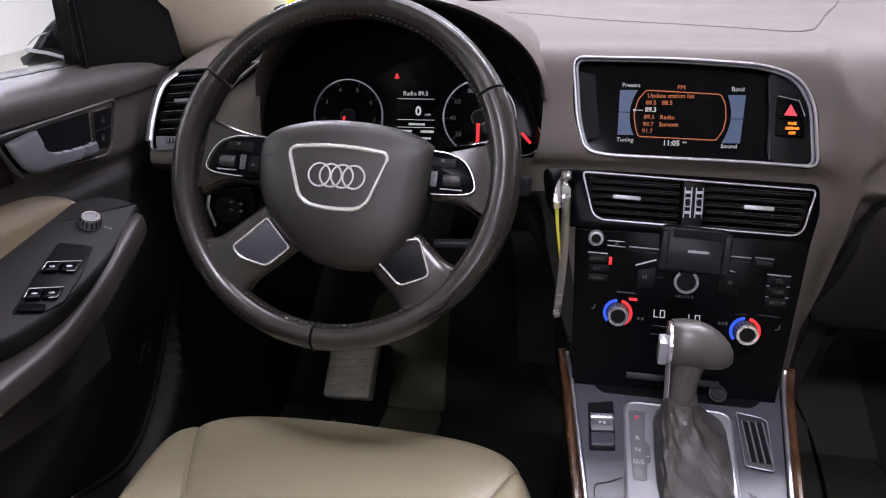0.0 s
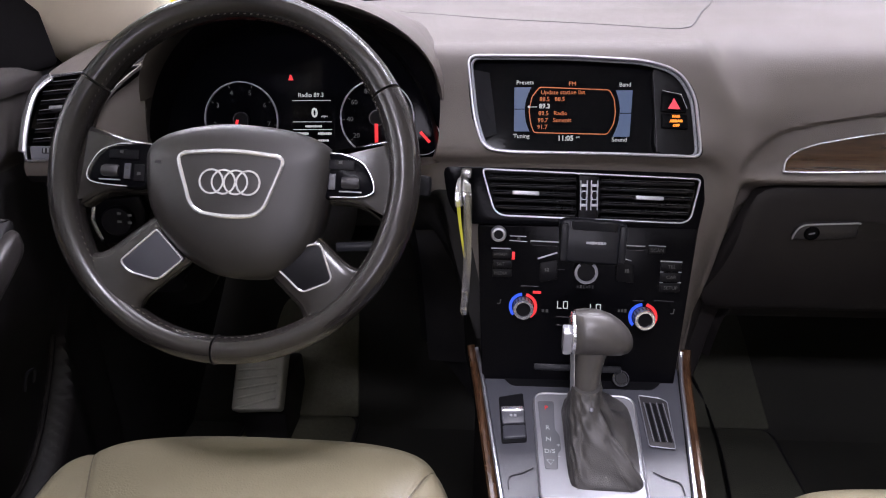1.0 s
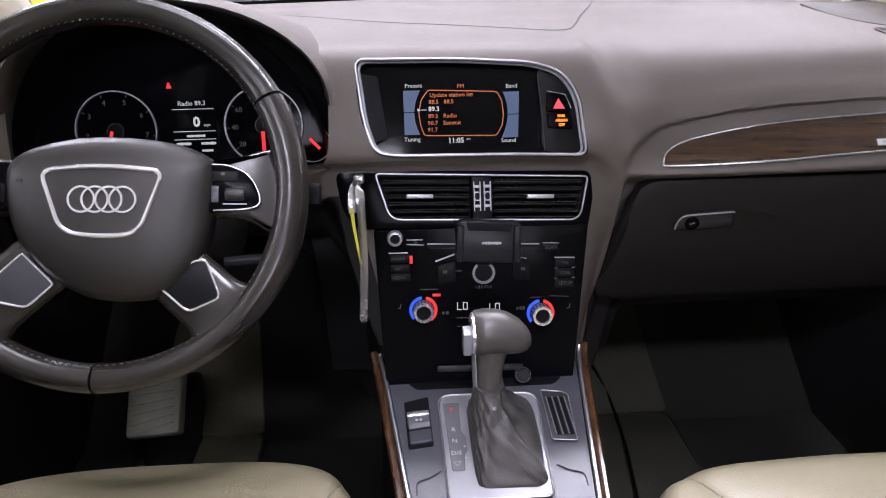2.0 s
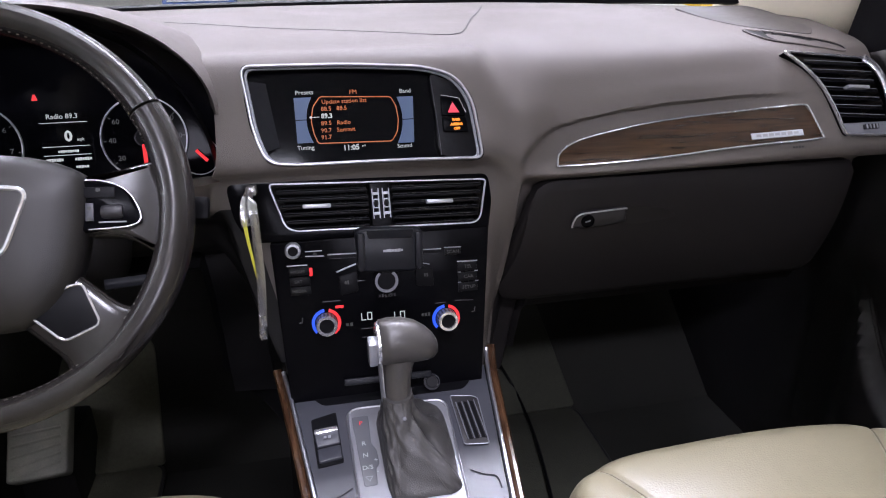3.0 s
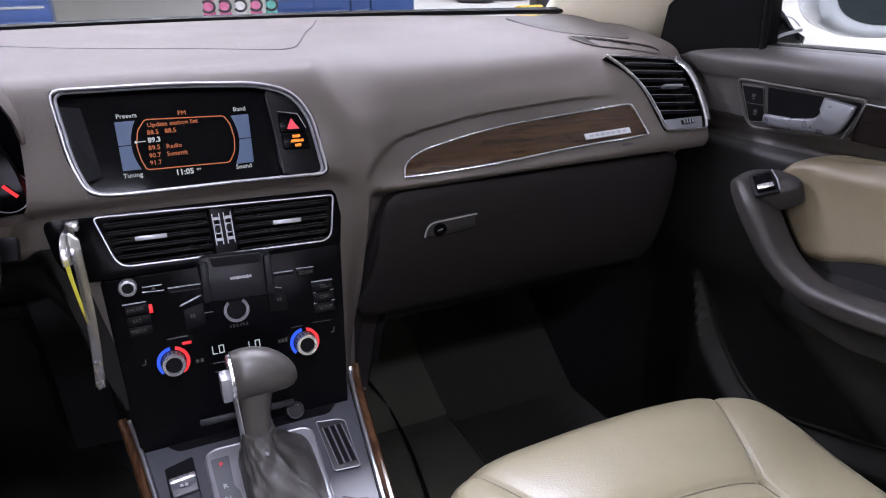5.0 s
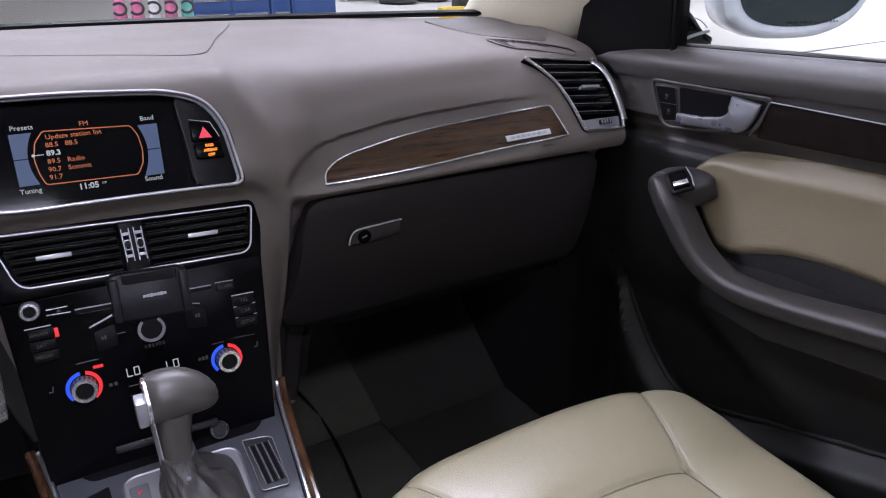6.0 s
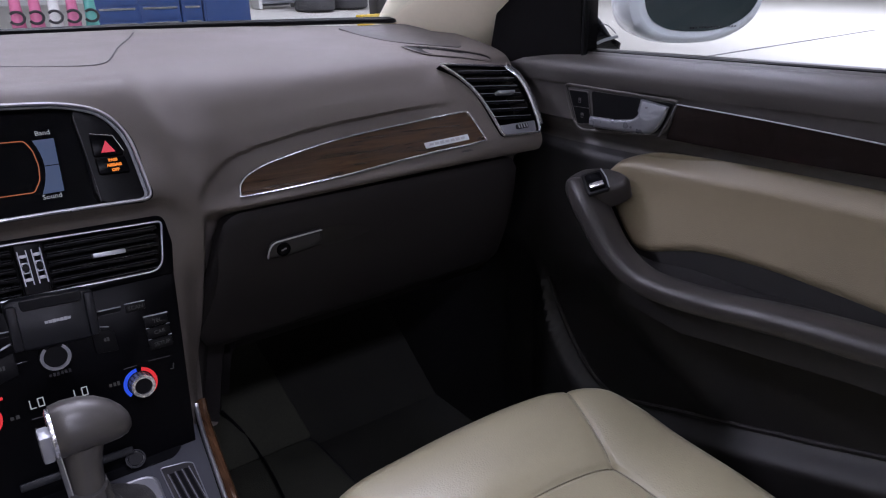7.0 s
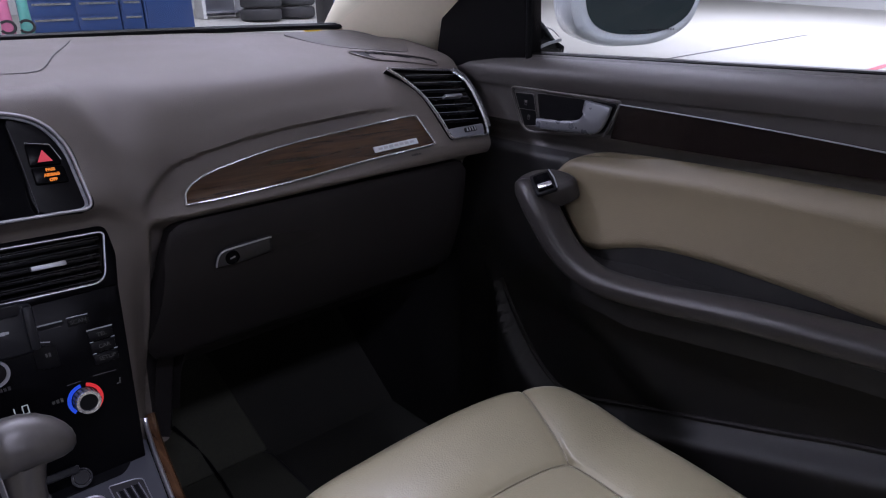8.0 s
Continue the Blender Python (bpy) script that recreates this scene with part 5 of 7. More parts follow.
# lower spokes with metal inlays
for s in (-1, 1):
    # padded leather arm that widens into the rim
    mid = cr([(0.046, -0.058, 0), (0.074, -0.082, 0), (0.096, -0.1010, 0), (0.1120, -0.1150, 0), (0.1240, -0.1250, 0)], 5)
    rings = []
    for i, p in enumerate(mid):
        t = i / (len(mid) - 1)
        half = 0.030 + 0.002 * t + 0.036 * max(0, (t - 0.45) / 0.55) ** 2.2
        thick = 0.0095 + 0.0065 * t * t
        ax = V((0.70, 0.71, 0))
        ring = []
        for k in range(28):
            a = 2 * math.pi * k / 28
            ca, sa = math.cos(a), math.sin(a)
            e = math.copysign(abs(ca) ** 0.8, ca) * half
            bend = 1.6 * max(0, t - 0.45) * e * e / 0.15
            ring.append(wp(s * (p.x + ax.x * e - 0.7 * bend), p.y + ax.y * e + 0.7 * bend, -0.003 + 0.003 * t + math.copysign(abs(sa) ** 0.75, sa) * thick))
        rings.append(ring)
    part("spoke", loft(bmesh.new(), rings), WHEEL, wheel, "", 70)
    quad = ((-0.0673, -0.0575), (-0.1015, -0.0900), (-0.0920, -0.1000), (-0.0620, -0.1060), (-0.0390, -0.0850)) if s < 0 else ((0.0820, -0.0640), (0.0935, -0.0620), (0.1075, -0.0965), (0.0790, -0.1095), (0.0540, -0.0880))
    inl = rounded([wp(u, v, 0.0100) for u, v in quad], [0.003, 0.005, 0.006, 0.006, 0.003], 4)
    # left inlay's blue grey paints in a reflection, the right one stays black
    part("spoke_inlay", slab(inl, WN, 0.008, 0.001), CONSOLE if s < 0 else BLACK, wheel, "lacquered spoke inlay with chrome edge")
    part("inlay_edge", tube(inl, WN, 0.0024, 0.0022, True, seg=8), CHROME, wheel)
# column shroud and stalks behind the wheel
column = thing("steering_column", (-0.366, 0.74, 0.74), "dark plastic steering column shroud with stalks", "steering column")
colm = basis(WC - WN * 0.02, WM.to_3x3() @ V((1, 0, 0)), WN)
rings = [[colm @ V((hw * math.copysign(abs(math.cos(a)) ** 0.7, math.cos(a)), -0.005 + hh * math.copysign(abs(math.sin(a)) ** 0.7, math.sin(a)), -d)) for a in (2 * math.pi * j / 28 for j in range(28))]
         for d, hw, hh in ((0.015, 0.050, 0.042), (0.03, 0.060, 0.050), (0.08, 0.066, 0.058), (0.16, 0.072, 0.066), (0.22, 0.074, 0.066))]
part("shroud", loft(bmesh.new(), rings), DARK, column)
for s, z in ((1, 0.012), (-1, -0.004)):
    path = cr([colm @ V((s * u, z + v, -d)) for u, v, d in ((0.055, 0.0, 0.045), (0.10, 0.0, 0.043), (0.150, -0.004, 0.040), (0.172, -0.005, 0.038))], 6)
    part("stalk", tube(path, WN, 0.016, 0.011, seg=12, taper=lambda t: 0.8 + 0.25 * t), BLACK, column, "black control stalk")
    tip = path[-1]
    part("stalk_tip", box(basis(tip + (path[-1] - path[-2]).normalized() * 0.006, path[-1] - path[-2], WN), 0.020, 0.022, 0.014, 0.004), BLACK, column, "black stalk end with ring")
part("lever", tube([colm @ V((0.095, -0.062, -0.03)), colm @ V((0.138, -0.058, -0.03))], WN, 0.010, 0.006, seg=8), PHONE, column, "grey column lever")

# light switch panel left of the column
switch = thing("light_switch", (-0.60, 0.825, 0.69), "black rotary light switch panel with chrome knob edge", "switch")
LS = basis((-0.600, 0.822, 0.690), (1, 0, 0.02), (0.15, -1, 0.12))
part("switch_panel", slab(rounded([LS @ V(p) for p in ((-0.036, 0.028, 0), (0.028, 0.033, 0), (0.034, 0.012, 0), (0.022, -0.030, 0), (-0.030, -0.030, 0))], 0.006), LS.col[2][:3], 0.016, 0.002), GLOSS, switch)
part("rotary_knob", lathe([(0.020, 0), (0.020, 0.008), (0.018, 0.011), (0.0005, 0.011)], LS @ Matrix.Translation((-0.002, 0.002, 0)), 32), BLACK, switch)
part("knob_edge", tube([LS @ V((-0.030, 0.022, 0.004)), LS @ V((-0.034, 0.004, 0.005)), LS @ V((-0.026, -0.022, 0.004))], LS.col[2][:3], 0.005, 0.004, seg=8), CHROME, switch, "chrome edge")
for u, v in ((0.003, 0.013), (0.016, 0.010), (0.002, 0.002), (0.015, 0.0)):
    part("switch_mark", box(LS @ Matrix.Translation((u, v, 0.0116)), 0.005, 0.003, 0.0006), G_PRINT, switch)

# ---- passenger side trim, glovebox ----
def trim_point(x, z, h=0.0):
    """A point on the dash face, h in front of it."""
    ring = cr([(x, y, zz) for y, zz in lerp_table(SECTIONS, x)[3:9]], 8)
    for a, b in zip(ring, ring[1:]):
        if b.z <= z <= a.z:
            t = (z - a.z) / (b.z - a.z)
            return V((x, a.y + (b.y - a.y) * t + crease_depth(x, z) - h, z))
    return V((x, ring[-1].y - h, z))


decor = thing("dashboard_trim", (0.40, 0.82, 0.76), "walnut veneer trim blade in a chrome frame on the dashboard", "trim")
upper = cr([(x, 0, z) for x, z in ((0.2280, 0.7580), (0.2366, 0.7712), (0.2544, 0.7819), (0.2869, 0.7905), (0.3690, 0.8037), (0.4890, 0.8122), (0.5627, 0.8183), (0.5754, 0.8160))], 8)
lower = cr([(x, 0, z) for x, z in ((0.2280, 0.7580), (0.2650, 0.7580), (0.3259, 0.7606), (0.4100, 0.7651), (0.5062, 0.7717), (0.5903, 0.7783))], 10)
cols = []
for i in range(37):
    t = i / 36
    x = 0.2280 + 0.3623 * t
    zu = min((p for p in upper), key=lambda p: abs(p.x - x)).z if x <= 0.5754 else 0.8160 - (x - 0.5754) * 2.4
    zl = min((p for p in lower), key=lambda p: abs(p.x - x)).z
    cols.append((x, zl, max(zu, zl + 0.0005)))
rows_f = [[trim_point(x, zl + (zu - zl) * k / 6, 0.0035) for x, zl, zu in cols] for k in range(7)]
bm = loft(bmesh.new(), rows_f, closed=False, caps=False)
bmesh.ops.solidify(bm, geom=bm.faces[:], thickness=-0.002)
part("wood_blade", bm, WOOD, decor, "dark walnut veneer with gloss")
edge_line = [trim_point(p.x, p.z, 0.0045) for p in upper] + [trim_point(0.5903, 0.7783, 0.0045)] + [trim_point(p.x, p.z, 0.0045) for p in reversed(lower)][1:-1]
part("trim_frame", tube(edge_line, (0, -1, 0.3), 0.0029, 0.0034, True, 8), CHROME, decor, "satin chrome frame")
bp = [trim_point(x, z, 0.0055) for x, z in ((0.4943, 0.7779), (0.5623, 0.7826), (0.5618, 0.7896), (0.4936, 0.7850))]
nb = (bp[1] - bp[0]).cross(bp[3] - bp[0]).normalized()
nb = nb if nb.y < 0 else -nb
plate_b = part("badge_plate", slab(bp, nb, 0.002, 0.0004), BADGE, decor, "small silver badge plate")
bars("badge_mark", basis(sum(bp, V()) / 4 + nb * 0.0004, bp[1] - bp[0], nb), 0.058, 0.0042, 7, ALU, plate_b, 0.25)
bars("airbag_mark", basis(trim_point(0.560, 0.7672, 0.0006), (1, -0.05, 0.02), (0, -1, 0.35)), 0.026, 0.0032, 6, DARK, decor)

glove = thing("glovebox", (0.43, 0.85, 0.60), "taupe glovebox door with a satin metal latch", "glovebox")


def gl(x, z, h=0.0):
    x, z = x * 0.986 - 0.0008, z * 0.986 + 0.014
    d = 0.722 - z
    return V((x, 0.8365 + 0.04 * d + 1.5 * d * d - h, z))


GN = V((0, -1, -0.17)).normalized()
rings = []
for i in range(49):
    x = 0.198 + 0.488 * i / 48
    e = min(x - 0.198, 0.686 - x)
    r = 0.034 if x < 0.4 else 0.018
    drop = r - math.sqrt(max(0, r * r - max(0, r - e) ** 2))
    a, b = 0.7330 - drop, 0.536 + drop
    lean = 0.030 * (1 - i / 48) ** 2  # the hinge side follows the flank of the stack
    rings.append([gl(x, a, -0.015)] + [gl(x - lean * (k / 24) ** 2, a + (b - a) * k / 24, 0.006 * min(1, (min(k, 24 - k, i * 2, 96 - i * 2) + 0.3) / 1.5) ** 0.5) for k in range(25)] + [gl(x - lean, b, -0.015)])
# dash taupe darkened for the shade under the lip
part("glovebox_door", loft(bmesh.new(), rings), DASH_SHADED, glove, "", 50)
hand = rounded([gl(0.2560, 0.6650, 0.012), gl(0.2620, 0.6875, 0.012), gl(0.334, 0.6905, 0.012), gl(0.336, 0.6690, 0.012), gl(0.300, 0.6640, 0.012)], [0.007, 0.012, 0.003, 0.003, 0.02], 5)
latch = part("latch", slab(hand, GN, 0.01, 0.003), DARK, glove, "grey latch plate with lock")
part("latch_edge", tube([p + GN * 0.0006 for p in hand[3:16]], GN, 0.0024, 0.0020, seg=8), ALU, latch)
part("lock", lathe([(0.0092, -0.002), (0.0092, 0.001), (0.0080, 0.0016), (0.0074, 0.0004), (0.0004, 0.0004)], basis(gl(0.279, 0.6755, 0.0125), (1, 0, 0), GN), 24), GLOSS, latch, "round black lock")
part("lock_slot", box(basis(gl(0.279, 0.6755, 0.0133), (1, 0, 0.3), GN), 0.007, 0.0018, 0.0008), LEVER, latch)
recess = cr([gl(x, z, 0.0064) for x, z in ((0.337, 0.6885), (0.375, 0.686), (0.400, 0.679), (0.412, 0.670), (0.385, 0.664), (0.337, 0.6645))], 4, True)
# flat dark patch painted where a grip recess would lie in shade
part("grip_recess_shade", slab(recess, GN, 0.001), DOOR_SHADED, glove, "dark patch for the shade of a grip recess")

# ---- seats ----
def seat(cx, front, name_label, sgn, half_w=0.248, off=0.0, seam_in=0.45, seam_out=0.36):
    ob = thing("front_seat", (cx, 0.35, 0.20), name_label, "car seat", "front seats")

    def front_y(s):
        u = s * sgn
        return front - 0.018 * s * s - 0.085 * abs(s) ** 6 - 0.035 * max(0, u) ** 4

    def top_z(s, y):
        a = abs(s)
        z = 0.450
        z += 0.006 * math.exp(-((a - 0.74) / 0.22) ** 2) * max(0, min(1, (front - y - 0.03) / 0.15))
        d = front - y
        z += 0.012 * math.exp(-((d - 0.10) / 0.07) ** 2) * (1 - 0.5 * a)
        z -= 0.030 * max(0, (d - 0.16) / 0.34)
        return z

    def seam_s(y):
        d = front - y
        return seam_in + seam_out * max(0.0, 1 - d / 0.20)

    def surf(s, t):
        """s across, t from the back (0) to the front edge (1)."""
        y = 0.10 + t * (front_y(s) - 0.10)
        z = top_z(s, y)
        e = max(0.0, (abs(s) - 0.80) / 0.20)
        z -= 0.075 * e ** 2.6
        f = max(0.0, (t - 0.90) / 0.10)
        z -= 0.055 * f ** 2.6
        # pressed-in seams
        ds = (abs(s - off) - seam_s(y)) * half_w
        z -= 0.0035 * math.exp(-(ds / 0.0035) ** 2) + 0.0035 * math.exp(-(ds / 0.020) ** 2)
        if abs(s - off) < seam_s(y) + 0.01:
            dc = y - (front - 0.200 + 0.016 * (1 - ((s - off) / seam_in) ** 2))
            z -= 0.0040 * math.exp(-(dc / 0.004) ** 2) + 0.004 * math.exp(-(dc / 0.022) ** 2)
        z += 0.0012 * noise.noise(V((cx + s * 3.0, y * 14, 0))) + 0.0022 * noise.noise(V((cx * 5 + s * 1.9, y * 6, 3.1)))
        return V((cx + s * half_w, y, z))

    ns, nt = 230, 200
    rings = []
    for i in range(nt + 1):
        rings.append([surf(-1 + 2 * j / ns, i / nt) for j in range(ns + 1)])
    low = [V((p.x * 1.0, p.y - 0.02, 0.22)) for p in rings[-1]]
    bm = loft(bmesh.new(), rings + [[V((p.x, p.y - 0.002, p.z - 0.03)) for p in rings[-1]], low], closed=False, caps=False)
    part("cushion", bm, SEAT, ob, "cream leather cushion with pressed seams", 80)
    for s in (-1, 1):
        bm = bmesh.new()
        col_top = [surf(s, i / nt) for i in range(0, nt + 1, 6)]
        loft(bm, [col_top, [V((p.x - s * 0.012, p.y, 0.22)) for p in col_top]], closed=False, caps=False)
        part("side_panel", bm, SEAT, ob)
    seam_a, seam_b = [], []
    for i in range(40):
        y = front - 0.045 - (front - 0.045 - 0.14) * i / 39
        for s, acc in ((1, seam_a), (-1, seam_b)):
            ss = off + s * seam_s(y)
            t = (y - 0.10) / (front_y(ss) - 0.10)
            acc.append(surf(ss, min(1, t)) + V((0, 0, 0.0008)))
    for acc in (seam_a, seam_b):
        part("seam", tube(acc, (0, 0, 1), 0.0016, 0.0016, seg=6), SEAM, ob)
    cross = []
    for j in range(31):
        s = off + seam_in * (-1 + 2 * j / 30)
        y = front - 0.200 + 0.016 * (1 - ((s - off) / seam_in) ** 2)
        cross.append(surf(s, (y - 0.10) / (front_y(s) - 0.10)) + V((0, 0, 0.001)))
    part("seam", tube(cross, (0, 0, 1), 0.0016, 0.0016, seg=6), SEAM, ob)
    # backrest behind the cushion
    rings = []
    for i in range(15):
        t = i / 14
        z = 0.36 + 0.62 * t
        w = half_w * (0.95 - 0.22 * t ** 2)
        c = V((cx, 0.085 - 0.24 * t, z))
        ring = []
        for j in range(32):
            a = 2 * math.pi * j / 32
            ca, sa = math.cos(a), math.sin(a)
            bol = 0.05 * (abs(ca) ** 3) * (1 - 0.5 * t)
            e = 1 if 0 < i < 14 else 0.9
            ring.append(c + V((math.copysign(abs(ca) ** 0.6, ca) * w * e, math.copysign(abs(sa) ** 0.6, sa) * 0.055 * e + (bol if sa > 0 else 0) - 0.05, 0)))
        rings.append(ring)
    part("backrest", loft(bmesh.new(), rings), SEAT, ob)
    part("seat_base", box(pose(cx, 0.36, 0.185), 0.40, 0.46, 0.13, 0.02), DARK, ob)
    return ob


seat(-0.400, 0.734, "cream leather driver seat with pressed seams", -1, 0.254, 0.05, 0.62, 0.333)
seat(0.405, 0.682, "cream leather passenger seat with pressed seams", 1, 0.256, -0.01)


# ---- doors ----
def door_x(y, z):
    """How far out the inner face of a door lies."""
    x = 0.716
    x += 0.020 * max(0, min(1, (z - 0.872) / 0.021)) ** 2
    x -= 0.006 * math.exp(-((z - 0.868) / 0.018) ** 2)
    x += 0.009 * math.exp(-((z - 0.766) / 0.011) ** 2) * smooth(0.45, 0.60, y)
    k = max(0, min(1, (0.745 - z) / 0.14))
    x -= 0.018 * k * k * (3 - 2 * k)
    low = max(0, min(1, (0.60 - z) / 0.10))
    low = low * low * (3 - 2 * low)
    x += 0.020 * low
    edge = 0.3826 + 0.29 * max(0, 0.63 - y) + 0.143 * (max(0, y - 0.63) / 0.157) ** 2
    b = max(0, min(1, (edge - z) / 0.035))
    fade = max(0.0, min(1.0, (0.84 - y) / 0.08))
    x -= 0.030 * fade * fade * (3 - 2 * fade) * b * b * (3 - 2 * b)
    # soft rib that runs down from the grip to the pocket
    along = max(0.0, min(1.0, (0.66 - y) / 0.19))
    x -= 0.009 * math.exp(-((z - (0.560 - 0.118 * along)) / 0.028) ** 2) * smooth(0.42, 0.52, y) * (1 - smooth(0.62, 0.68, y))
    x += 0.02 * max(0, (y - 0.72) / 0.2) ** 2
    return x


def door(s, label):
    ob = thing("car_door", (s * 0.75, 0.2, 0.25), label, "car door", "car doors")

    def face(y, z):
        # under the veneer the passenger side steps back
        step = 0.012 * (1 - smooth(0.790, 0.797, z)) * smooth(0.752, 0.774, z) if s > 0 else 0.0
        return door_x(y, z) + step

    def P(y, z, h=0.0):
        return V((s * (face(y, z) - h), y, z))

    def flat(y, z, h=0.0):
        return V((s * (0.716 - h), y, z))

    N = V((-s, 0, 0))
    ys = [-0.45 + 1.37 * i / 150 for i in range(151)]
    zs = [0.895 - 0.66 * k / 130 for k in range(131)]
    front = [[P(y, z) for z in zs] for y in ys]
    ring = [col + [V((s * 0.80, y, 0.235)), V((s * 0.80, y, 0.893))] for col, y in zip(front, ys)]
    bm = loft(bmesh.new(), ring)
    # shade is put into the colour: darker taupe below, door taupe above
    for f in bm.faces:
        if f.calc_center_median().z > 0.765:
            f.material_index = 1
    part("door_panel", bm, DOOR_SHADED, ob, "", 50).data.materials.append(DOOR_DIM)
    # upper soft rail
    ring = []
    for y in ys:
        ring.append([P(y, 0.893, 0.001)] + [P(y, z, 0.003) for z in (0.888, 0.88, 0.872, 0.864, 0.856, 0.851)] + [P(y, 0.850, -0.002), V((s * 0.76, y, 0.85)), V((s * 0.76, y, 0.893))])
    part("upper_rail", loft(bmesh.new(), ring), DOOR_DIM, ob, "taupe soft upper rail", 50)
    part("window_seal", tube([V((s * 0.742, y, 0.8945)) for y in ys[:-18]], (0, 0, 1), 0.010, 0.006, seg=6), BLACK, ob)
    # handle surround with a sunk well, pull lever and lock buttons
    bz = rounded([flat(0.7690, 0.850, 0.006), flat(0.574, 0.8455, 0.006), flat(0.592, 0.7985, 0.006), flat(0.742, 0.7865, 0.006)], [0.010, 0.006, 0.020, 0.020], 6)
    hb = part("handle_bezel", slab(bz, N, 0.02, 0.003), DOOR_DIM, ob, "taupe handle surround")
    part("bezel_rim", tube([p + N * 0.0006 for p in bz], N, 0.0042, 0.0036, True, 8), DOOR_DIM, hb, "raised taupe rim")
    mid_b = sum(bz, V()) / len(bz)
    part("bezel_groove", tube([mid_b + (p - mid_b) * 0.965 + N * 0.0004 for p in bz], N, 0.0014, 0.0012, True, 6), BLACK, hb, "dark groove inside the rim")
    well = rounded([flat(0.7165, 0.8445, 0.0066), flat(0.580, 0.8420, 0.0066), flat(0.597, 0.8015, 0.0066), flat(0.7085, 0.7955, 0.0066)], [0.004, 0.004, 0.016, 0.005], 5)
    part("handle_well", slab(well, N, 0.001), BLACK, hb, "black handle well")
    mid = cr([(0.7095, 0.8040, 0.0070), (0.685, 0.8045, 0.0072), (0.655, 0.8062, 0.0076), (0.628, 0.8095, 0.0095), (0.612, 0.8165, 0.0175), (0.6065, 0.8280, 0.0205), (0.6045, 0.8405, 0.0215)], 5)
    rings = []
    for i, p in enumerate(mid):
        q, r = mid[max(i - 1, 0)], mid[min(i + 1, len(mid) - 1)]
        d = V((0, r.x - q.x, r.y - q.y)).normalized()
        e = V((0, -d.z, d.y))
        bow = 0.012 + 0.006 * math.sin(math.pi * i / (len(mid) - 1))
        rings.append([flat(p.x, p.y, bow + 0.0045 * math.copysign(abs(math.sin(a)) ** 0.6, math.sin(a))) + e * (p.z * math.copysign(abs(math.cos(a)) ** 0.6, math.cos(a))) for a in (2 * math.pi * (k + 0.5) / 20 for k in range(20))])
    part("pull_lever", loft(bmesh.new(), rings), PULL, ob, "satin metal pull lever", 50)
    lb = rounded([flat(0.7600, 0.8425, 0.0075), flat(0.7225, 0.8430, 0.0075), flat(0.7135, 0.7985, 0.0075), flat(0.7400, 0.7950, 0.0075)], 0.004, 3)
    lk = part("lock_switch", slab(lb, N, 0.006, 0.001), BLACK, ob, "black lock buttons")
    part("lock_rim", tube(lb, N, 0.0012, 0.0012, True, 6), DOOR_DIM, lk)
    part("lock_divider", tube([flat(0.749, 0.8200, 0.008), flat(0.7185, 0.8200, 0.008)], N, 0.001, 0.0008, seg=4), DOOR_DIM, lk)
    for y, z in ((0.7370, 0.8300), (0.7310, 0.8095)):
        mm = basis(flat(y, z, 0.008), (0, 1, 0), N)
        part("lock_mark", arc_ring(mm @ Matrix.Translation((0, 0.002, 0)), 0.0016, 0.0024, 0.0004, 0, 180, 10), DOOR_DIM, lk)
        part("lock_mark", box(mm @ Matrix.Translation((0, -0.001, 0)), 0.005, 0.004, 0.0005), DOOR_DIM, lk)
    # veneer strip with chrome line
    yy = [0.574 - 0.04 * i for i in range(26)]
    up = lambda y: 0.8420 - 0.030 * (0.574 - y) - 0.075 * (0.574 - y) ** 2
    dn = lambda y: 0.7965 - 0.014 * (0.574 - y) + 0.060 * (0.574 - y) ** 2 if y > 0.2 else 0.7996 - 0.03 * (0.2 - y)
    rows_ = []
    for y in yy:
        a, b = up(y), min(dn(y), up(y) - 0.006)
        rows_.append([V((s * 0.709, y + 0.012 * (a - z) / 0.045 if y > 0.57 else y, z)) for z in (a, a - (a - b) * 0.33, a - (a - b) * 0.66, b)] + [V((s * 0.735, y, b)), V((s * 0.735, y, a))])
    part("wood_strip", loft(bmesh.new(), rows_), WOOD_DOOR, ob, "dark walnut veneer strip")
    part("chrome_line", tube([V((s * 0.7085, y, up(y))) for y in yy], N, 0.0017, 0.003, seg=6), PLATE, ob, "thin chrome line")
    part("chrome_line", tube([V((s * 0.7085, 0.574, 0.842)), V((s * 0.7085, 0.598, 0.7975))], N, 0.0020, 0.003, seg=6), GATE, ob)
    # cream insert
    top = [(-0.27, 0.762), (0.0, 0.772), (0.2554, 0.7775), (0.4122, 0.7785), (0.4846, 0.778), (0.567, 0.775), (0.6126, 0.7705), (0.6512, 0.7590), (0.672, 0.744), (0.684, 0.728)]
    low = [(-0.27, 0.640), (0.0, 0.646), (0.20, 0.650), (0.334, 0.661), (0.439, 0.666), (0.52, 0.661), (0.5998, 0.640), (0.630, 0.655), (0.660, 0.690), (0.684, 0.727)]

    def edge_at(line, y):
        return min(line, key=lambda p: abs(p.x - y)).y

    top, low = [cr([(y, z, 0) for y, z in q], 24) for q in (top, low)]
    rings = []
    for i in range(121):
        y = -0.27 + 0.954 * i / 120
        a, b = edge_at(top, y), edge_at(low, y)
        col = []
        for k in range(25):
            f = k / 24
            z = a + (b - a) * f
            d = min(abs(a - z), abs(z - b), (0.684 - y) * 0.8)
            col.append(V((s * (face(y, z) - 0.0005 - 0.006 * min(1, d / 0.009) ** 0.5), y, z)))
        rings.append(col + [V((s * 0.728, y, b)), V((s * 0.728, y, a))])
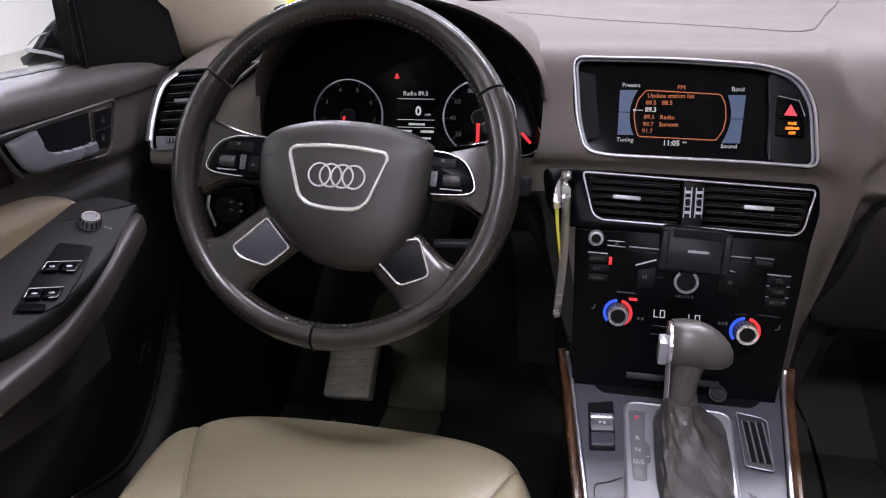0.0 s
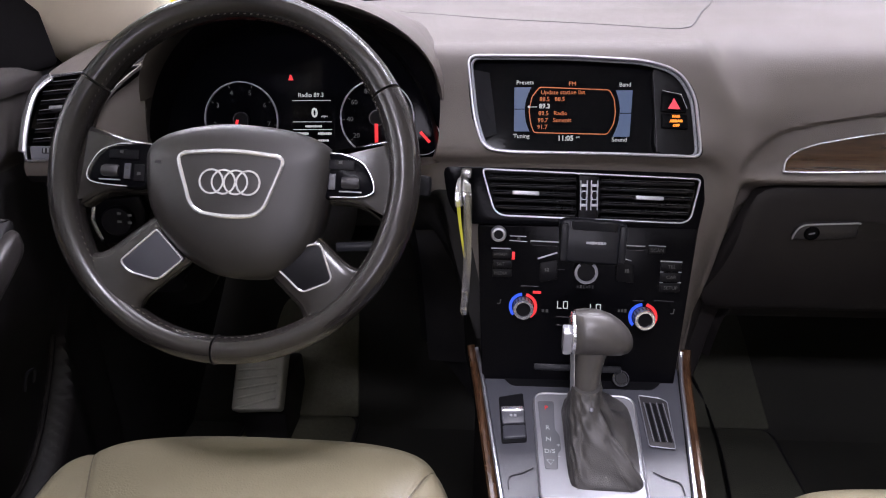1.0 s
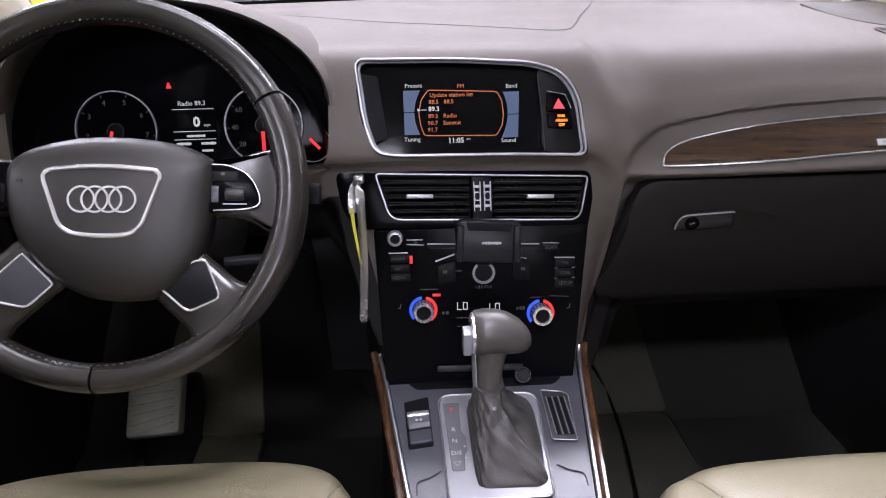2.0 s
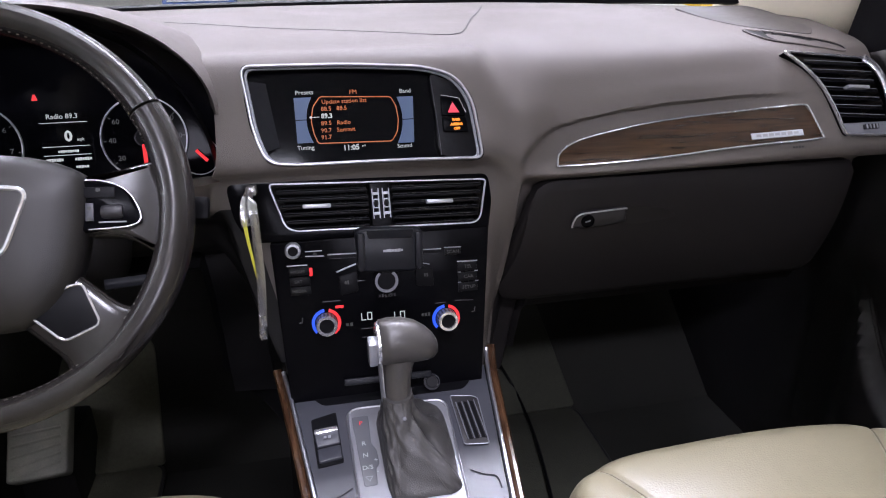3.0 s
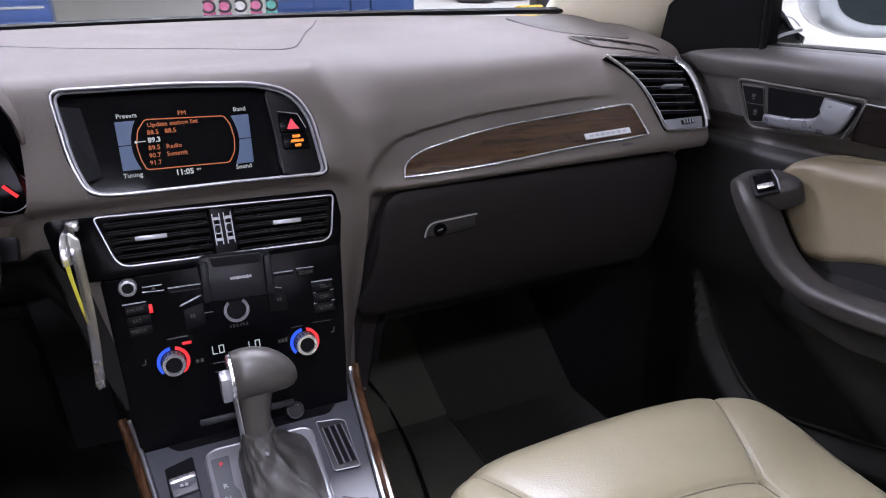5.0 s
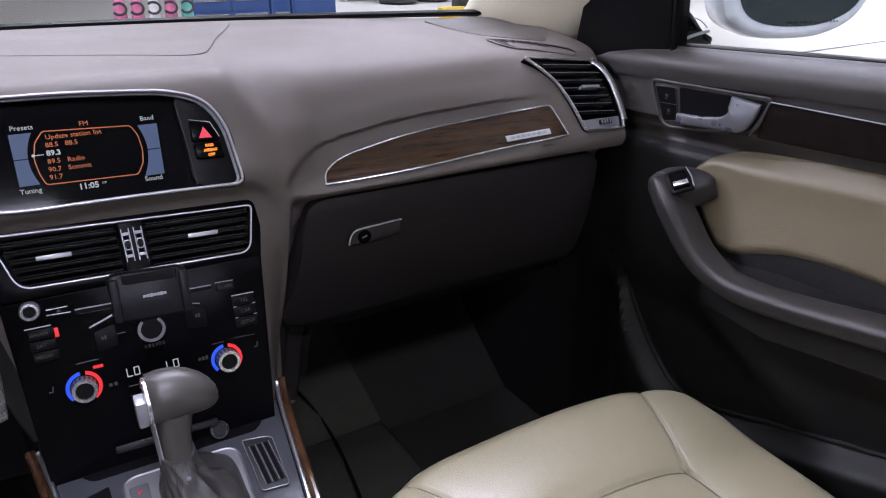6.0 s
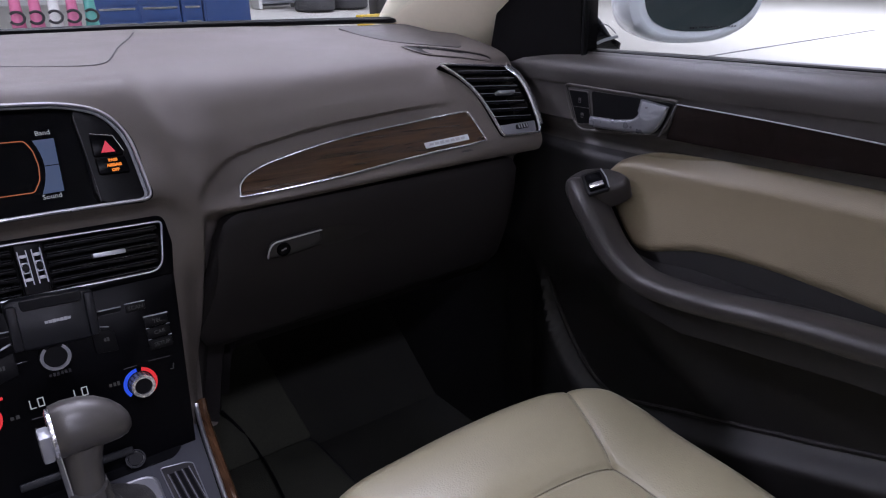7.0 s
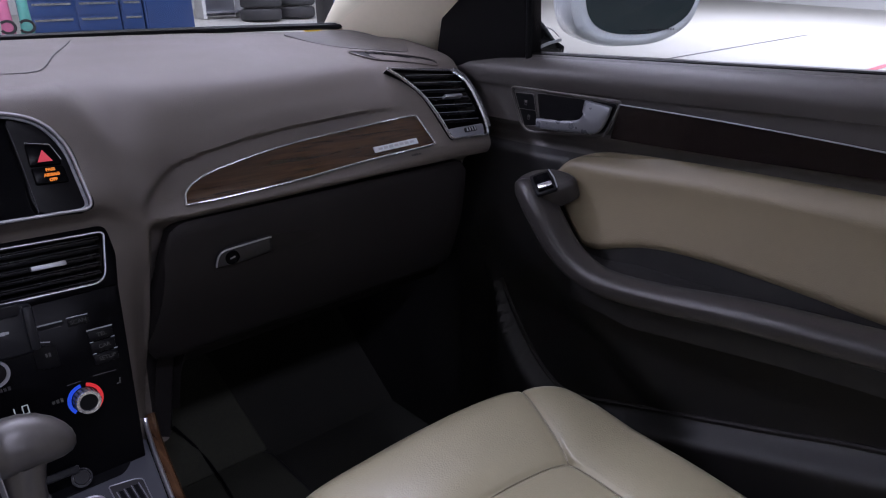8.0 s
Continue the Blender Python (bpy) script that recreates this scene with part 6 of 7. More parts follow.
    part("leather_insert", loft(bmesh.new(), rings), BEIGE, ob, "cream leather door insert", 50)
    # armrest that sweeps down from the switch pod
    path = [(0.678, 0.706, 0.714), (0.668, 0.690, 0.716), (0.657, 0.655, 0.692), (0.651, 0.61, 0.649), (0.648, 0.565, 0.625), (0.647, 0.52, 0.620), (0.648, 0.45, 0.625), (0.650, 0.34, 0.638), (0.653, 0.18, 0.648), (0.656, 0.0, 0.662), (0.658, -0.22, 0.670)]
    width = [0.030, 0.044, 0.050, 0.048, 0.046, 0.046, 0.050, 0.056, 0.06, 0.06, 0.06]
    height = [0.020, 0.030, 0.034, 0.034, 0.035, 0.035, 0.034, 0.034, 0.034, 0.034, 0.034]
    if s < 0:
        path = [(0.678, 0.700, 0.712), (0.660, 0.685, 0.712), (0.652, 0.655, 0.702), (0.646, 0.61, 0.683), (0.644, 0.565, 0.662), (0.644, 0.52, 0.648), (0.646, 0.45, 0.642), (0.648, 0.34, 0.640), (0.652, 0.18, 0.640), (0.655, 0.0, 0.642), (0.658, -0.22, 0.644)]
        width = [0.030, 0.036, 0.035, 0.034, 0.034, 0.036, 0.042, 0.054, 0.06, 0.06, 0.06]
    else:
        path = [(x, y, z + 0.003 * smooth(0.62, 0.54, y)) for x, y, z in path]
        height = [h - 0.007 * smooth(0.66, 0.56, y) for h, (x, y, z) in zip(height, path)]
    c_ = cr([(s * x, y, z) for x, y, z in path], 6)
    w_ = cr([(w, h, 0) for w, h in zip(width, height)], 6)
    rings = []
    for i, p in enumerate(c_):
        t = (c_[min(i + 1, len(c_) - 1)] - c_[max(i - 1, 0)]).normalized()
        side = V((s, 0, 0))
        side = (side - t * side.dot(t)).normalized()
        upv = t.cross(side)
        upv = upv if upv.z > 0 else -upv
        ring = []
        for j in range(28):
            a = 2 * math.pi * j / 28
            ca, sa = math.cos(a), math.sin(a)
            ring.append(p + side * (math.copysign(abs(ca) ** 0.62, ca) * w_[i].x / 2) + upv * (math.copysign(abs(sa) ** 0.62, sa) * w_[i].y / 2))
        rings.append(ring)
    part("armrest", loft(bmesh.new(), rings), GRIP, ob, "dark taupe armrest grip", 70)
    # gap filler between grip and panel: bottom of the grab pocket
    fill = [V((s * x, y, z)) for x, y, z in ((0.655, 0.60, 0.630), (0.720, 0.615, 0.634), (0.720, 0.50, 0.634), (0.720, 0.30, 0.646), (0.720, -0.20, 0.668), (0.66, -0.20, 0.672), (0.655, 0.30, 0.642), (0.652, 0.50, 0.620))]
    part("grab_pocket", slab(fill, (0, 0, 1), 0.05, 0.004), DOOR_SHADED, ob)
    # switch pod on top of the grip
    if s > 0:
        pod = [(0.650, 0.700, 0.729), (0.664, 0.712, 0.728), (0.688, 0.702, 0.738), (0.700, 0.672, 0.746), (0.700, 0.642, 0.744), (0.690, 0.627, 0.738), (0.668, 0.636, 0.726), (0.652, 0.656, 0.719)]
    else:
        pod = [(0.655, 0.695, 0.729), (0.668, 0.708, 0.730), (0.702, 0.690, 0.745), (0.716, 0.630, 0.757), (0.716, 0.54, 0.735), (0.716, 0.46, 0.712), (0.690, 0.43, 0.695), (0.648, 0.45, 0.683), (0.629, 0.52, 0.693), (0.630, 0.60, 0.711)]
    pp = cr([(s * x, y, z) for x, y, z in pod], 5, True)
    nn = V((0, 0, 0))
    for i in range(len(pp)):
        nn += pp[i - 1].cross(pp[i])
    nn.normalize()
    nn = nn if nn.z > 0 else -nn
    cen = sum(pp, V()) / len(pp)
    pp = [p - nn * nn.dot(p - cen) for p in pp]
    podp = part("switch_pod", slab(pp, nn, 0.03 if s > 0 else 0.045, 0.006), GRIP if s > 0 else NEAR_BLACK, ob, "dark switch pod")
    mm = basis(cen, (0, 1, 0), nn)
    mm.translation = cen
    if s > 0:
        o = V((0.667, 0.664, 0))
        o.z = cen.z - (nn.x * (o.x - cen.x) + nn.y * (o.y - cen.y)) / nn.z
        sm = basis(o + nn * 0.0015, (-0.45, -0.55, 0), nn)
        part("switch_frame", slab(rounded([sm @ V(p) for p in ((-0.026, -0.015, 0.001), (0.026, -0.015, 0.001), (0.026, 0.015, 0.001), (-0.026, 0.015, 0.001))], 0.005), nn, 0.004, 0.001), BLACK, podp)
        part("window_switch", box(sm @ Matrix.Translation((0.002, 0, 0.002)), 0.036, 0.022, 0.006, 0.002), GLOSS, podp, "window switch with chrome lip")
        part("switch_lip", box(sm @ Matrix.Translation((0.013, 0, 0.0045)), 0.010, 0.020, 0.004, 0.0015), CHROME, podp)
        part("switch_frame_line", tube([sm @ V((-0.024, 0.0145, 0.0025)), sm @ V((0.0, 0.0165, 0.0025)), sm @ V((0.024, 0.0145, 0.0025))], nn, 0.002, 0.002, seg=6), ALU, podp)
    else:
        def pod_at(x, y, h=0.0):
            return V((x, y, cen.z - (nn.x * (x - cen.x) + nn.y * (y - cen.y)) / nn.z)) + nn * h

        pl = rounded([pod_at(x, y, 0.0012) for x, y in ((-0.6835, 0.596), (-0.6545, 0.613), (-0.6395, 0.570), (-0.631, 0.530), (-0.636, 0.508), (-0.657, 0.489), (-0.671, 0.540))], 0.005, 4)
        part("switch_plate", slab(pl, nn, 0.003, 0.0006), BLACK, podp, "black switch plate")
        for quad in (((-0.672, 0.562), (-0.6483, 0.5832), (-0.6455, 0.5675), (-0.6685, 0.5475)), ((-0.6625, 0.522), (-0.640, 0.5425), (-0.637, 0.5275), (-0.658, 0.508))):
            a, b, c, d = [V((*q, 0)) for q in quad]
            for t0, t1 in ((0.02, 0.48), (0.52, 0.98)):
                cap = [a.lerp(b, t0), a.lerp(b, t1), d.lerp(c, t1), d.lerp(c, t0)]
                sw_ = part("window_switch", slab(rounded([pod_at(p.x, p.y, 0.0055) for p in cap], 0.002, 3), nn, 0.006, 0.0012), GLOSS, podp)
                up_ = (cap[0] + cap[1]) / 2 * 0.42 + (cap[2] + cap[3]) / 2 * 0.58
                part("switch_mark", box(basis(pod_at(up_.x, up_.y, 0.0058), cap[1] - cap[0], nn), 0.0050, 0.0018, 0.0006), SATIN, sw_)
            rim_ = [a.lerp(d, 0.85), a, b, c, d.lerp(c, 0.75)]
            part("switch_rim", tube([pod_at(p.x, p.y, 0.0048) for p in rim_], nn, 0.0017, 0.0016, seg=6), CHROME, podp, "thin chrome rim")
        lock_ = rounded([pod_at(x, y, 0.004) for x, y in ((-0.6575, 0.504), (-0.640, 0.516), (-0.636, 0.507), (-0.655, 0.493))], 0.003, 3)
        part("child_lock_switch", slab(lock_, nn, 0.004, 0.001), GLOSS, podp)
        o = pod_at(-0.6765, 0.641)
        km = basis(o, (1, 0, 0), nn)
        kn = part("mirror_knob", lathe([(0.0118, 0), (0.0112, 0.005), (0.0098, 0.011), (0.0074, 0.012), (0.0066, 0.011), (0.0004, 0.011)], km, 24), LEVER, podp, "ribbed metal mirror knob")
        part("knob_rim", arc_ring(km @ Matrix.Translation((0, 0, 0.0112)), 0.0070, 0.0096, 0.0014, seg=24), CHROME, kn)
        for k in range(14):
            a_ = 2 * math.pi * k / 14
            part("knob_rib", box(km @ pose(0.0110 * math.cos(a_), 0.0110 * math.sin(a_), 0.006, 0, 0, math.degrees(a_)), 0.0014, 0.0018, 0.009), DARK, kn)
        bars("mirror_mark", basis(pod_at(-0.660, 0.648, 0.0004), (1, 0.2, 0), nn), 0.010, 0.004, 2, GATE, podp)
    # speaker grille ring and pocket edge low on the door
    part("pocket_edge", tube(cr([P(y, z, 0.002) for y, z in ((0.790, 0.535), (0.765, 0.484), (0.723, 0.429), (0.677, 0.391), (0.631, 0.381), (0.533, 0.409), (0.36, 0.459), (0.21, 0.503), (0.0, 0.555))], 6), N, 0.007, 0.007, seg=8), DASH_SHADED, ob)
    if s < 0:
        part("bonnet_lever", tube(cr([flat(0.700, 0.520, 0.03), flat(0.705, 0.535, 0.032), flat(0.690, 0.538, 0.032), flat(0.682, 0.518, 0.03)], 4), N, 0.004, 0.004, seg=6), PHONE, ob)
    # black triangle ahead of the glass
    sail = rounded([V((s * 0.729, 0.755, 0.8800)), V((s * 0.727, 0.80, 0.868)), V((s * 0.724, 0.86, 0.866)), V((s * 0.722, 0.960, 0.870)), V((s * 0.722, 0.930, 0.99)), V((s * 0.725, 0.80, 1.09)), V((s * 0.727, 0.757, 1.09))], [0.004, 0.01, 0.01, 0.02, 0.02, 0.01, 0.004], 4)
    part("mirror_triangle", slab(sail, N, 0.03, 0.006), SAIL, ob, "black cloth covered mirror triangle")
    part("window_channel", tube([V((s * 0.731, 0.7535, 0.889)), V((s * 0.731, 0.7545, 1.10)), V((s * 0.715, 0.73, 1.24))], N, 0.010, 0.010, seg=8), BLACK, ob)
    # pane
    pane = [V((s * 0.744, 0.752, 0.88)), V((s * 0.744, -0.42, 0.88)), V((s * 0.655, -0.30, 1.36)), V((s * 0.655, 0.48, 1.36)), V((s * 0.70, 0.752, 1.12))]
    win = part("window_pane", slab(pane, N, 0.004), WIN, ob)
    win.visible_shadow = False
    return ob


door(1, "taupe passenger door with cream insert and dark walnut strip")
door(-1, "taupe driver door with cream insert and window switches")


# ---- door mirrors ----
def door_mirror(s, label):
    ob = thing("door_mirror", (s * 0.90, 0.77, 0.86), label, "door mirror", "door mirrors")
    mn = V((-s * 0.34, -0.94, 0.0)).normalized()
    u = V((s * 0.94, -0.34, 0)).normalized()
    c = V((s * 0.976, 0.7375, 0.981)) if s > 0 else V((s * 1.045, 0.750, 0.985))

    def q(a, b, h=0.0):
        return c + u * a + V((0, 0, b)) + mn * h

    line = cr([q(a, b) for a, b in ((-0.128, 0.03), (-0.122, -0.045), (-0.085, -0.078), (-0.02, -0.088), (0.05, -0.083), (0.105, -0.055), (0.126, 0.0), (0.12, 0.06), (0.08, 0.09), (-0.06, 0.09), (-0.115, 0.07))], 5, True)
    rings = []
    cen = sum(line, V()) / len(line)
    for f, d in ((0.875, 0.0045), (0.90, 0.0050), (1.0, 0.0), (1.02, -0.02), (0.97, -0.06), (0.80, -0.10), (0.5, -0.125), (0.1, -0.13)):
        rings.append([cen + (p - cen) * f + mn * d for p in line])
    part("shell", loft(bmesh.new(), rings), WHITE_PAINT, ob, "white painted mirror shell", 60)
    glass = [cen + (p - cen) * 0.865 + u * 0.006 + V((0, 0, 0.006)) + mn * 0.0055 for p in line]
    part("mirror_glass", slab(glass, mn, 0.003), MIRROR, ob)
    bars("mirror_text", basis(cen + u * 0.03 + V((0, 0, -0.064)) + mn * 0.0062, -u * s, mn), 0.09, 0.0035, 16, SLAT, ob, 0.5)
    foot = [(0.745, 0.80, 0.880), (0.815, 0.795, 0.886), (0.860, 0.790, 0.886), (0.854, 0.792, 0.902), (0.842, 0.795, 0.9145), (0.8117, 0.795, 0.9413), (0.7774, 0.798, 0.9565), (0.745, 0.80, 0.963)]
    base = part("foot", slab(cr([V((s * x, y, z)) for x, y, z in foot], 5, True), (s * 0.1, -1, 0.1), 0.05, 0.012, dome=0.006), GLOSS_FOOT, ob, "gloss black rounded mirror foot")
    # pale strokes drawn as highlights on the gloss black foot
    part("foot_glint", tube(cr([(s * 0.775, 0.781, 0.897), (s * 0.80, 0.781, 0.904), (s * 0.836, 0.782, 0.9085)], 5), (0, -1, 0), 0.005, 0.003, seg=6), ALU, base)
    part("foot_glint", tube(cr([(s * 0.832, 0.783, 0.914), (s * 0.815, 0.783, 0.925), (s * 0.800, 0.784, 0.929)], 5), (0, -1, 0), 0.0016, 0.002, seg=6), ALU, base)
    return ob


door_mirror(1, "white door mirror with dark reflecting glass, passenger side")
door_mirror(-1, "white door mirror on a black foot, driver side")

# ---- pillars, windscreen and plain shell of the cabin ----
for s in (-1, 1):
    pil = thing("windscreen_pillar", (s * 0.71, 1.05, 0.90), "ivory cloth covered windscreen pillar", "pillar", "windscreen pillars", "structure")
    rings = []
    for y, z, x, w, d in ((1.20, 0.845, 0.690, 0.056, 0.05), (1.14, 0.890, 0.690, 0.056, 0.05), (1.09, 0.925, 0.690, 0.058, 0.05), (1.02, 0.985, 0.685, 0.046, 0.046), (0.90, 1.08, 0.675, 0.038, 0.044), (0.70, 1.21, 0.650, 0.036, 0.04), (0.48, 1.35, 0.62, 0.036, 0.04)):
        n = V((-s * 0.7, -0.55, -0.3)).normalized()
        t = V((0, -0.8, 0.55)).normalized()
        sd = t.cross(n).normalized()
        sd = sd if sd.x * s > 0 else -sd
        rings.append([V((s * x, y, z)) + sd * (0.024 + (0.058 - w) * 1.35 + math.cos(a) * (w * 1.35 + 0.024)) + n * (math.sin(a) * d * 0.6) for a in (2 * math.pi * j / 20 for j in range(20))])
    part("pillar_cover", loft(bmesh.new(), rings), PILLAR, pil)
glass_rings = []
for i in range(17):
    x = -0.70 + 1.40 * i / 16
    y0 = 1.40 - 0.60 * x * x
    glass_rings.append([V((x, y0, 0.925)), V((x * 0.97, y0 - 0.42, 1.17)), V((x * 0.92, y0 - 0.86, 1.42))])
bm = loft(bmesh.new(), glass_rings, closed=False, caps=False)
bmesh.ops.solidify(bm, geom=bm.faces[:], thickness=0.004)
ws = part("windscreen", bm, WIN)
ws.visible_shadow = False
tagged(ws, "clear curved windscreen above the dashboard", "window", kind="structure")
seal = thing("windscreen_seal", (0, 1.3, 0.93), "black rubber seal and wiper cowl at the windscreen foot", "seal", kind="structure")
part("seal_strip", tube([V((x, 1.385 - 0.60 * x * x, 0.9335)) for x in [-0.66 + 1.32 * i / 40 for i in range(41)]], (0, 0, 1), 0.03, 0.012, seg=8), BLACK, seal)

floor_ = part("floor", box(pose(0, 0.0, 0.05), 1.56, 3.3, 0.10), CARPET)
tagged(floor_, "dark carpeted cabin floor", "floor", kind="structure")
bm = bmesh.new()
for x0, x1, y0, y1 in ((-0.66, 0.66, 0.54, 0.36), (-0.66, 0.66, -0.45, -1.55), (-0.66, -0.44, 0.36, -0.45), (0.44, 0.66, 0.36, -0.45)):
    box(pose((x0 + x1) / 2, (y0 + y1) / 2, 1.455), x1 - x0, y0 - y1, 0.04, 0.006, bm)
ceiling = part("ceiling", bm, PILLAR)
roof_glass = part("roof_window", box(pose(0, -0.045, 1.462), 0.90, 0.83, 0.006), WIN)
roof_glass.visible_shadow = False
tagged(roof_glass, "clear panoramic roof window in the headliner", "window", kind="structure")
tagged(ceiling, "ivory cloth headliner", "ceiling", kind="structure")
fire = part("wall_front", box(pose(0, 1.47, 0.50), 1.56, 0.04, 0.80), CARPET)
tagged(fire, "dark carpeted bulkhead under the dashboard", "wall", kind="structure")
toe = part("toe_board", box(pose(0, 1.33, 0.20, 38), 1.54, 0.42, 0.03), CARPET)
tagged(toe, "dark carpeted toe board", "floor", kind="structure")
for s in (-1, 1):
    w = part("wall_side", box(pose(s * 0.80, 1.18, 0.46), 0.10, 0.60, 0.84), DARK)
    tagged(w, "dark footwell side wall", "wall", kind="structure")
    w = part("wall_rear_side", box(pose(s * 0.80, -1.05, 0.50), 0.06, 1.22, 0.84), DARK)
    tagged(w, "plain rear side wall of the cabin", "wall", kind="structure")
    w = part("sill", box(pose(s * 0.78, 0.2, 0.17), 0.10, 1.4, 0.16, 0.02), DARK)
    tagged(w, "dark door sill", "sill", kind="structure")
    w = part("door_pillar", box(pose(s * 0.73, -0.42, 1.13, 0, s * -10), 0.07, 0.11, 0.62, 0.02), PILLAR)
    tagged(w, "ivory pillar behind the front door", "pillar", kind="structure")
w = part("wall_rear", box(pose(0, -1.63, 0.50), 1.6, 0.06, 0.84), DARK)
tagged(w, "plain rear wall of the cabin", "wall", kind="structure")

# ---- footwells ----
# both mats are cut to the width of the lit floor patches
for cx, wide, label in ((-0.51, 0.115, "olive grey floor mat cut to the lit patch, driver footwell"), (0.315, 0.125, "olive grey floor mat darkened for shade, passenger footwell")):
    fm = thing("floor_mat", (cx, 1.0, 0.104), label, "floor mat", "floor mats")
    line = rounded([(cx - wide, 0.78, 0.112), (cx + wide, 0.78, 0.112), (cx + wide, 1.20, 0.112), (cx - wide, 1.20, 0.112)], 0.04, 5)
    part("pile_surface", slab([V(p) for p in line], (0, 0, 1), 0.008, 0.003), MAT_LIT if cx < 0 else MAT_SHADED, fm)
    up, nt = V((0, 0.788, 0.616)), V((0, -0.616, 0.788))
    t0 = V((cx, 1.33, 0.20)) + nt * 0.022
    tongue = rounded([t0 + V((-wide, 0, 0)) + up * -0.163, t0 + V((wide, 0, 0)) + up * -0.163, t0 + V((wide - 0.03, 0, 0)) + up * 0.12, t0 + V((0.03 - wide, 0, 0)) + up * 0.12], [0.01, 0.01, 0.05, 0.05], 5)
    part("toe_flap", slab(tongue, nt, 0.007, 0.003), MAT_LIT if cx < 0 else MAT_SHADED, fm)
    part("mat_edge", tube([V(p) - V((0, 0, 0.003)) for p in line], (0, 0, 1), 0.010, 0.008, True, 6), DARK, fm)
rest = thing("foot_rest", (-0.57, 1.10, 0.15), "worn grey ribbed rubber foot rest", "foot rest")
FR = basis((-0.560, 1.085, 0.262), (1, 0, 0.05), (0, -0.72, 0.69))
part("rest_plate", slab(rounded([FR @ V(p) for p in ((-0.046, -0.050, 0), (0.047, -0.048, 0), (0.050, 0.07, 0), (-0.046, 0.07, 0))], 0.008), FR.col[2][:3], 0.03, 0.004), RUBBER, rest)
for i in range(5):
    part("rib", tube([FR @ V((-0.038, -0.046 + 0.018 * i, 0.001)), FR @ V((0.038, -0.026 + 0.014 * i, 0.001))], FR.col[2][:3], 0.006, 0.004, seg=6), RUBBER, rest)
part("rest_support", box(pose(-0.565, 1.18, 0.1625), 0.09, 0.15, 0.135, 0.01), DARK, rest)
cable = thing("loose_cable", (0.30, 1.0, 0.12), "thin black cable lying on the mat beside the console", "cable")
part("wire", tube(cr([(0.275, 0.86, 0.125), (0.296, 0.957, 0.122), (0.316, 1.08, 0.122), (0.325, 1.165, 0.122), (0.317, 1.235, 0.150), (0.285, 1.262, 0.206)], 8), (0, 0, 1), 0.006, 0.006, seg=8), BLACK, cable)

# ---- the workshop around the car ----
TILT_G = 0.075


def gz(y):
    return -0.42 + TILT_G * y


GM = basis((0, 0, -0.42), (1, 0, 0), (0, -TILT_G, 1))
g = part("ground", box(GM @ Matrix.Translation((0, 0, -0.1)), 60, 60, 0.2), CONCRETE)
tagged(g, "pale sealed concrete workshop floor", "floor", kind="structure")
joint = part("floor_joint", box(GM @ pose(11.4, 5.88, 0.004, 0, 0, 3.5), 6.4, 0.045, 0.004), DARK)
tagged(joint, "dark joint line in the workshop floor", "floor joint", kind="structure")
mark = part("floor_marking", box(GM @ pose(11.2, 3.60, 0.004, 0, 0, 3.0), 2.6, 0.10, 0.004), RED_MARK)
tagged(mark, "faded red painted line on the workshop floor", "floor marking", kind="structure")
wall = part("wall_workshop", box(pose(0, 16.4, 2.5), 60, 0.2, 6.5), WALL)
tagged(wall, "white workshop wall", "wall", kind="structure")
w = part("wall_left", box(pose(-7.0, 2, 2.0), 0.2, 30, 5.0), WALL)
tagged(w, "white workshop side wall", "wall", kind="structure")
w = part("wall_right", box(pose(24.0, 5, 2.0), 0.2, 30, 6.0), WALL)
tagged(w, "white workshop side wall far off", "wall", kind="structure")
# unseen wall, added dark so that the door mirror reflects dark teal
w = part("wall_back", box(pose(0, -7.0, 2.0), 60, 0.2, 6.0), WALL_DARK)
tagged(w, "unseen rear wall kept dark for the mirror glass", "wall", kind="structure")
hc = part("ceiling_workshop", box(pose(0, 5, 4.3), 60, 30, 0.2), WALL)
tagged(hc, "white workshop ceiling", "ceiling", kind="structure")


def tool_cabinet(x, y, w, label, drawers, plain=False):
    z = gz(y)
    ob = thing("tool_cabinet", (x, y, z), label, "tool cabinet", "tool cabinets")
    h = 1.75
    part("cabinet_body", box(pose(x, y, z + h / 2), w, 0.6, h, 0.02), BLUE, ob)
    if plain:
        d = part("cabinet_door", box(pose(x, y - 0.305, z + h / 2), w - 0.05, 0.02, h - 0.12, 0.006), BLUE, ob)
        part("door_handle", box(pose(x - w * 0.38, y - 0.325, z + 0.95), 0.02, 0.02, 0.16), CHROME, d)
        return
    for i in range(9):
        for k in range(drawers):
            cx = x - w / 2 + w * (k + 0.5) / drawers
            dz = z + 0.12 + 0.185 * i
            d = part("drawer", box(pose(cx, y - 0.305, dz + 0.085), w / drawers - 0.03, 0.02, 0.165, 0.004), BLUE, ob)
            part("drawer_handle", box(pose(cx, y - 0.325, dz + 0.14), (w / drawers - 0.06) * 0.92, 0.02, 0.026), CHROME, d)


tool_cabinet(2.46, 10.3, 1.07, "wide blue steel tool cabinet with long pale drawer handles", 2)
tool_cabinet(3.15, 10.3, 0.28, "narrow blue steel drawer unit with pale handles", 1)
tool_cabinet(3.64, 10.3, 0.66, "blue steel cabinet with one plain door", 1, True)
tool_cabinet(-1.2, 10.3, 0.9, "blue steel tool cabinet standing apart", 1)


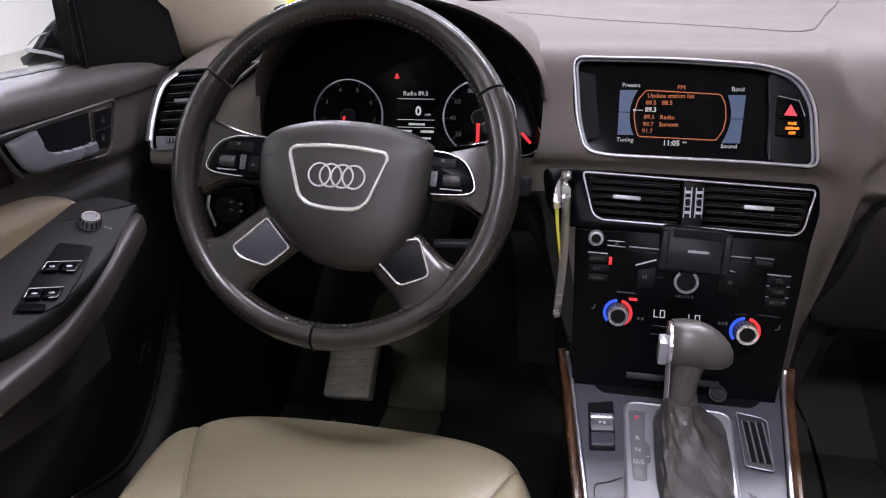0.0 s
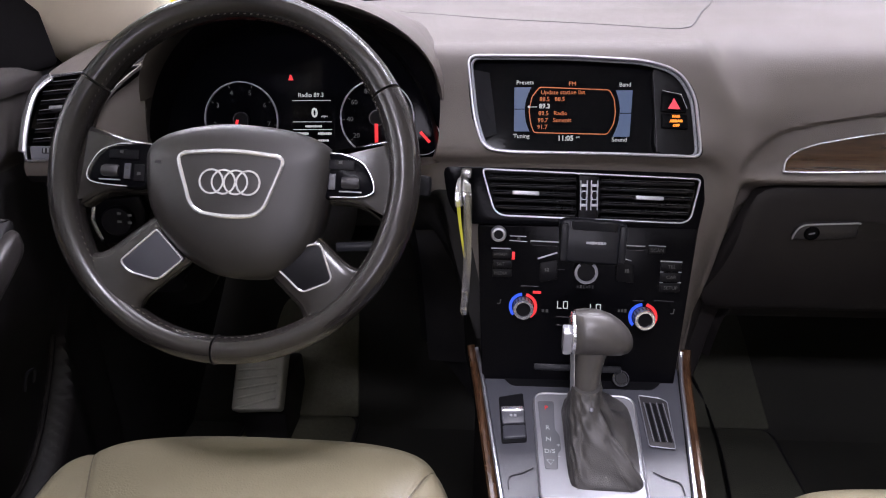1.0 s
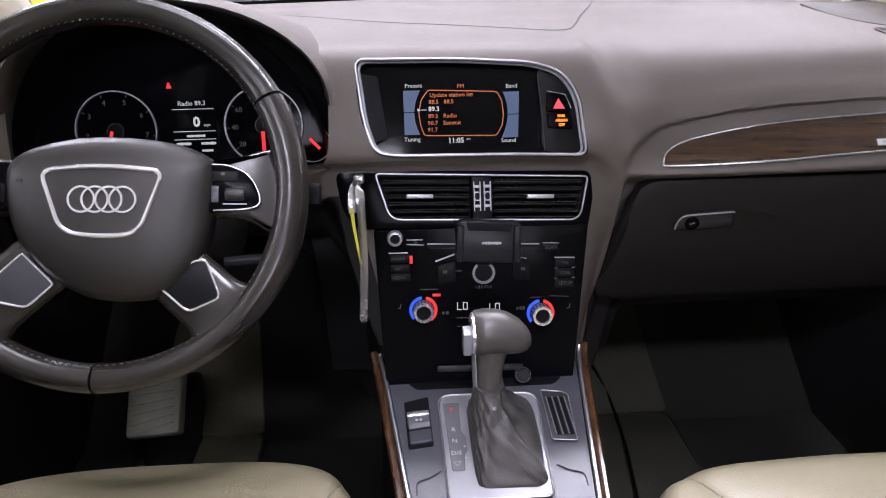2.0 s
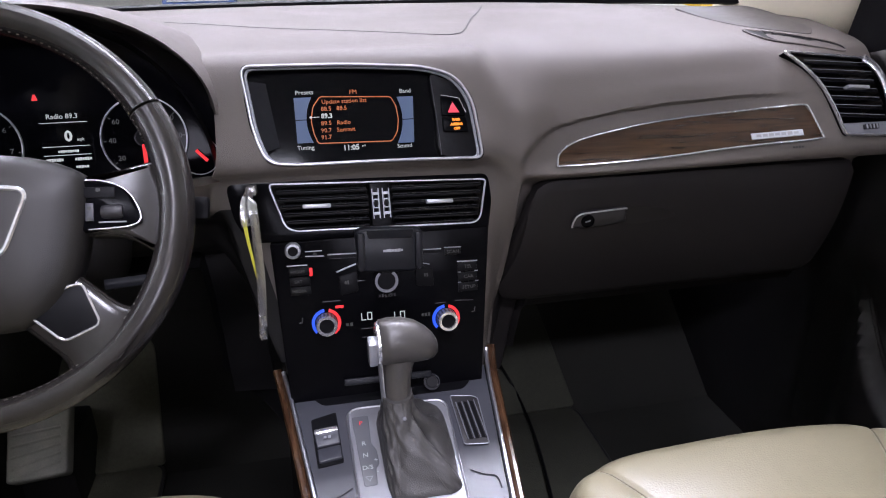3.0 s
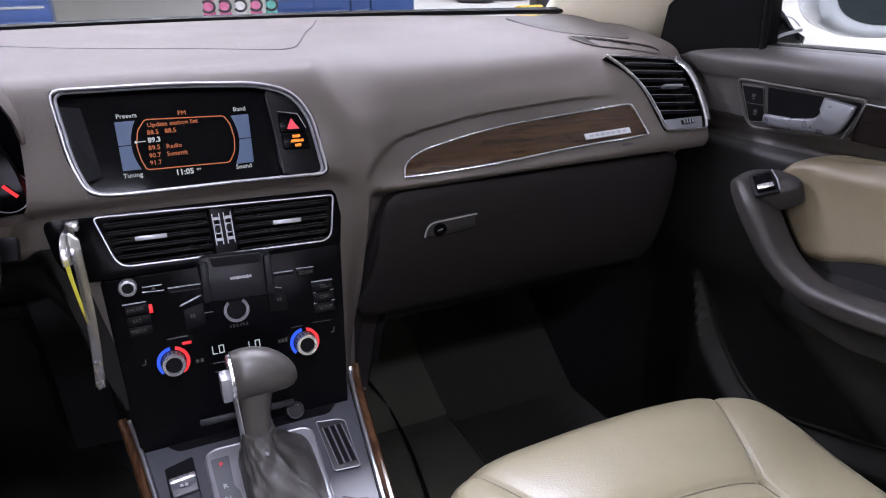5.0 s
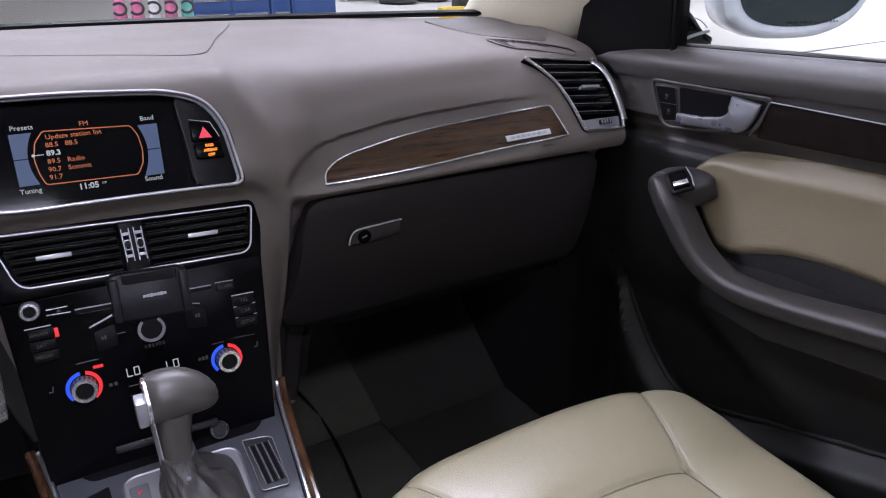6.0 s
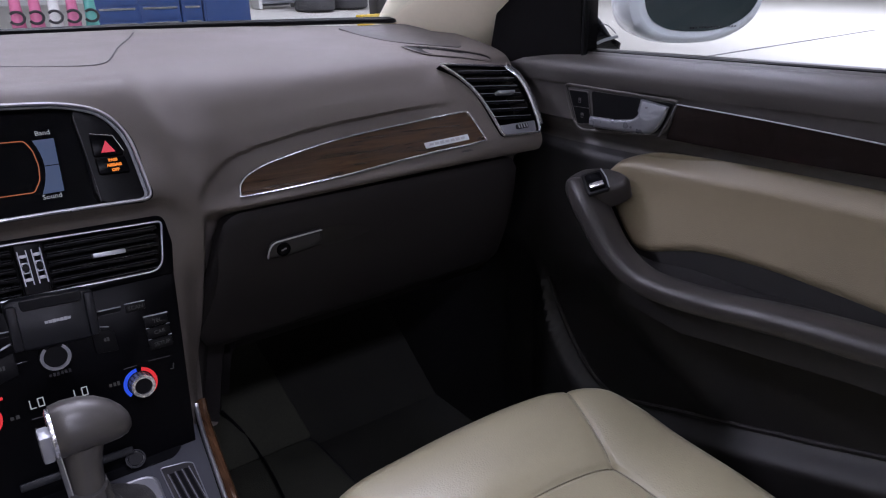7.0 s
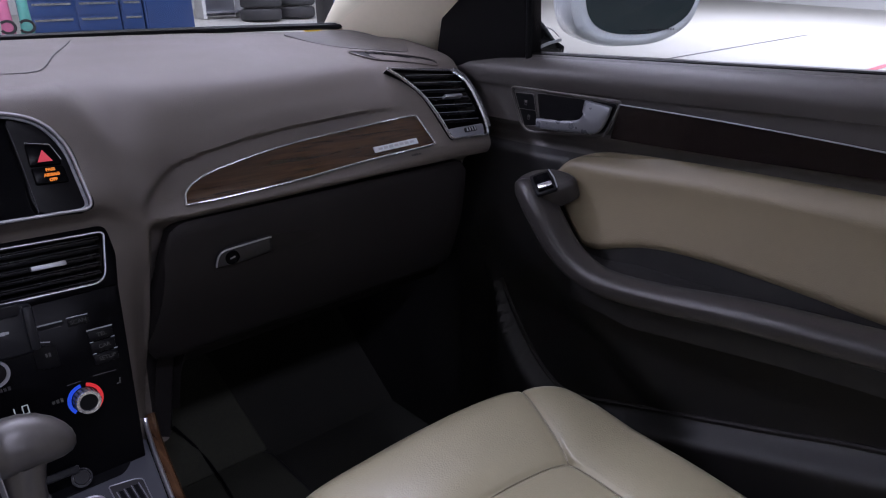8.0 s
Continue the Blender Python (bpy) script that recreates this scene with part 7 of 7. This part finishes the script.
def tyre_stack(x, y, n, label):
    z = gz(y)
    ob = thing("tyre_stack", (x, y, z), label, "tyres", "tyre stacks")
    for i in range(n):
        m = pose(x + 0.02 * ((i * 7) % 3 - 1), y, z + 0.24 * i)
        prof = [(0.22, 0.03), (0.33, 0.0), (0.385, 0.03), (0.40, 0.07), (0.395, 0.12), (0.40, 0.17), (0.385, 0.21), (0.33, 0.235), (0.22, 0.21)]
        part("tyre", lathe(prof, m, 32), TYRE, ob)


tyre_stack(6.63, 13.2, 4, "stack of worn black tyres on the workshop floor")
tyre_stack(7.50, 13.4, 4, "second stack of black tyres on the workshop floor")
lift = thing("lift_post", (6.45, 10.4, gz(10.4)), "blue and grey lift post with yellow arms", "vehicle lift")
part("post", box(pose(6.56, 10.4, gz(10.4) + 1.4), 0.24, 0.34, 2.8, 0.02), BLUE, lift)
part("carriage", box(pose(6.33, 10.38, gz(10.4) + 1.1), 0.20, 0.26, 1.9, 0.02), DARK, lift, "dark grey carriage")
part("arm", box(pose(6.05, 10.2, gz(10.2) + 0.18, 0, 0, 12), 0.5, 0.14, 0.12, 0.03), LIFT_Y, lift)
part("arm", box(pose(6.70, 10.2, gz(10.2) + 0.18, 0, 0, -12), 0.5, 0.14, 0.12, 0.03), LIFT_Y, lift)
part("foot_plate", box(pose(6.45, 10.4, gz(10.4) + 0.03), 0.7, 0.6, 0.05), LIFT_Y, lift)
rack = thing("bottle_rack", (1.3, 8.9, gz(8.9)), "low rack of pink, white and teal cylinders with hooked tops", "rack")
part("rack_base", box(pose(1.31, 8.9, gz(8.9) + 0.05), 1.0, 0.34, 0.10, 0.02), DARK, rack)
for i, mat in enumerate((PINK, PINK, WALL, PINK, TEAL)):
    bx, bz = 0.95 + 0.18 * i, gz(8.9) + 0.10
    part("cylinder", lathe([(0.085, 0), (0.092, 0.02), (0.080, 0.20), (0.062, 0.42), (0.052, 0.60), (0.050, 0.75), (0.0005, 0.76)], pose(bx, 8.9, bz), 20), mat, rack)
    hook = [(bx - 0.02 + 0.072 * math.cos(a), 8.79, bz + 0.42 + 0.062 * math.sin(a)) for a in (radians(-150 + 290 * k / 12) for k in range(13))]
    part("hook", tube(hook, (0, 1, 0), 0.03, 0.03, seg=8), DARK, rack, "dark curled hook")
stand = thing("work_stand", (6.1, 14.0, gz(14)), "white framed grey steel shelf unit against the wall", "shelf")
for x in (5.73, 6.58):
    part("upright", box(pose(x, 14.0, gz(14) + 1.1), 0.07, 0.4, 2.2, 0.01), WALL, stand)
for k in range(4):
    part("shelf_board", box(pose(6.155, 14.05, gz(14) + 0.12 + 0.55 * k), 0.78, 0.42, 0.04, 0.006), ALU, stand)
part("back_panel", box(pose(6.155, 14.24, gz(14) + 1.05), 0.78, 0.02, 2.0), ALU, stand)
post = thing("yellow_post", (-2.85, 6.0, gz(6.0)), "yellow painted steel post on the workshop floor", "post")
part("post_body", lathe([(0.10, 0.02), (0.10, 1.10), (0.09, 1.13), (0.06, 1.15), (0.001, 1.155)], pose(-2.85, 6.0, gz(6.0)), 24), LIFT_Y, post)
part("post_foot", box(pose(-2.85, 6.0, gz(6.0) + 0.015), 0.3, 0.3, 0.03, 0.004), LIFT_Y, post)
